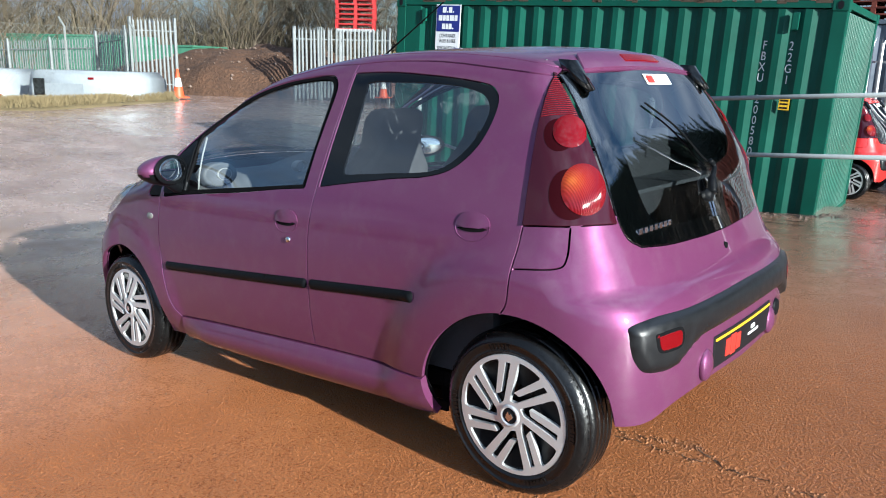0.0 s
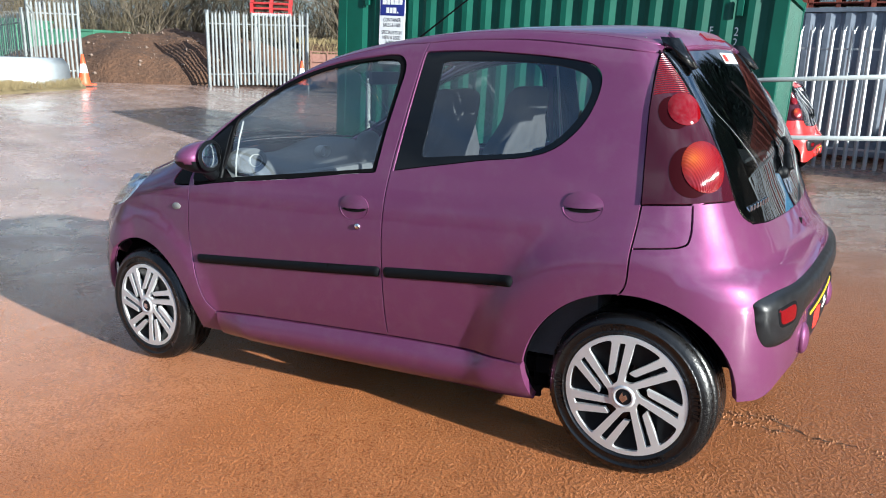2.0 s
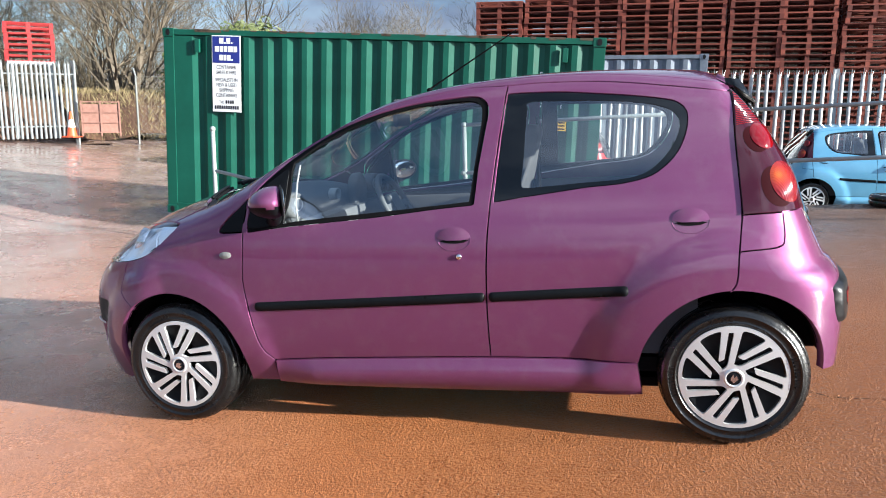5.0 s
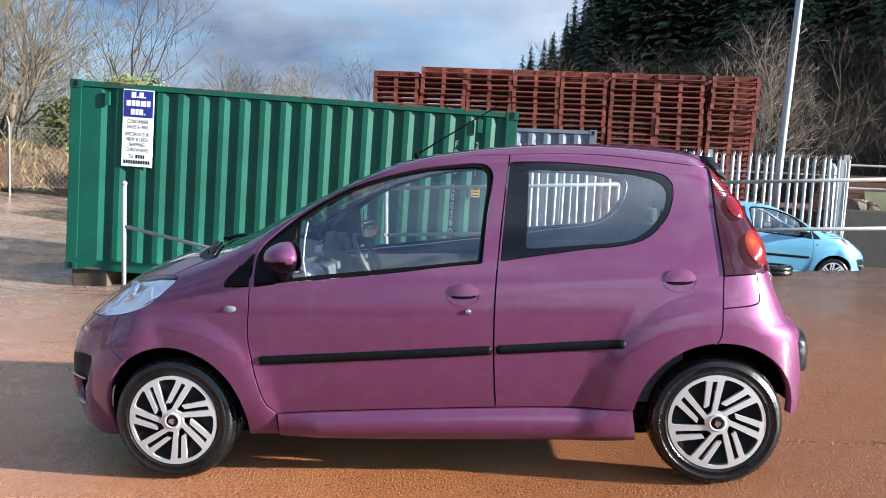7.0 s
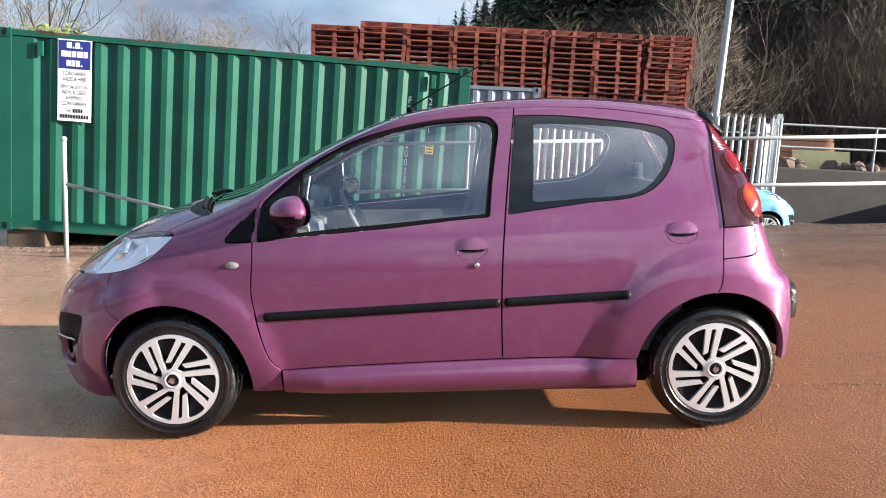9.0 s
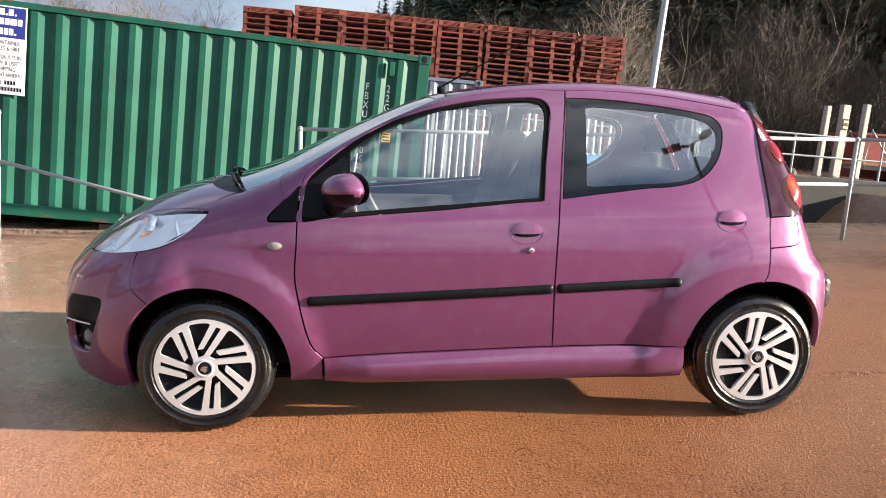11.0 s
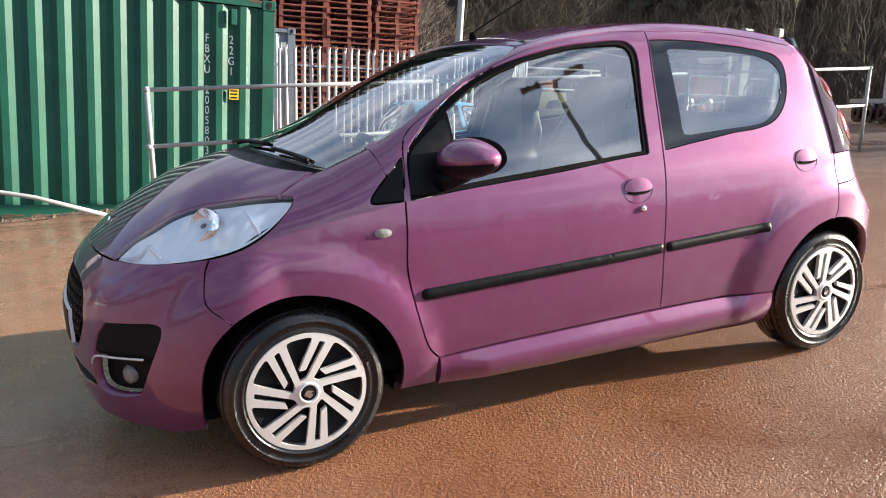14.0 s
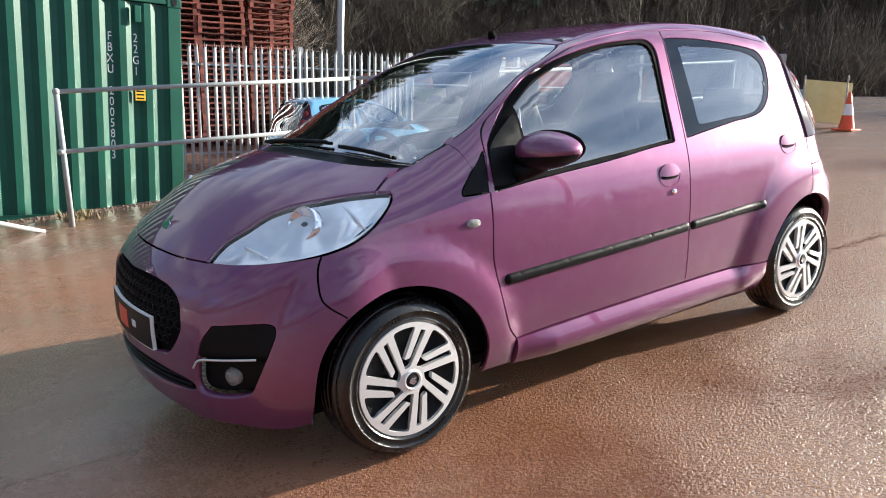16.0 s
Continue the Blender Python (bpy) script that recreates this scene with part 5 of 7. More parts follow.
seam_split = int(np.argmin(np.linalg.norm(lamp_lower - wing_seam[0], axis=1)))
tail_inner = on_body([(1.172, -.545, 1.335), (1.26, -.571, 1.219), (1.324, -.596, 1.116), (1.382, -.613, .999), (1.425, -.606, .883)])
tail_base = on_body([(1.425, -.606, .883), (1.337, -.713, .883), (1.202, -.763, .884)])
hatch_side = on_body([(1.19, -.535, 1.338), (1.27, -.560, 1.224), (1.335, -.586, 1.11), (1.39, -.603, .99), (1.42, -.596, .90), (1.446, -.578, .835), (1.468, -.531, .803)])
hatch_base = on_body([(1.468, -.531, .803), (1.496, -.381, .792), (1.51, -.129, .784), (1.512, 0, .783)])
flap_edge = on_body([(1.335, -.713, .882), (1.338, -.738, .79), (1.313, -.759, .757), (1.19, -.79, .75)])


def sill_swell(q):
    """The sill stands out below the doors: a sloping upper face, a rounded nose and a tucked-in foot."""
    high = np.interp(q[:, 0], (-.70, -.455, -.1, .252, .823), (.307, .321, .333, .341, .336))
    s = np.clip((q[:, 1] - .20) / (high - .20), 0, 1)
    nose = np.interp(s, (0, .12, .30, .42, .54, .66, .80, .93, 1), (.45, .72, .95, 1.0, .97, .82, .52, .20, .05))
    ends = np.interp(q[:, 0], (-.70, -.52, .66, .80, .84), (.35, 1, 1, .55, .30))
    return .040 * nose * ends


for right in (False, True):
    P = lambda name, *a, **k: panel(name, *a, right=right, **k)
    P("front_wing", "side", loop(lamp_lower[:seam_split + 1], wing_seam, arch(0, 127, -8), edge("side", [(-.836, .205), (-.703, .205)], 4), edge("side", [(-.703, .205), (-.703, .30)], 4),
                                 door_front[::-1][:-4], edge("side", [(-.80, .868), (-.90, .866), (-.915, .875), (-.90, .90), (-.85, .95)], 6), edge("side", [(-.85, .95), (-.872, 1.036)], 4),
                                 screen_side[::-1][-13:], bonnet_edge[::-1], lamp_upper[lamp_split:]), PAINT, car)
    P("quarter_trim", "side", loop(edge("side", [(-.80, .868), (-.90, .866), (-.915, .875), (-.90, .90), (-.85, .95), (-.79, 1.005)], 6), edge("side", [(-.79, 1.0), (-.80, .868)], 6)), PLASTIC, car, "black plastic triangle ahead of the door", proud=-.002)
    door = P("front_door", "side", loop(door_front, sill_top[:25], pillar, cant_front), PAINT, car, holes=[front_opening])
    P("window_seal", "side", front_opening, SEAL, door, "black rubber and plastic window surround", holes=[front_clear], gap=.001, proud=-.004, thick=.010)
    P("window_glass", "side", front_clear, GLASS, door, "clear side window glass", gap=-.004, proud=-.012, thick=.002).visible_shadow = False
    back = P("rear_door", "side", loop(pillar[::-1], sill_top[24:], arch(1, 167, 92), door_rear, cant_rear), PAINT, car, holes=[rear_opening])
    P("window_border", "side", rear_opening, FRIT, back, "black glossy glass border", holes=[rear_clear], gap=.001, proud=-.003, thick=.01)
    P("window_glass", "side", rear_clear, GLASS, back, "clear side window glass", gap=-.004, proud=-.006, thick=.002).visible_shadow = False
    P("roof_rail", "side", loop(screen_side[12:], rail_top, edge("side", [(1.183, 1.358), (1.183, 1.335)], 3), cant_rear, cant_front, edge("side", [(-.79, .97), (-.79, 1.005), (-.85, .953), (-.872, 1.036)], 5)), PAINT, car, gap=.0018)
    P("sill", "side", loop(sill_top, edge("side", [(.823, .335), (.835, .25), (.84, .192)], 4), edge("side", [(.84, .192), (.3, .20), (-.3, .20), (-.70, .203)], 8), edge("side", [(-.70, .205), (-.70, .307)], 4)), PAINT, car, proud=.002, step=.014, thick=.03, bulge=sill_swell)
    y0 = -.715 if not right else .700
    part("sill_flange", box(-.66, .838, y0, y0 + .015, .178, .215, None, .004), INNER, car, "dirty black flange below the sill")
    for owner, x0, x1 in ((door, -.765, .243), (back, .258, .795)):
        z = lambda x: .5475 + (x + .765) * .0435
        xs = np.linspace(x0 + .012, x1 - .012, 18)
        strip = onto("side", np.vstack([[[x0, z(x0)], [x0 + .004, z(x0) + .013]], np.c_[xs, z(xs) + .019], [[x1 - .003, z(x1) + .014], [x1, z(x1)], [x1 - .004, z(x1) - .013]], np.c_[xs, z(xs) - .019][::-1], [[x0 + .004, z(x0) - .013]]]))
        P("rubbing_strip", "side", strip, PLASTIC, owner, "black plastic rubbing strip", proud=.004, thick=.010, gap=0, step=.0095, bulge=domed("side", strip, .010, .018))
    for owner, hx, hz in ((door, .128, .822), (back, 1.021, .869)):
        sign = -1 if not right else 1
        a = np.linspace(0, 2 * np.pi, 28, endpoint=False)
        ring = onto("side", np.c_[hx + .066 * np.cos(a), hz + .045 * np.sin(a)])
        P("handle_recess", "side", ring, PAINT, owner, "dished recess behind the handle", gap=0, step=.012, bulge=lambda q, hx=hx, hz=hz: .0015 - .026 * np.clip(1 - ((q[:, 0] - hx) / .066) ** 2 - ((q[:, 1] - hz) / .045) ** 2, 0, 1) ** .7)
        upper = onto("side", np.vstack([np.c_[hx + .066 * np.cos(a[:15]), hz + .004 + .044 * np.sin(a[:15])], [[hx - .03, hz - .004], [hx + .03, hz - .004]]]))
        P("door_handle", "side", upper, PAINT, owner, "body-coloured pull handle", gap=0, step=.012, thick=.009, bulge=lambda q, hx=hx, hz=hz: .002 + .0075 * np.clip(1 - ((q[:, 0] - hx) / .07) ** 2, 0, 1))
        # dark patch laid in for the shade under the handle
        slot = onto("side", np.vstack([np.c_[hx + .058 * np.cos(a[:15]), hz - .006 + .006 * np.sin(a[:15])], np.c_[hx + .05 * np.cos(a[15:]), hz - .006 + .010 * np.sin(a[15:])]]))
        P("handle_gap", "side", slot, INNER, owner, "dark finger gap", gap=0, step=.012, proud=.0025, thick=.01)
    lock_at = onto("side", [(.146, .754)])[0] + [0, -.004, 0]
    lock = part("door_lock", lathe([(.0, -.004), (.009, -.004), (.0105, -.002), (.012, 0), (.0125, .006)], 20), CHROME, door, "round chrome key lock", True)
    lock.location = lock_at if not right else mirrored(lock_at)
    if right:
        lock.scale.y = -1
    a = np.linspace(0, 2 * np.pi, 24, endpoint=False)
    P("side_repeater", "side", onto("side", np.c_[-.887 + .029 * np.cos(a), .771 + .015 * np.sin(a)]), WHITE_LENS, car, "small oval clear indicator lens", gap=0, step=.01, bulge=lambda q: .002 + .006 * np.clip(1 - ((q[:, 0] + .887) / .030) ** 2 - ((q[:, 1] - .771) / .016) ** 2, 0, 1))
    # headlamp: a silvered bowl behind a clear cover
    lamp_outline = loop(lamp_upper, lamp_lower)
    P("lamp_bowl", "nose", lamp_outline, INNER, car, "dark rim round the headlamp", gap=-.001, proud=-.075, thick=.01)
    dish = domed("nose", lamp_outline, 1.0, .075)
    lamp = P("headlamp", "nose", lamp_outline, REFLECTOR, car, "large almond-shaped clear headlamp", gap=.005, proud=-.008, step=.013, thick=.012, bulge=lambda q, dish=dish: -.026 * dish(q) + .004 * np.sin(q[:, 0] * 45) * dish(q) ** 2)
    P("lamp_cover", "nose", lamp_outline, LENS, lamp, "clear plastic lamp cover", gap=.004, proud=.004, thick=.004).visible_shadow = False
    centre = on_body([(-1.43, -.60, .815), (-1.42, -.605, .815), (-1.41, -.61, .815)])[0]
    out = outward(centre[None])[0]
    aim = (Vector(out) * .40 + Vector((-.9, -.25, .05)) * .60).normalized().to_track_quat("Z", "Y").to_matrix().to_4x4()
    for n, prof, mat, lab in (("bowl_rim", [(.056, -.004), (.0575, .003), (.0595, .003), (.061, -.030)], CHROME, "bright ring round the main bowl"),
                              ("main_reflector", [(0, -.040), (.022, -.036), (.040, -.022), (.052, -.004), (.0565, .002)], CHROME, "round chrome main-beam bowl"),
                              ("bulb_shade", [(0, -.006), (.009, -.008), (.013, -.013), (.013, -.034)], TRIM, "bulb shield")):
        bm = lathe(prof, 32, "z")
        bm.transform(Matrix.Translation(Vector(centre) - .020 * Vector(out)) @ aim)
        if right:
            bm.transform(Matrix.Scale(-1, 4, (0, 1, 0)))
            bmesh.ops.reverse_faces(bm, faces=bm.faces)
        part(n, bm, mat, lamp, lab, True)
    for a, b in (((-1.60, -.50, .775), (-1.565, -.60, .738)), ((-1.30, -.615, .880), (-1.27, -.735, .80))):
        ridge = on_body([a, tuple((np.array(a) + b) / 2), b], 5)
        ridge = ridge - outward(ridge) * .026
        part("reflector_ridge", tube([tuple(p) for p in (ridge if not right else mirrored(ridge))], .006, 8), REFLECTOR, lamp, "", True)
    # tail lamp with two round lenses, each over an offset disc painting its shadow
    tail_outline = loop(tail_inner, tail_base, door_rear[::-1][:int(len(door_rear) * .56)][::-1])
    light = P("tail_lamp", "tail", tail_outline, DEEP_RED, car, "tall dark-red tail lamp", proud=.008, gap=.002, thick=.03, step=.025)
    P("lamp_backing", "tail", tail_outline, INNER, light, "dark trim behind the lamp", proud=-.034, gap=-.014, thick=.004, step=.05)
    # inner trim of the rear pillar
    run = []
    for z, thick in ((1.352, .045), (1.28, .045), (1.20, .048), (1.10, .060), (.99, .066), (.90, .066)):
        mid = on_body([tuple((tail_inner[np.argmin(abs(tail_inner[:, 2] - z))] + door_rear[np.argmin(abs(door_rear[:, 2] - z))]) / 2)] * 3)[:1]
        run.append(((mid if not right else mirrored(mid))[0] - (outward(mid) if not right else mirrored(outward(mid)))[0] * (thick + .036), thick))
    part("pillar_trim", tube([tuple(p) for p, _ in run], [w for _, w in run], 12), TRIM, car, "dark grey rear pillar trim", True)
    latch = onto("side", np.c_[.958 + .013 * np.cos(a), 1.158 + .013 * np.sin(a)])
    P("window_latch", "side", latch, INK, back, "small round black window latch", gap=0, step=.01, proud=-.003, thick=.012)
    for n, at, ry, rz, mat, lab in (("brake_lens", (1.271, -.616, 1.150), .051, .056, BRIGHT_RED, "round bright red lens"), ("indicator_lens", (1.340, -.657, .983), .070, .080, AMBER, "round red and amber lens")):
        c = on_body([at] * 3)[0]
        o = outward(c[None])[0]
        up = np.array([0, 0, 1.0]) - o * o[2]
        up /= np.linalg.norm(up)
        side = np.cross(up, o)
        turn = np.linspace(0, 2 * np.pi, 36, endpoint=False)[:, None]
        for pn, dx, dy, k, rise, mat2 in (("lens_shadow", -.66, -.16, 0.98, 0.0, LENS_SHADOW), (n, 0, 0, 1, .010, mat)):
            ring = c + side * ry * (dx + k * np.cos(turn)) + up * rz * (dy + k * np.sin(turn))
            for _ in range(6):
                ring = ring - body(*ring.T)[:, None] * outward(ring)
            flat_ring = flat("tail", ring)
            mid_at, half_at = (flat_ring.min(0) + flat_ring.max(0)) / 2, (flat_ring.max(0) - flat_ring.min(0)) / 2
            P(pn, "tail", ring, mat2, light, lab if pn == n else "", proud=.0090 if pn == n else .0086, gap=0, step=.010, thick=.006,
              bulge=lambda q, m0=mid_at, h0=half_at, up_by=rise: up_by * np.clip(1 - (((q - m0) / h0) ** 2).sum(1), 0, 1) ** .6)
    for k in range(19):
        z = 1.205 + k * .0066
        inner = [np.interp(z, tail_inner[::-1, 2], tail_inner[::-1, q]) for q in (0, 1)]
        outer = [np.interp(z, door_rear[:, 2], door_rear[:, q]) for q in (0, 1)]
        a, b = np.array([*inner, z]), np.array([*outer, z])
        line = on_body([a + (b - a) * .05, (a + b) / 2, a + (b - a) * .95], 4)
        line = line + outward(line) * .0085
        bm = tube([tuple(p) for p in (line if not right else mirrored(line))], .0016, 6)
        part("lens_rib", bm, RED_LENS, light)
    P("rear_corner_panel", "side", loop(edge("side", [(1.201, .878), (1.187, .752)], 5), flap_edge[::-1], tail_base[6:][::1]), PAINT, car)
    # mouldings at the foot of the windscreen pillar and the door mirror
    s = 1 if not right else -1
    mirror = part("door_mirror", bmesh.new(), PAINT, door, "purple-capped door mirror with black base")
    bm = bmesh.new()
    bmesh.ops.create_uvsphere(bm, u_segments=28, v_segments=16, radius=1)
    for v in bm.verts:
        x, y, z = v.co
        x = x * (.106 if x < 0 else .052)
        v.co = (-.60 + x + .015 * y, s * (-.866 + y * .128), .999 + z * .066 * (1 + .16 * y) - .004 * y)
        if v.co.x > -.575:
            v.co.x = -.575 + (v.co.x + .575) * .15
    lower = bm.copy()
    bmesh.ops.delete(lower, geom=[v for v in lower.verts if v.co.z > .992], context="VERTS")
    for v in lower.verts:
        v.co = Vector((-.60, s * -.866, 1.004)) + (v.co - Vector((-.60, s * -.866, 1.004))) * 1.02
    turned = Matrix.Translation((-.60, -.862 * s, 0)) @ Matrix.Rotation(radians(27 * s), 4, "Z") @ Matrix.Translation((.60, .862 * s, 0))
    bm.transform(turned)
    lower.transform(turned)
    part("lower_shell", lower, PLASTIC, mirror, "black lower half of the mirror shell", True)
    bm.to_mesh(mirror.data)
    mirror.data.polygons.foreach_set("use_smooth", [True] * len(mirror.data.polygons))
    bm = bmesh.new()
    bmesh.ops.create_uvsphere(bm, u_segments=24, v_segments=12, radius=1)
    for v in bm.verts:
        v.co = (-.573 + v.co.x * .010, s * (-.866 + v.co.y * .127), 1.004 + v.co.z * .064)
    bm.transform(turned)
    part("mirror_bezel", bm, PLASTIC, mirror, "black mirror bezel", True)
    bm = bmesh.new()
    bmesh.ops.create_uvsphere(bm, u_segments=24, v_segments=12, radius=1)
    for v in bm.verts:
        v.co = (-.566 + v.co.x * .006, s * (-.866 + v.co.y * .105), 1.004 + v.co.z * .050)
    bm.transform(turned)
    part("mirror_glass", bm, MIRROR, mirror, "", True)
    bm = tube([(-.665, s * -.755, .915), (-.64, s * -.80, .925), (-.615, s * -.84, .942), (-.60, s * -.87, .952)], [.036, .030, .026, .02], 12)
    part("mirror_foot", bm, PLASTIC, mirror, "", True)
    P("mirror_base", "side", onto("side", spline([(-.77, .885), (-.63, .90), (-.61, .915), (-.61, .97), (-.605, 1.06), (-.608, 1.118), (-.66, 1.09), (-.75, 1.02), (-.77, .95)], 5, True)), PLASTIC, door, "black plastic corner panel behind the pillar", proud=.0, gap=0)
    bm = tube([(-.565, s * -.735, .90), (-.578, s * -.715, .97), (-.574, s * -.69, 1.06), (-.562, s * -.668, 1.135)], .0042, 8)
    part("window_channel", bm, GREY_STEEL, door, "pale window channel", True)

# nose
mid = lambda line: np.vstack([line, mirrored(line)[::-1]])
panel("bonnet", "top", loop(bonnet_front, mirrored(bonnet_front)[::-1], mirrored(lamp_upper[:lamp_split + 1]), mirrored(bonnet_edge), mirrored(bonnet_rear), bonnet_rear[::-1], bonnet_edge[::-1], lamp_upper[:lamp_split + 1][::-1]), PAINT, car, "dark purple domed bonnet", step=.045, proud=.002, gap=.003)
panel("scuttle", "top", loop(bonnet_rear, mirrored(bonnet_rear)[::-1], mirrored(screen_base), screen_base[::-1]), PLASTIC, car, "black plastic scuttle below the windscreen", proud=-.012, gap=.0)
screen_top = edge("top", [(-.221, -.508), (-.232, -.294), (-.237, 0)])
screen = panel("windscreen", "top", loop(screen_base, mirrored(screen_base)[::-1], mirrored(screen_side), mirrored(screen_top), screen_top[::-1], screen_side[::-1]), SCREEN_GLASS, car, "clear raked windscreen", step=.06, proud=-.003, thick=.004, gap=.004)
screen.visible_shadow = False
inner_screen = on_body([(-1.005, -.594, .978), (-.885, -.612, 1.036), (-.755, -.607, 1.103), (-.585, -.570, 1.200), (-.425, -.537, 1.286), (-.245, -.487, 1.365)])
inner_top = edge("top", [(-.245, -.487), (-.258, -.28), (-.262, 0)])
inner_base = edge("top", [(-1.005, -.594), (-1.03, -.5), (-1.07, -.36), (-1.10, -.2), (-1.11, 0)])
panel("windscreen_border", "top", loop(screen_base, mirrored(screen_base)[::-1], mirrored(screen_side), mirrored(screen_top), screen_top[::-1], screen_side[::-1]), FRIT, car, "black band round the windscreen", proud=-.006, thick=.003, gap=.003,
      holes=[loop(inner_base, mirrored(inner_base)[::-1], mirrored(inner_screen), mirrored(inner_top), inner_top[::-1], inner_screen[::-1])])
roof_back = edge("top", [(1.20, -.505), (1.228, -.25), (1.235, 0)])
panel("roof", "top", loop(screen_top, mirrored(screen_top)[::-1], mirrored(rail_top), mirrored(roof_back), roof_back[::-1], rail_top[::-1]), PAINT, car, "purple roof panel with a pale sheen", step=.05, gap=.0018)
arch_front = arch(0, 127, 196, 16)
chin = on_body([(-1.49, -.70, .155), (-1.56, -.634, .158), (-1.668, -.573, .176), (-1.766, -.455, .20), (-1.83, -.25, .222), (-1.85, 0, .228)])
grille_edge = on_body([(-1.84, 0, .648), (-1.82, -.187, .646), (-1.803, -.334, .633), (-1.797, -.415, .598), (-1.803, -.437, .55), (-1.812, -.435, .50), (-1.836, -.37, .425), (-1.85, -.30, .405), (-1.866, -.15, .402), (-1.87, 0, .402)], 6)
intake_edge = on_body([(-1.868, 0, .362), (-1.86, -.2, .362), (-1.84, -.334, .355), (-1.802, -.455, .34), (-1.797, -.465, .31), (-1.83, -.33, .295), (-1.86, -.15, .285), (-1.868, 0, .283)], 6)
fog_edge = on_body([(-1.744, -.557, .536), (-1.67, -.62, .540), (-1.60, -.674, .538), (-1.585, -.683, .512), (-1.602, -.673, .458), (-1.647, -.637, .344), (-1.67, -.612, .304), (-1.727, -.558, .29), (-1.78, -.487, .308), (-1.791, -.489, .376), (-1.775, -.52, .477), (-1.744, -.557, .536)], 5)
grille_hole = loop(grille_edge, mirrored(grille_edge)[::-1])
intake_hole = loop(intake_edge, mirrored(intake_edge)[::-1])
left_top = np.vstack([wing_seam[::-1], lamp_lower[seam_split:], bonnet_front])
left_low = np.vstack([arch_front, chin])
bumper = panel("front_bumper", "nose", loop(left_top, mirrored(left_top)[::-1], mirrored(left_low), left_low[::-1]), PAINT, car, "purple front bumper", holes=[grille_hole, intake_hole, fog_edge, mirrored(fog_edge)], step=.035, gap=.0025, thick=.03)
panel("grille_backing", "nose", grille_hole, INNER, bumper, "dark grille backing", proud=-.03, gap=-.003, thick=.002)
panel("intake_backing", "nose", intake_hole, INNER, bumper, "dark lower intake", proud=-.03, gap=-.003, thick=.002)
bm = bmesh.new()
for row in range(7):
    for col in range(-11, 12):
        u, z = (col + .5 * (row % 2)) * .037, .425 + row * .032
        if abs(u) > .40 - .10 * abs(z - .54) / .1 and z < .5 or abs(u) > .41 or abs(z - .53) > .105:
            continue
        pts = onto("nose", [(u * .86 + .0155 * math.cos(a) , z + .0155 * math.sin(a)) for a in (math.pi / 6 + k * math.pi / 3 for k in range(7))])
        pts = pts - outward(pts) * .012
        add_tube(bm, [tuple(p) for p in pts], .0032, 4, False)
part("grille_mesh", bm, PLASTIC, bumper, "black honeycomb grille")
for z in (.305, .322, .340):
    q = onto("nose", np.c_[np.linspace(-.37, .37, 24), np.full(24, z)])
    part("intake_slat", tube([tuple(p) for p in q - outward(q) * .008], .0042, 6), PLASTIC, bumper)
for s in (1, -1):
    e = fog_edge if s == 1 else mirrored(fog_edge)
    panel("fog_lamp_housing", "nose", e, PLASTIC, bumper, "black fog lamp housing", gap=.001, thick=.01, step=.02,
          bulge=lambda q: np.where(q[:, 1] > .43, -.003, -.045))
    c = np.array([-1.70, -.545 * s, .352])
    q = Vector((-.93, -.32 * s, 0.02)).to_track_quat("Z", "Y").to_matrix().to_4x4()
    bm = lathe([(0, .008), (.016, .007), (.024, .002), (.027, -.004), (.032, -.004), (.032, -.03)], 24, "z")
    bm.transform(Matrix.Translation(c) @ q)
    part("fog_lamp", bm, WHITE_LENS, bumper, "round fog lamp", True)
    bar = on_body([(-1.79, -.485, .392), (-1.775, -.51, .422), (-1.72, -.575, .427), (-1.64, -.645, .427)], 5)
    bar = bar if s == 1 else mirrored(bar)
    part("fog_lamp_trim", tube([tuple(p) for p in bar + outward(bar) * .004], .004, 6), SILVER, bumper, "thin silver trim bar", True)
def plate_on(mode, u0, u1, z0, z1):
    us = np.linspace(u0, u1, 14)
    return onto(mode, np.vstack([np.c_[us, np.full(14, z0)], np.c_[us[::-1], np.full(14, z1)]]))


plate = panel("number_plate", "nose", plate_on("nose", -.205, .205, .405, .516), INK, bumper, "black dealer's plate with a red mark", proud=.004, gap=0, thick=.014)
panel("plate_border", "nose", plate_on("nose", -.21, .21, .400, .521), SIGN_WHITE, plate, "thin pale plate border", proud=.0015, gap=0, thick=.012)
panel("plate_mark", "nose", plate_on("nose", -.03, .07, .430, .498), SIGN_RED, plate, "red mark as a plain block", proud=.0062, gap=0, thick=.002)
panel("plate_mark", "nose", plate_on("nose", -.105, -.075, .455, .478), SIGN_WHITE, plate, "", proud=.0062, gap=0, thick=.002)
bm = slab([(-.03, -.035), (.03, -.035), (.034, .01), (.012, .02), (.02, .045), (-.012, .035), (-.034, .0)], .006, Matrix.Translation(onto("top", [(-1.695, 0)])[0]) @ Matrix.Rotation(radians(-55), 4, "Y") @ Matrix.Rotation(radians(-90), 4, "Z"))
part("bonnet_badge", bm, CHROME, car, "chrome maker's badge as a plain shape")

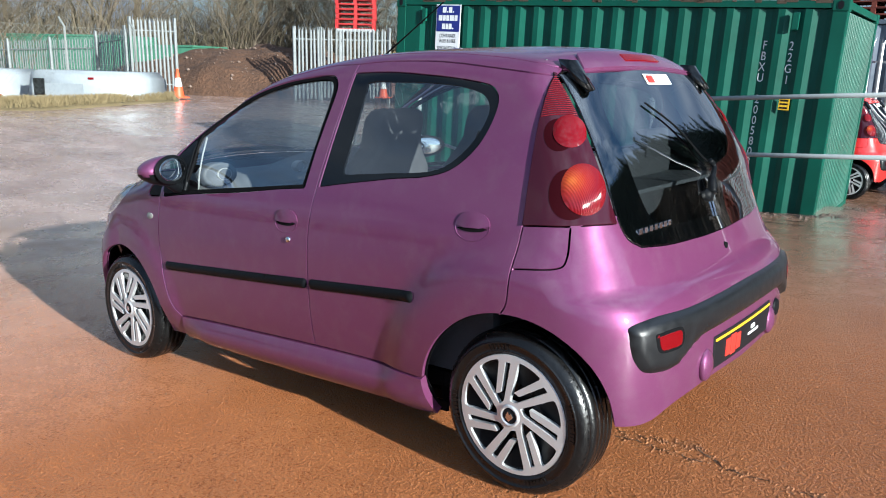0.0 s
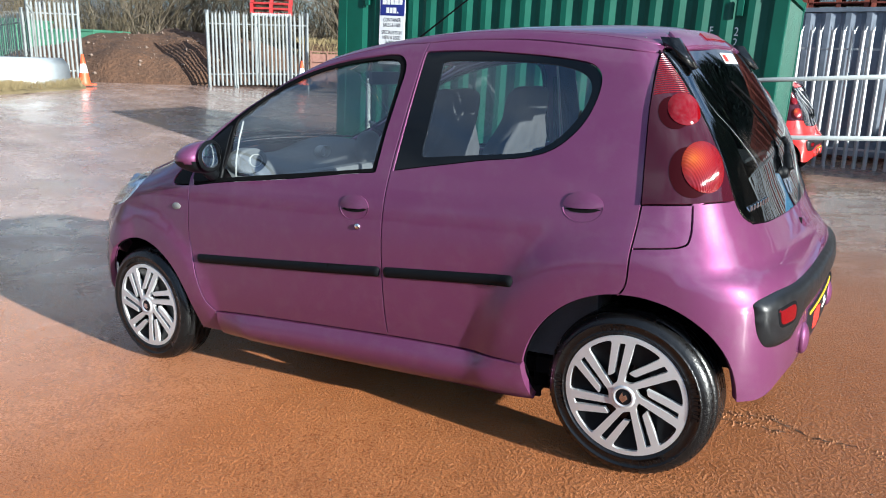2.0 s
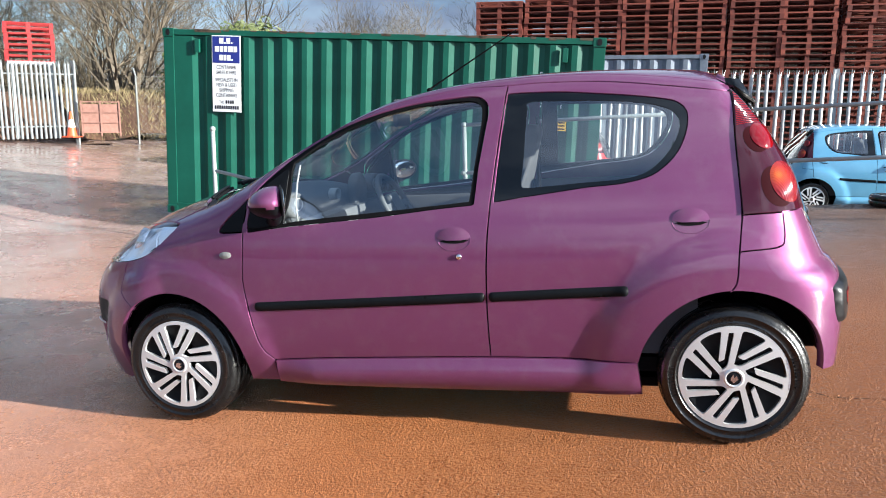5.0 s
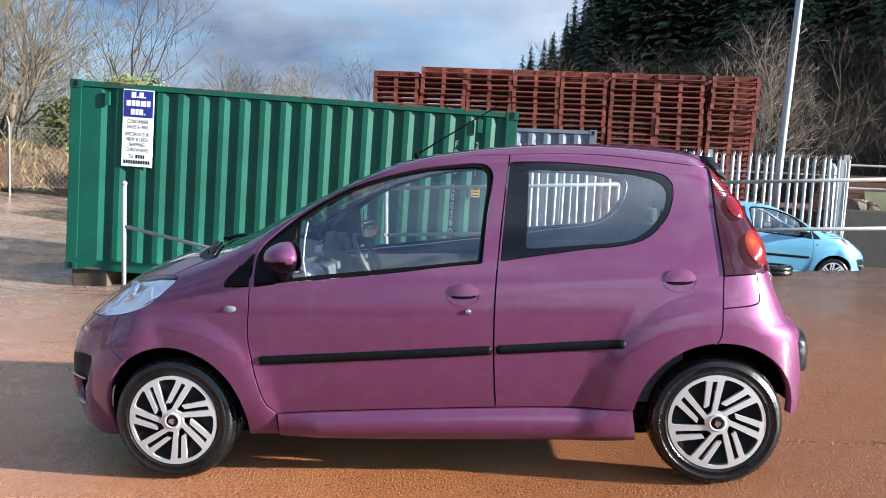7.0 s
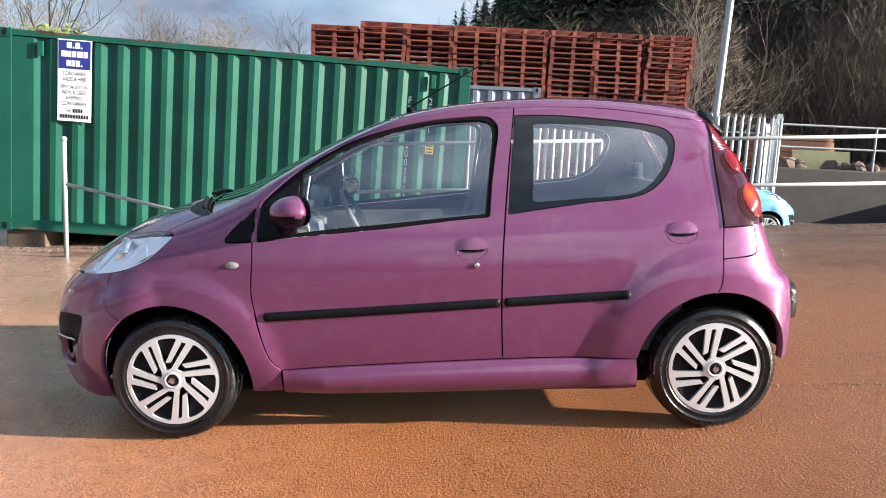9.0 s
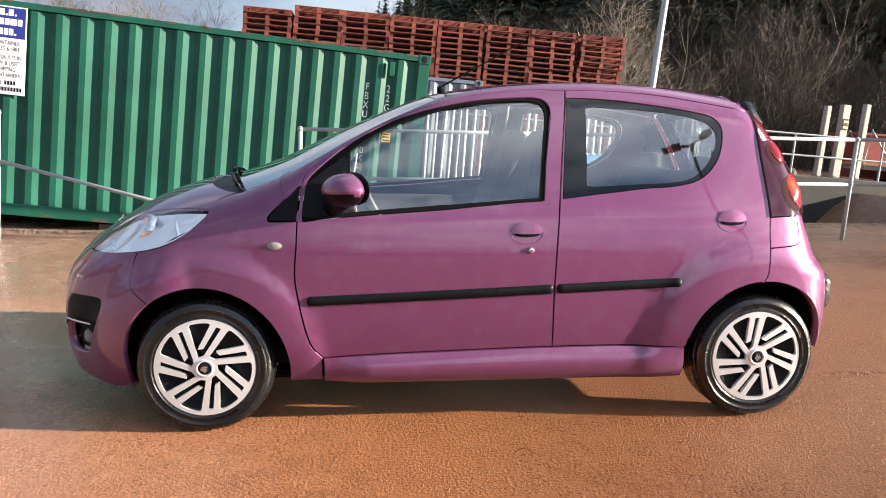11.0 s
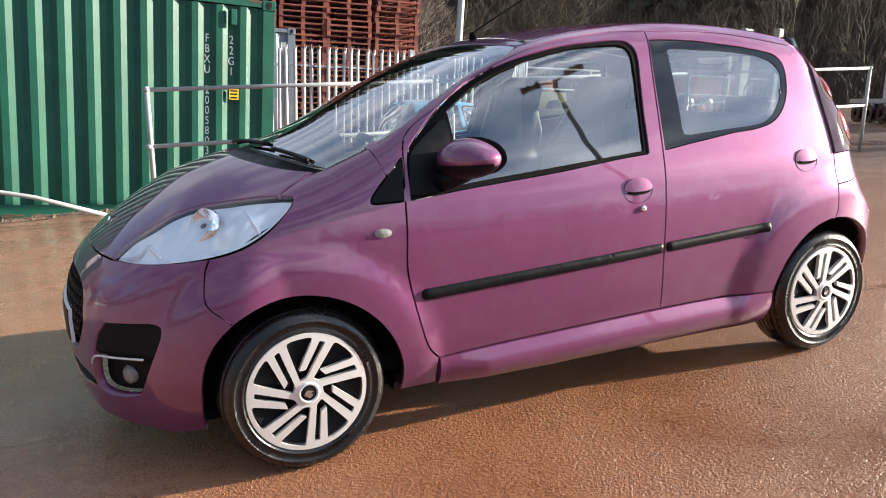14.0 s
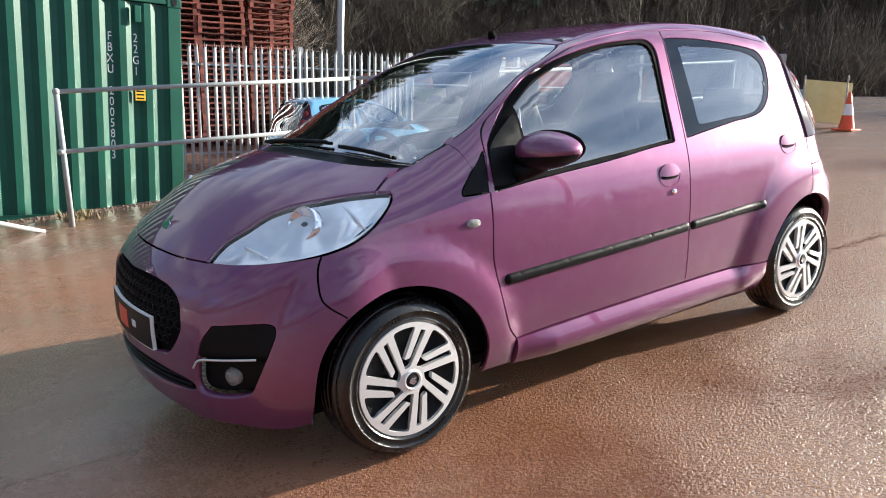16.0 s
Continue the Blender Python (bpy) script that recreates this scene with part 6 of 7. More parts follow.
# tail
glass_hole = loop(hatch_side, hatch_base, mirrored(hatch_base)[::-1], mirrored(hatch_side)[::-1], edge("tail", [(0.54, 1.345), (.3, 1.352), (0, 1.354), (-.3, 1.352), (-.54, 1.345)]))
panel("tailgate_glass", "tail", glass_hole, DARK_GLASS, car, "large dark tailgate window", gap=.002, thick=.004, step=.05, proud=.003).visible_shadow = False
panel("tailgate_glass_border", "tail", glass_hole, FRIT, car, "black band round the tailgate glass", gap=.001, thick=.004, proud=0,
      holes=[on_body([(1.24, -.40, 1.30), (1.30, -.45, 1.2), (1.37, -.47, 1.08), (1.42, -.475, .98), (1.455, -.43, .88), (1.475, -.3, .845), (1.48, 0, .84), (1.475, .3, .845), (1.455, .43, .88), (1.42, .475, .98), (1.37, .47, 1.08), (1.30, .45, 1.2), (1.24, .40, 1.30), (1.25, 0, 1.31), (1.24, -.40, 1.30)], 4)])
rear_lip = arch(1, 5, 92, 20)
skirt = on_body([tuple(rear_lip[0]), (1.548, -.62, .290), (1.583, -.5, .325), (1.606, -.277, .343), (1.612, 0, .338)])
behind = np.vstack([skirt[::-1], rear_lip[1:], door_rear[:17], flap_edge[::-1], tail_base[::-1][len(tail_base) // 2:], hatch_side[-18:], hatch_base])
tailpiece = panel("rear_bumper", "tail", loop(behind, mirrored(behind)[::-1]), PAINT, car, "purple rear bumper and tailgate foot", step=.035, gap=.0025, thick=.03)
strip_up = on_body([(1.505, -.690, .575), (1.505, -.685, .598), (1.537, -.60, .612), (1.575, -.458, .611), (1.60, -.262, .614), (1.605, 0, .617)])
strip_low = on_body([(1.505, -.690, .575), (1.506, -.685, .53), (1.522, -.675, .485), (1.544, -.645, .455), (1.575, -.55, .447), (1.59, -.494, .47), (1.602, -.40, .507), (1.615, -.2, .517), (1.617, 0, .518)])
strip_ring = loop(strip_up, mirrored(strip_up)[::-1], mirrored(strip_low), strip_low[::-1])
strip = panel("bumper_strip", "tail", strip_ring, BUMPER_BLACK, tailpiece, "satin black plastic bumper insert with rounded edges", proud=.0, thick=.02, gap=0, step=.016, bulge=domed("tail", strip_ring, .020, .030))
for s in (1, -1):
    e = on_body([(1.545, -.628 * s, .568), (1.565, -.56 * s, .572), (1.58, -.525 * s, .568), (1.585, -.52 * s, .54), (1.58, -.53 * s, .520), (1.565, -.57 * s, .516), (1.55, -.615 * s, .522), (1.545, -.628 * s, .568)], 4)
    panel("reflector_frame", "tail", e, SEAL, strip, "dark recess", proud=.0205, thick=.004, gap=-.004)
    panel("rear_reflector", "tail", e, BRIGHT_RED, strip, "red rear fog lens", proud=.0225, thick=.006, gap=.006, bulge=None)
bm = lathe([(0, .006), (.030, .006), (.036, 0), (.036, -.02)], 24, "x")
tow = part("towing_eye_cover", bm, PLASTIC, tailpiece, "round black towing cover", True)
tow.location = onto("tail", flat("tail", [(1.6, .39, .43)]))[0] + [.004, 0, 0]
plate = panel("number_plate", "tail", plate_on("tail", -.30, .30, .372, .482), INK, tailpiece, "black dealer's plate with a yellow top edge", proud=.006, gap=0, thick=.014)
panel("plate_edge", "tail", plate_on("tail", -.295, .295, .466, .474), SIGN_YELLOW, plate, "yellow strip", proud=.0085, gap=0, thick=.003)
for u0, u1, z0, z1 in ((-.205, -.165, .392, .45), (-.158, -.112, .386, .455), (-.105, -.062, .392, .448)):
    panel("plate_mark", "tail", plate_on("tail", u0, u1, z0, z1), SIGN_RED, plate, "", proud=.0085, gap=0, thick=.003)
for u0, u1, z0, z1 in ((.03, .15, .412, .420), (.06, .10, .430, .444)):
    panel("plate_mark", "tail", plate_on("tail", u0, u1, z0, z1), SIGN_WHITE, plate, "", proud=.0085, gap=0, thick=.003)
for y in (-.325, .30):
    bump_at = onto("tail", flat("tail", [(1.6, y, .40)]))[0]
    bm = bmesh.new()
    bmesh.ops.create_uvsphere(bm, u_segments=18, v_segments=10, radius=1)
    for v in bm.verts:
        v.co = bump_at + np.array([v.co.x * .022, v.co.y * .045, v.co.z * .055])
    part("plate_lobe", bm, PAINT, tailpiece, "", True)
def across(x, z, n=9, wide=.47):
    """A line over the tail from side to side at one height."""
    y = np.linspace(-wide, wide, n)
    return onto("tail", flat("tail", np.c_[np.full(n, x), y, np.full(n, z) - .06 * y ** 2]))


spoil_low, spoil_top = across(1.24, 1.362, 15), across(1.21, 1.414, 15)
wing = panel("roof_spoiler", "tail", loop(spoil_low, spoil_top[::-1]), PAINT, car, "purple lip above the tailgate glass", proud=.010, thick=.03, gap=.0, step=.02)
for s in (1, -1):
    bm = slab([(1.165, 1.387), (1.220, 1.380), (1.283, 1.286), (1.268, 1.279), (1.185, 1.338)], .042, Matrix.Translation((0, -.465 * s + (.042 if s < 0 else 0), 0)) @ Matrix.Rotation(radians(90), 4, "X"), .006)
    part("spoiler_end", bm, FRIT, wing, "glossy black spoiler end", True)
b_low, b_top = across(1.235, 1.380, 9, .15), across(1.225, 1.401, 9, .15)
panel("high_brake_light", "tail", loop(b_low, b_top[::-1]), BRIGHT_RED, wing, "slim red high-level brake light", proud=.0145, thick=.012, gap=.0, step=.02)
blade = on_body([(1.308, -.191, 1.231), (1.364, -.078, 1.156), (1.425, .009, 1.053), (1.441, .052, 1.02)], 5)
arm = on_body([(1.476, -.001, .914), (1.462, .02, .96), (1.451, .07, .995), (1.441, .052, 1.02)], 5)
wiper = part("rear_wiper", tube([tuple(p) for p in arm + outward(arm) * .022], [.016] * 6 + [.010] * (len(arm) - 6), 8), PLASTIC, car, "black rear wiper", True)
part("wiper_blade", tube([tuple(p) for p in blade + outward(blade) * .012], .0035, 6), SEAL, wiper)
part("wiper_pivot", lathe([(0, .02), (.02, .018), (.026, 0)], 16, "x"), PLASTIC, wiper, "", True).location = onto("tail", flat("tail", [(1.476, -.001, .91)]))[0]
for k in range(7):
    at = on_body([(1.46, -.520 + k * .029, .852)] * 3)[0] + [.006, 0, 0]
    part("badge_bar", box(at[0] - .002, at[0] + .002, at[1] - .009, at[1] + .009, at[2] - .009, at[2] + .009, None, .002), CHROME, car)
at = onto("tail", flat("tail", [(1.48, .03, .87)]))[0]
part("tailgate_badge", slab([(-.02, -.035), (.02, -.04), (.028, .0), (.005, .01), (.014, .04), (-.016, .03)], .006, Matrix.Translation(at + [.006, 0, 0]) @ Matrix.Rotation(radians(72), 4, "Y") @ Matrix.Rotation(radians(90), 4, "Z")), CHROME, car, "chrome maker's badge as a plain shape")
at = onto("tail", flat("tail", [(1.55, .015, .732)]))[0]
lockset = part("tailgate_lock", lathe([(0, .005), (.012, .004), (.014, -.01)], 16, "x"), SEAL, car, "small black tailgate lock", True)
lockset.location = at
for name, y0, y1, z0, z1, mat in (("window_sticker", -.07, .15, 1.300, 1.338, SIGN_WHITE), ("sticker_mark", -.055, .0, 1.306, 1.332, SIGN_RED)):
    p = onto("tail", flat("tail", [(1.28, y0, z0), (1.28, y1, z0), (1.26, y1, z1), (1.26, y0, z1)]))
    p = p + outward(p) * (.0045 if mat is SIGN_WHITE else .006)
    finish(name, p, [(0, 1, 2, 3)], mat, car, "small white and red sticker" if mat is SIGN_WHITE else "")

# wipers on the windscreen
for pts in ([(-1.12, -.30), (-1.085, -.45), (-1.06, -.56)], [(-1.16, .30), (-1.15, .05), (-1.12, -.20)]):
    p = onto("top", spline(pts, 6)) + np.array([0, 0, .022])
    w = part("windscreen_wiper", tube([tuple(q) for q in p], .008, 8), PLASTIC, car, "black windscreen wiper", True)
    part("wiper_blade", tube([tuple(q + [.02, 0, -.006]) for q in p], .007, 6), SEAL, w)
base_at = onto("top", [(-.14, 0)])[0]
aerial = part("roof_aerial", tube([tuple(base_at), tuple(base_at + [-.01, 0, .03])], [.022, .012], 12), SEAL, car, "black roof aerial", True)
part("aerial_rod", tube([tuple(base_at + [-.008, 0, .025]), tuple(base_at + [.43, 0, .27])], [.0045, .0028], 8), SEAL, aerial)

# inner shell and floor pan: shade of gaps and arches put into the colour
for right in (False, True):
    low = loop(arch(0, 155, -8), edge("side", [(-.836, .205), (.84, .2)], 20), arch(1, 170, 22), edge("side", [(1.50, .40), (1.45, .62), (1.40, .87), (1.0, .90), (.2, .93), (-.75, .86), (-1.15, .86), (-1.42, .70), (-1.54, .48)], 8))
    panel("inner_body", "side", low, INNER, car, "inner body sheet with the shade of the gaps in its dark colour", proud=-.022, thick=.002, gap=-.0, right=right, step=.06)
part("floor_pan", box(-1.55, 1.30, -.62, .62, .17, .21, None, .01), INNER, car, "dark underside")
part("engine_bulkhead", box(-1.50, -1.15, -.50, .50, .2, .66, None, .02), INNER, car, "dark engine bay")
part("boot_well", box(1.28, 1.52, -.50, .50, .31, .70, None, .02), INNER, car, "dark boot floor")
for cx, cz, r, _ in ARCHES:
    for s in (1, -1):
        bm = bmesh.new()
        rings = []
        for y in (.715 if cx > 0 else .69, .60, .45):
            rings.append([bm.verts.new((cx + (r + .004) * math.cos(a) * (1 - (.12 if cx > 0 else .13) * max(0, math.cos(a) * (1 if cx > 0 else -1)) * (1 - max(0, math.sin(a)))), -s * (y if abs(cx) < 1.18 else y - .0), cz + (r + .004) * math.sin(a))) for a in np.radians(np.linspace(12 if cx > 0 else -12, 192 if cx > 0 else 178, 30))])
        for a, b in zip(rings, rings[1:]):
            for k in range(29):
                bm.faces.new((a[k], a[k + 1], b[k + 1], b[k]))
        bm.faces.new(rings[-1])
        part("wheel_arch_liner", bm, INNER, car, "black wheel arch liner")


# wheels
def filleted(points, radii, n=5):
    """A closed outline with rounded corners."""
    out, count = [], len(points)
    for i, r in enumerate(radii):
        p, a, b = (np.array(points[j % count], float) for j in (i, i - 1, i + 1))
        if r == 0:
            out.append(p)
            continue
        p0, p1 = (p + (q - p) * min(.45, r / max(np.linalg.norm(q - p), 1e-6)) for q in (a, b))
        out += [(1 - t) ** 2 * p0 + 2 * t * (1 - t) * p + t * t * p1 for t in np.linspace(0, 1, n)]
    return np.array(out)


def trim_plate():
    """The face of the wheel trim: a dished disc pierced by seven hooked windows that leave seven pairs of bars."""
    from mathutils.geometry import delaunay_2d_cdt
    turn = lambda p, a: np.asarray(p) @ np.array([[math.cos(a), math.sin(a)], [-math.sin(a), math.cos(a)]])
    long_mid, long_half = lambda r: .014 - .25 * (r - .03), lambda r: .0098 + .0045 * (r - .03) / .15
    short_mid, short_half = lambda r: .0425 - .160 * (r - .06), lambda r: .0092 + .0035 * (r - .06) / .12
    step = 2 * math.pi / 7
    rim = lambda a: (.1845 * math.cos(a), .1845 * math.sin(a))
    a_short = math.atan2(short_mid(.18) + short_half(.18), .18)
    a_next = math.atan2(long_mid(.18) - long_half(.18), .18) + step
    window = [(.174, long_mid(.174) + long_half(.174)), (.047, long_mid(.047) + long_half(.047)),
              tuple(turn((.050, long_mid(.050) - long_half(.050)), step)), rim(a_next)]
    window += [rim(a_next + (a_short - a_next) * t) for t in (.25, .5, .75)]
    window += [rim(a_short), (.064, short_mid(.064) + short_half(.064)), (.073, short_mid(.073) - short_half(.073)), (.174, short_mid(.174) - short_half(.174))]
    window = filleted(window, (.004, .008, .005, .015, 0, 0, 0, .015, .004, .004, .004))
    rings = [np.array([(.1985 * math.cos(a), .1985 * math.sin(a)) for a in np.linspace(0, 2 * np.pi, 84, endpoint=False)])]
    rings += [turn(window, step * k) for k in range(7)]
    fill = np.array([(r * math.cos(a), r * math.sin(a)) for r, n in ((.02, 8), (.041, 20)) for a in np.linspace(0, 2 * np.pi, n, endpoint=False)])
    edges, base = [], 0
    for r in rings:
        edges += [(base + i, base + (i + 1) % len(r)) for i in range(len(r))]
        base += len(r)
    v2, _, tris, *_ = delaunay_2d_cdt([Vector(p) for p in np.vstack(rings + [fill])], edges, [], 0, 1e-7)
    v2 = np.array([tuple(v) for v in v2])
    tris = np.array([t for t in tris if len(t) == 3])
    mid = v2[tris].mean(1)
    ok = inside(mid, rings[0])
    for r in rings[1:]:
        ok &= ~inside(mid, r)
    tris = tris[ok]
    depth = -.015 + .0065 * (np.hypot(v2[:, 0], v2[:, 1]) / .2) ** 2
    bm = bmesh.new()
    front = [bm.verts.new((x, y, z)) for (x, z), y in zip(v2, depth)]
    for t in tris:
        bm.faces.new([front[i] for i in t])
    bmesh.ops.recalc_face_normals(bm, faces=bm.faces)
    if sum(f.normal.y for f in bm.faces) > 0:
        bmesh.ops.reverse_faces(bm, faces=bm.faces)
    for e in [e for e in bm.edges if e.is_boundary]:
        a, b = e.verts
        slope = [bm.verts.new((v.co.x * .998, v.co.y + .016, v.co.z * .998)) for v in (b, a)]
        bm.faces.new((a, b, *slope))
    return bm


def make_wheel():
    wheel = part("wheel", lathe([(.10, .02), (.178, .0), (.182, .03), (.182, .15), (.10, .15)], 40), PLASTIC, None, "black steel wheel")
    tyre = [(.178, .004), (.190, .0), (.202, -.006), (.209, -.0085), (.210, -.011), (.2125, -.011), (.2135, -.0095), (.225, -.012), (.236, -.0122), (.237, -.0145), (.240, -.0145), (.241, -.011), (.245, -.010), (.258, -.002), (.2655, .008), (.269, .016), (.2705, .02), (.267, .0205), (.267, .0235), (.2708, .024)]
    for k in range(4):
        y = .045 + k * .026
        tyre += [(.2765, y - .004), (.2765, y + .014), (.270, y + .0145), (.270, y + .0205), (.2765, y + .021)]
    tyre += [(.268, .150), (.25, .158), (.2, .155), (.178, .15)]
    part("tyre", lathe(tyre, 72), TYRE, wheel, "black tyre with wet shine", True)
    bm = bmesh.new()
    for k in range(72):
        a = 2 * math.pi * k / 72
        m = Matrix.Rotation(a, 4, "Y") @ Matrix.Translation((.2675, .0205, 0)) @ Matrix.Rotation(.3, 4, "Y")
        add_box(bm, -.006, -.0004, -.011, .022, -.0072, .0072, m)
    part("tread", bm, TYRE, wheel)
    bm = bmesh.new()  # worn raised marks on the sidewall
    for start, count in ((20, 9), (95, 7), (200, 9), (290, 6)):
        for k in range(count):
            m = Matrix.Rotation(radians(start + k * 3.6), 4, "Y") @ Matrix.Translation((.224, -.0128, 0))
            add_box(bm, -.007, .007, -.0012, .0012, -.0042, .0042 if k % 3 else .001, m)
    tagged(part("sidewall_mark", bm, TYRE, wheel), "raised marks on the tyre wall", kind="stuff")
    part("wheel_dish", lathe([(0, .024), (.06, .028), (.15, .030), (.185, .018), (.194, -.002)], 48), DISH, wheel, "black wheel trim dish", True)
    part("trim_rim", lathe([(.192, -.0075), (.197, -.0085), (.2005, -.004), (.2015, .006)], 72), SILVER, wheel, "silver trim ring", True)
    part("wheel_trim", trim_plate(), SILVER, wheel, "silver plastic wheel trim with seven split spokes")
    part("hub_ring", lathe([(.025, -.014), (.029, -.021), (.034, -.020), (.040, -.012)], 36), SILVER, wheel, "", True)
    part("hub_cap", lathe([(0, -.019), (.020, -.0185), (.027, -.0155)], 32), INK, wheel, "black hub cap with a silver mark", True)
    bm = slab([(-.012, -.013), (.010, -.012), (.014, .002), (.004, .003), (.009, .014), (-.004, .010), (-.013, .004)], .002, Matrix.Translation((0, -.0195, 0)) @ Matrix.Rotation(radians(90), 4, "X"))
    part("cap_mark", bm, CHROME, wheel)
    return wheel


first = make_wheel()
first.parent = car
first.matrix_basis = pose(-1.17, -.788, .2765, 0, 33, 0)
for x, y, turn in ((1.17, -.790, -40.4), (-1.17, .788, 10), (1.17, .790, 50)):
    w = copy_thing(first, Matrix.Identity(4))
    w.parent = car
    w.matrix_basis = pose(x, y, .2765, 0, turn, 0 if y < 0 else 180)
part("axle", tube([(1.17, -.66, .27), (1.17, .66, .27)], .045, 12), INNER, car)
part("axle", tube([(-1.17, -.66, .27), (-1.17, .66, .27)], .04, 12), INNER, car)

# cabin
part("cabin_floor", box(-.95, 1.25, -.70, .70, .26, .32, None, .01), INNER, car, "dark carpet")
bm = bmesh.new()
bmesh.ops.create_grid(bm, x_segments=8, y_segments=20, size=1)
for v in bm.verts:
    x, y = v.co.x, v.co.y
    v.co = (-.83 + x * .22 - .10 * (1 - y * y), y * .64, .905 + .035 * (1 - x * x) + .055 * math.exp(-((y - .52) / .25) ** 2) - .02 * x - .16 * max(0, x - .6) / .4)
part("dashboard", bm, TRIM, car, "dark grey dashboard", True)
part("dash_front", box(-.74, -.64, -.66, .66, .55, .865, None, .03), TRIM, car, "grey dashboard face")
bm = lathe([(.095, -.02), (.10, .02), (.085, .03), (0, .026)], 24, "x")
bm.transform(Matrix.Translation((-.70, .36, .93)))
part("instrument_pod", bm, TRIM, car, "round instrument pod", True)
for y in (-.555, -.08, .555):
    for n, k, dy, mat, lab in (("vent_pod", 1.0, 0, TRIM, "oval pod at the end of the dashboard"), ("air_vent", .42, .025, GREY_STEEL, "pale ring of an air vent")):
        if abs(y) < .3 and n == "vent_pod":
            continue
        bm = lathe([(.80, -.01), (.92, .010), (1, .006), (1.02, -.03)] if n == "air_vent" else [(0, .0), (.72, .004), (.9, .012), (1, .0), (1.0, -.05)], 28, "x")
        bm.transform(Matrix.Translation((-.655, y + (dy if y < 0 else -dy), .952)) @ Matrix.Diagonal((1, .098 * k, .058 * k * (1.2 if n == "air_vent" else 1), 1)))
        part(n, bm, mat, car, lab, True)
ring = [(.185 * math.cos(a), .185 * math.sin(a), 0) for a in np.linspace(0, 2 * np.pi, 37)]
steer = Matrix.Translation((-.47, .36, .84)) @ Matrix.Rotation(radians(62), 4, "Y")
bm = tube(ring, .015, 10, False)
bm.transform(steer)
part("steering_wheel", bm, TRIM, car, "grey steering wheel", True)
bm = box(-.075, .075, -.07, .07, -.03, .015, None, .02)
add_box(bm, -.02, .02, -.18, .18, -.012, .004, None, .003)
add_box(bm, 0, .18, -.02, .02, -.012, .004, None, .003)
bm.transform(steer)
part("steering_hub", bm, TRIM, car, "steering wheel hub and spokes")


def seat(x, y, wide, material, head=True):
    holder = new("seat")
    holder.parent = car
    tagged(holder, "dark grey cloth front seat with built-in headrest" if head else "dark grey cloth rear bench")
    outline = [(-.26, .40), (.24, .36), (.27, .46), (.36, .80), (.40, 1.02), (.37, 1.05), (.29, 1.02), (.20, .72), (.13, .54), (-.24, .55), (-.28, .50)]
    if head:
        outline = [(-.26, .40), (.24, .36), (.27, .46), (.36, .80), (.43, 1.05), (.47, 1.20), (.44, 1.24), (.38, 1.22), (.33, 1.06), (.20, .72), (.13, .54), (-.24, .55), (-.28, .50)]
    bm = bmesh.new()
    rows = []
    pts = spline(outline, 4, True)
    prof = ((-1, .86), (-.92, .97), (-.6, 1), (0, .985), (.6, 1), (.92, .97), (1, .86))
    c = pts.mean(0)
    for t, k in prof:
        row = []
        for px, pz in pts:
            narrow = 1 - .45 * max(0, min(1, (pz - .98) / .12)) if head else 1
            row.append(bm.verts.new((x + c[0] + (px - c[0]) * (1 - (1 - k) * .6), y + t * wide / 2 * narrow, c[1] + (pz - c[1]) * (1 - (1 - k) * .35))))
        rows.append(row)
    n = len(pts)
    for a, b in zip(rows, rows[1:]):
        for k in range(n):
            bm.faces.new((a[k], a[(k + 1) % n], b[(k + 1) % n], b[k]))
    bm.faces.new(rows[0][::-1])
    bm.faces.new(rows[-1])
    bmesh.ops.recalc_face_normals(bm, faces=bm.faces)
    part("seat_cushion", bm, material, holder, "", True)


seat(-.12, -.34, .46, CLOTH)
seat(-.12, .34, .46, CLOTH)
seat(.72, 0, 1.12, CLOTH, False)
for y in (-.36, .36):
    bm = box(-.03, .03, -.11, .11, -.06, .06, None, .025)
    bm.transform(Matrix.Translation((1.10, y, 1.07)))
    part("rear_headrest", bm, CLOTH, car, "low rear headrest")
part("parcel_shelf", box(1.12, 1.33, -.52, .52, .93, .945, None, .004), TRIM, car, "dark parcel shelf")
for s in (1, -1):
    part("door_card", box(-.70, .22, -.02, .02, .32, .855, Matrix.Translation((0, -s * .72, 0)), .01), CLOTH, car, "grey inner door card")
    part("door_card", box(.28, 1.05, -.02, .02, .34, .925, Matrix.Translation((0, -s * .70, 0)), .01), CLOTH, car, "grey inner door card")
    part("seat_belt", tube([(.30, -s * .62, 1.28), (.29, -s * .66, .95), (.27, -s * .69, .5)], [.012, .016, .016], 6), SEAL, car, "hanging seat belt")
part("headlining", box(-.18, 1.12, -.50, .50, 1.375, 1.388, None, .004), TRIM, car, "grey headlining")
bm = box(-.012, .012, -.11, .11, -.03, .03, Matrix.Translation((-.30, 0, 1.30)), .01)
part("rear_view_mirror", bm, TRIM, car, "rear-view mirror")

# ---- other parked cars: the same small body in other paint ----
def other_car(paint, m, label):
    c = copy_thing(car, m)
    tagged(c, label, "car", "parked cars")
    for o in c.children_recursive:
        if o.type == "MESH" and o.data.materials and o.data.materials[0] == PAINT:
            o.material_slots[0].link = "OBJECT"
            o.material_slots[0].material = paint
    return c


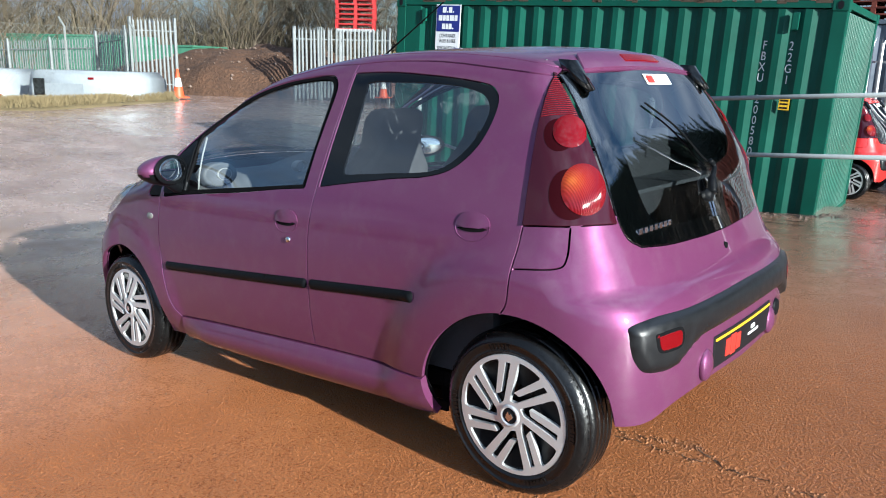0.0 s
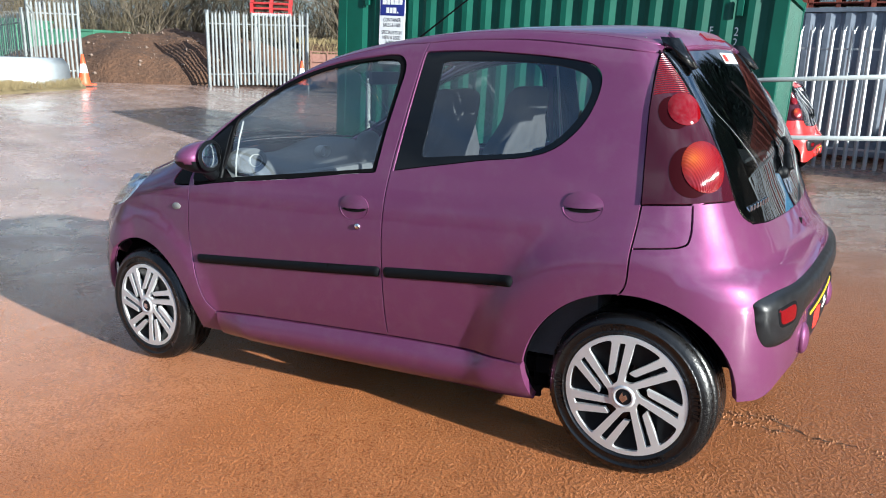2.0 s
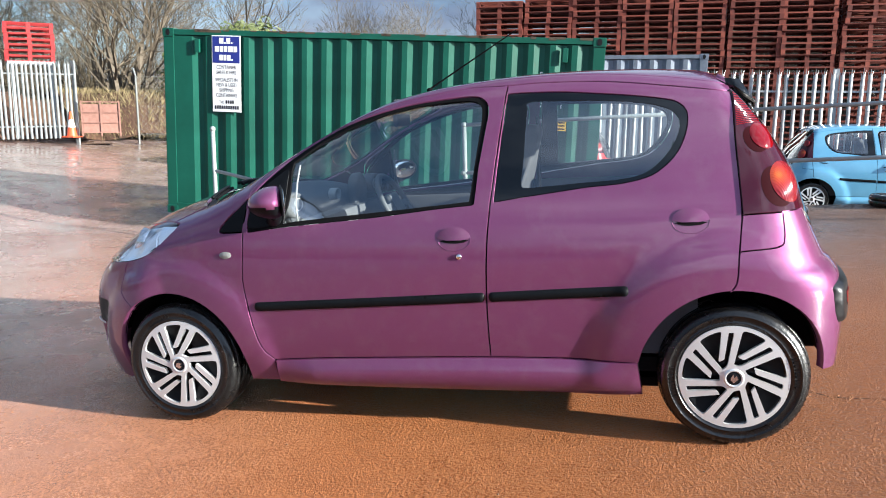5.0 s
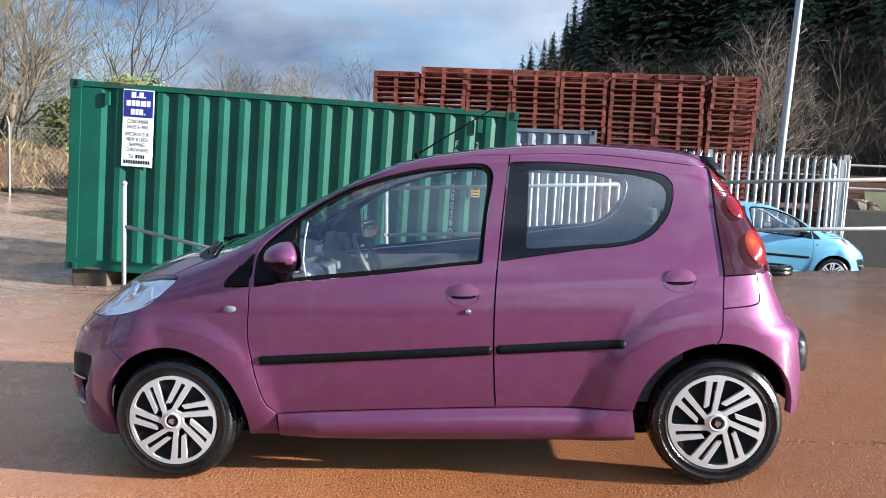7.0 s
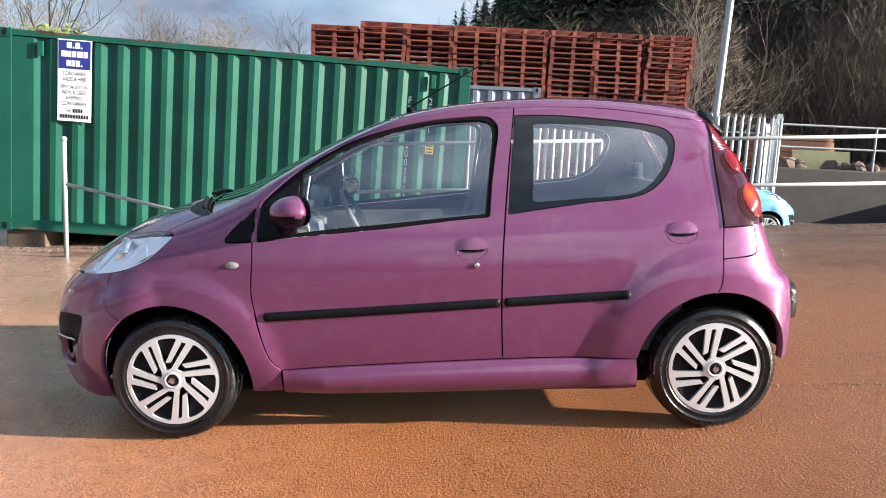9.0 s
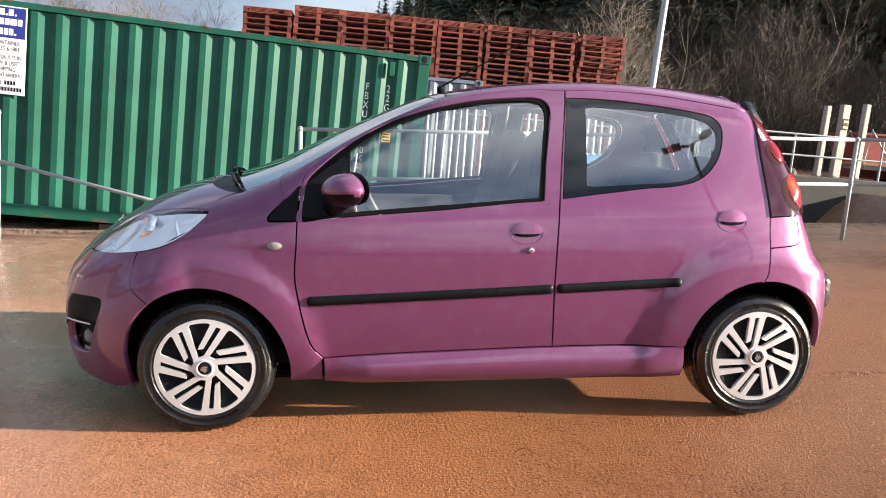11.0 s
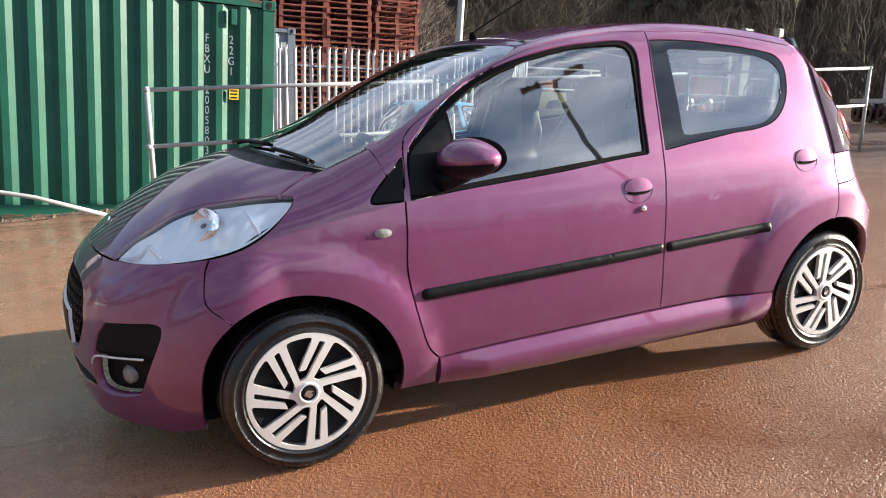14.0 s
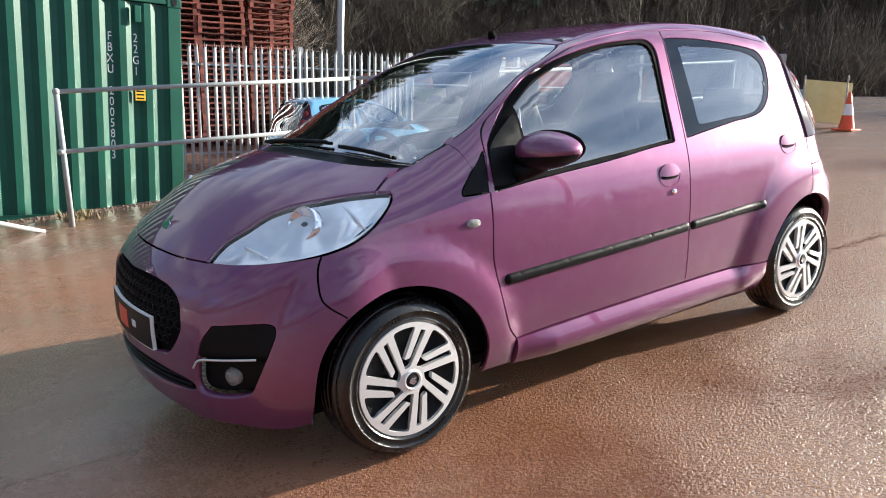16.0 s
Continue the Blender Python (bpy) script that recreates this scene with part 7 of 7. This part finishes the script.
SKY_BLUE = shader("light_blue_car_paint", (.14, .36, .54), .3, .1, Coat_Weight=1.0, Coat_Roughness=.04)
feed(SKY_BLUE, ramped(SKY_BLUE, noise_of(SKY_BLUE, 2.0), [(.3, (.11, .31, .49)), (.7, (.15, .39, .57))]), "Base Color")
CAR_RED = shader("red_car_paint", (.55, .015, .015), .3, .05, Coat_Weight=1.0, Coat_Roughness=.04)
feed(CAR_RED, ramped(CAR_RED, noise_of(CAR_RED, 2.0), [(.3, (.48, .012, .012)), (.7, (.62, .03, .025))]), "Base Color")
other_car(SKY_BLUE, pose(4.72, 10.45, -.34, 0, 0, 180), "light blue small hatchback car parked in the lower yard")
other_car(CAR_RED, pose(-1.18, 10.1, -.27, 0, 0, 0), "red small car parked behind the green container")


# ---- trees ----
BARK = grained("grey_brown_bark", (.075, .058, .04), (.18, .145, .10), .9, 8, .4, .02)
TWIG = grained("olive_brown_twigs", (.075, .060, .036), (.17, .135, .085), .9, 3, .1, space="Object")
PALE_BARK = grained("pale_birch_bark", (.34, .28, .22), (.55, .47, .38), .8, 6, .3)
NEEDLE = grained("dark_conifer_needles", (.020, .038, .022), (.062, .098, .052), .8, 3, .2)
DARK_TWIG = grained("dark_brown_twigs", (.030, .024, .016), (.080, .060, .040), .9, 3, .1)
LEAF = grained("evergreen_leaves", (.05, .075, .02), (.13, .15, .045), .6, 5, .2)
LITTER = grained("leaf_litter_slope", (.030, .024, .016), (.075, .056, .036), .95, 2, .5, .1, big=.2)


class Sticks:
    """Gathers tapered three-sided sticks into one mesh."""

    def __init__(self):
        self.v, self.f = [], []

    def add(self, p, q, r0, r1, sides=3):
        way = (q - p).normalized()
        a = way.orthogonal().normalized()
        b = way.cross(a)
        k = len(self.v)
        for c, r in ((p, r0), (q, r1)):
            for i in range(sides):
                t = 2 * math.pi * i / sides
                self.v.append(tuple(c + r * (math.cos(t) * a + math.sin(t) * b)))
        for i in range(sides):
            j = (i + 1) % sides
            self.f.append((k + i, k + j, k + sides + j, k + sides + i))


def grow(s, twigs, r, p, way, length, radius, depth):
    steps = 3 if depth > 2 else 2
    for k in range(steps):
        bend = Vector((r.gauss(0, .13), r.gauss(0, .13), r.gauss(.05, .08)))
        q = p + way * (length / steps)
        r1 = radius * (.86 if depth > 1 else .7)
        (s if depth > 1 else twigs).add(p, q, max(radius, .006), max(r1, .004), 5 if depth > 4 else 3)
        p, radius = q, r1
        way = (way + bend).normalized()
        if depth > 0 and k > 0 or depth > 3:
            for _ in range(2 if depth < 4 else 1):
                side = Vector((r.gauss(0, 1), r.gauss(0, 1), r.gauss(.25, .5))).normalized()
                d = (way * .75 + side * .75).normalized()
                grow(s, twigs, r, p, d, length * r.uniform(.55, .8), radius * r.uniform(.5, .7), depth - 1)
    if depth > 0:
        grow(s, twigs, r, p, way, length * .75, radius * .8, depth - 1)


def bare_tree(seed, tall, stems, bark, label, name="bare_tree"):
    r = random.Random(seed)
    t = thing(name, label, "tree", group="bare winter trees")
    s, twigs = Sticks(), Sticks()
    for _ in range(stems):
        a = r.uniform(0, 6.28)
        lean = r.uniform(.05, .35) if stems > 1 else .04
        way = Vector((lean * math.cos(a), lean * math.sin(a), 1)).normalized()
        grow(s, twigs, r, Vector((.15 * math.cos(a) * (stems > 1), .15 * math.sin(a) * (stems > 1), -.2)), way, tall * .36, tall * .014, 5)
    finish("trunk", s.v, s.f, bark, t)
    finish("crown", twigs.v, twigs.f, TWIG if bark is BARK else PALE_BARK, t, "crown of bare twigs")
    return t


def conifer(seed, tall):
    r = random.Random(seed)
    t = thing("conifer", "dark green conifer on the wooded hillside", "tree", group="conifers")
    s = Sticks()
    s.add(Vector((0, 0, -.5)), Vector((0, 0, tall)), tall * .02, .01, 5)
    finish("trunk", s.v, s.f, BARK, t)
    v, f = [], []
    z = tall * .12
    while z < tall * .99:
        reach = (tall - z) ** .85 * .36 * r.uniform(.8, 1.15) + .15
        n = max(6, int(11 * (1 - z / tall) + 6))
        for k in range(n):
            a = 6.283 * (k + r.random()) / n
            L = reach * r.uniform(.55, 1.2)
            zb = z + tall * r.uniform(-.022, .022)
            c, sn = math.cos(a), math.sin(a)
            for j in range(5):
                d0, d1 = L * j / 5, L * (j + 1.25) / 5
                w = L * .20 * (1 - j / 6) * r.uniform(.7, 1.3) + .03
                z0, z1 = zb - d0 * .22 + r.uniform(-.08, .08), zb - d1 * .30 + r.uniform(-.10, .05)
                i = len(v)
                v += [(c * d0, sn * d0, z0 + .03), (c * (d0 + d1) / 2 - sn * w, sn * (d0 + d1) / 2 + c * w, z0 - .10), (c * d1, sn * d1, z1), (c * (d0 + d1) / 2 + sn * w, sn * (d0 + d1) / 2 - c * w, z0 - .10)]
                f += [(i, i + 1, i + 2), (i, i + 2, i + 3)]
        z += tall * r.uniform(.026, .036)
    finish("crown", v, f, NEEDLE, t, "layered crown of dark needles")
    return t


def slope_foot(x):
    return float(np.interp(x, (-30, 6, 20, 40, 60, 90), (30, 30, 27, 19, 13, 10)))


def far_height(x, y):
    """The wooded slope behind the yard."""
    g = float(np.interp(x, (-30, -8, -2, 6, 20, 45, 90), (0, .5, 2.5, 8, 15, 20, 22)))
    return g * min(1.6, max(0, (y - slope_foot(x)) / 24))


def hillside():
    xs = np.arange(-30, 150.1, 3.0)
    ys = np.arange(4, 130.1, 3.0)
    verts = [(x, y, max(far_height(x, y), -1) - (.8 if far_height(x, y) <= 0 else 0) + .3 * noise.noise(Vector((x * .2, y * .2, 0)))) for y in ys for x in xs]
    n = len(xs)
    faces = [(j * n + i, j * n + i + 1, (j + 1) * n + i + 1, (j + 1) * n + i) for j in range(len(ys) - 1) for i in range(n - 1)
             if max(verts[k][2] for k in (j * n + i, j * n + i + 1, (j + 1) * n + i + 1, (j + 1) * n + i)) > .2]
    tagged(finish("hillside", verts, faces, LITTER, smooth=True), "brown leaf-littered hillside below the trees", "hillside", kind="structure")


hillside()
tr = random.Random(11)
firs = [conifer(21, 9.0), conifer(22, 11.0), conifer(23, 10.0)]
spots = []
for _ in range(9000):
    if len(spots) >= 330:
        break
    x = tr.uniform(-2.5, 80)
    y = slope_foot(x) + tr.uniform(9 if x > 12 else 20, 40)
    if any((x - a) ** 2 + (y - b) ** 2 < 4.5 for a, b in spots):
        continue
    spots.append((x, y))
for i, (x, y) in enumerate(spots):
    k = tr.uniform(.75, 1.15) * float(np.interp(x, (-3, 3, 12), (.5, .62, 1)))
    m = pose(x, y, far_height(x, y) - .4, tr.uniform(-2, 2), tr.uniform(-2, 2), tr.uniform(0, 360)) @ Matrix.Diagonal((k, k, k, 1))
    if i < 3:
        firs[i].matrix_basis = m
    else:
        o = copy_thing(firs[i % 3], m)
        o.matrix_basis = m
bare = [bare_tree(31, 8.5, 3, BARK, "bare many-stemmed tree with grey-brown twigs"), bare_tree(32, 10, 1, BARK, "tall bare tree with a spreading crown"), bare_tree(33, 7, 4, BARK, "bare bushy tree with many stems"),
        bare_tree(34, 8.5, 2, PALE_BARK, "pale sunlit birch with bare twigs")]
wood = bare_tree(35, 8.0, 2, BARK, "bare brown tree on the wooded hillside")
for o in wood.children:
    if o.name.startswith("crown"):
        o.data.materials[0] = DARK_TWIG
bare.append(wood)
standing = [(0, -17.2, 21.5, 1.15), (1, -22, 25.5, 1.0), (2, -19.4, 23.4, 1.1), (0, -25, 30, 1.2), (1, -14.2, 24.5, .85), (2, -29, 23, 1.2), (0, -31.5, 14.5, 1.1), (1, -36, 19, 1.15), (2, -27.5, 19.5, 1.0),
          (0, -34, 25, 1.2), (1, -41, 15, 1.2), (2, -33, 10.5, 1.0), (0, -39, 9, 1.1), (2, -23, 21, 1.0), (1, -45, 24, 1.3), (0, -12, 40, .8), (1, -9, 47, .85), (2, -16, 44, .9), (0, -20, 52, 1.0), (1, -26, 47, 1.1),
          (3, 9.6, 27.5, .85), (4, 4.5, 33, .8), (4, 1, 36, .8), (4, -2.5, 38, .75)]
places = [(kind, x, y, .5, s) for kind, x, y, s in standing]
for k in range(52):
    x = tr.uniform(1, 62)
    y = slope_foot(x) + tr.uniform(-3, 11)
    places.append((4, x, y, far_height(x, y), tr.uniform(.6, .95)))
done = set()
for kind, x, y, z, s in places:
    m = pose(x, y, z - .3, 0, 0, tr.uniform(0, 360)) @ Matrix.Scale(s, 4)
    if kind in done:
        o = copy_thing(bare[kind], m)
        o.matrix_basis = m
    else:
        bare[kind].matrix_basis = m
        done.add(kind)


# undergrowth, hedges and woods all round, of twigs too fine to count
def thicket(name, label, count, spot, tall, wide, material):
    verts, faces = [], []
    for _ in range(count):
        x, y, z = spot()
        h = tall * tr.uniform(.3, 1.0)
        a = tr.uniform(0, 6.283)
        lx, ly = tr.gauss(0, .33) * h, tr.gauss(0, .33) * h
        p0, p1, p2 = Vector((x, y, z)), Vector((x + lx * .3, y + ly * .3, z + h * .55)), Vector((x + lx, y + ly, z + h))
        d = Vector((math.cos(a), math.sin(a), 0)) * wide
        k = len(verts)
        verts += [p0 - d, p0 + d, p1 + d * .7, p1 - d * .7, p2]
        faces += [(k, k + 1, k + 2, k + 3), (k + 3, k + 2, k + 4)]
        for _ in range(3):
            b = p1.lerp(p2, tr.random())
            e = b + Vector((tr.gauss(0, .5), tr.gauss(0, .5), tr.uniform(.1, .6))) * h * .3
            k = len(verts)
            verts += [b - d * .5, b + d * .5, e]
            faces.append((k, k + 1, k + 2))
    return tagged(finish(name, verts, faces, material), label, "undergrowth", kind="stuff")


def west():
    a, d = tr.uniform(-.2, 1.25), tr.uniform(31, 50)
    x, y = -d * math.cos(a), d * math.sin(a) + 2
    return x, y, .2


def south_east():
    a, d = tr.uniform(math.pi * 1.02, math.pi * 1.93), tr.uniform(55, 75)
    return d * math.cos(a), d * math.sin(a), 0


def slope():
    x = tr.uniform(-4, 62)
    y = slope_foot(x) + tr.uniform(-3, 13)
    return x, y, far_height(x, y) - .2


thicket("scrub", "tangle of bare brown scrub beyond the yard", 16000, west, 4.8, .022, TWIG)
thicket("far_woods", "distant belt of bare woods", 5000, south_east, 8.0, .10, TWIG)
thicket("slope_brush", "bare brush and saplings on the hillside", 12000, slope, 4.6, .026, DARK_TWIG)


def bush(x, y, z, size, seed):
    r = random.Random(seed)
    b = thing("evergreen_bush", "sunlit evergreen bush with ivy leaves", "bush", Matrix.Translation((x, y, z)), "evergreen bushes")
    s = Sticks()
    for _ in range(8):
        s.add(Vector((0, 0, -z)), Vector((r.gauss(0, .4), r.gauss(0, .4), r.uniform(.3, .8))) * size, .04, .01)
    finish("trunk", s.v, s.f, BARK, b)
    v, f = [], []
    for _ in range(2600):
        d = Vector((r.gauss(0, 1), r.gauss(0, 1), r.gauss(0, 1))).normalized()
        p = d * size * r.uniform(.55, 1.0) * (1 + .35 * noise.noise(d * 2.5 + Vector((seed, 0, 0))))
        p.z = p.z * .7
        a, c = Vector((r.gauss(0, 1), r.gauss(0, 1), r.gauss(0, 1))).normalized() * .09, d.orthogonal().normalized() * .06
        k = len(v)
        v += [p - a, p + c, p + a, p - c]
        f.append((k, k + 1, k + 2, k + 3))
    finish("crown", v, f, LEAF, b, "dense leafy crown")


bush(-13.2, 22.9, 3.4, 1.5, 1)
bush(-15.2, 23.0, 2.6, 1.6, 2)
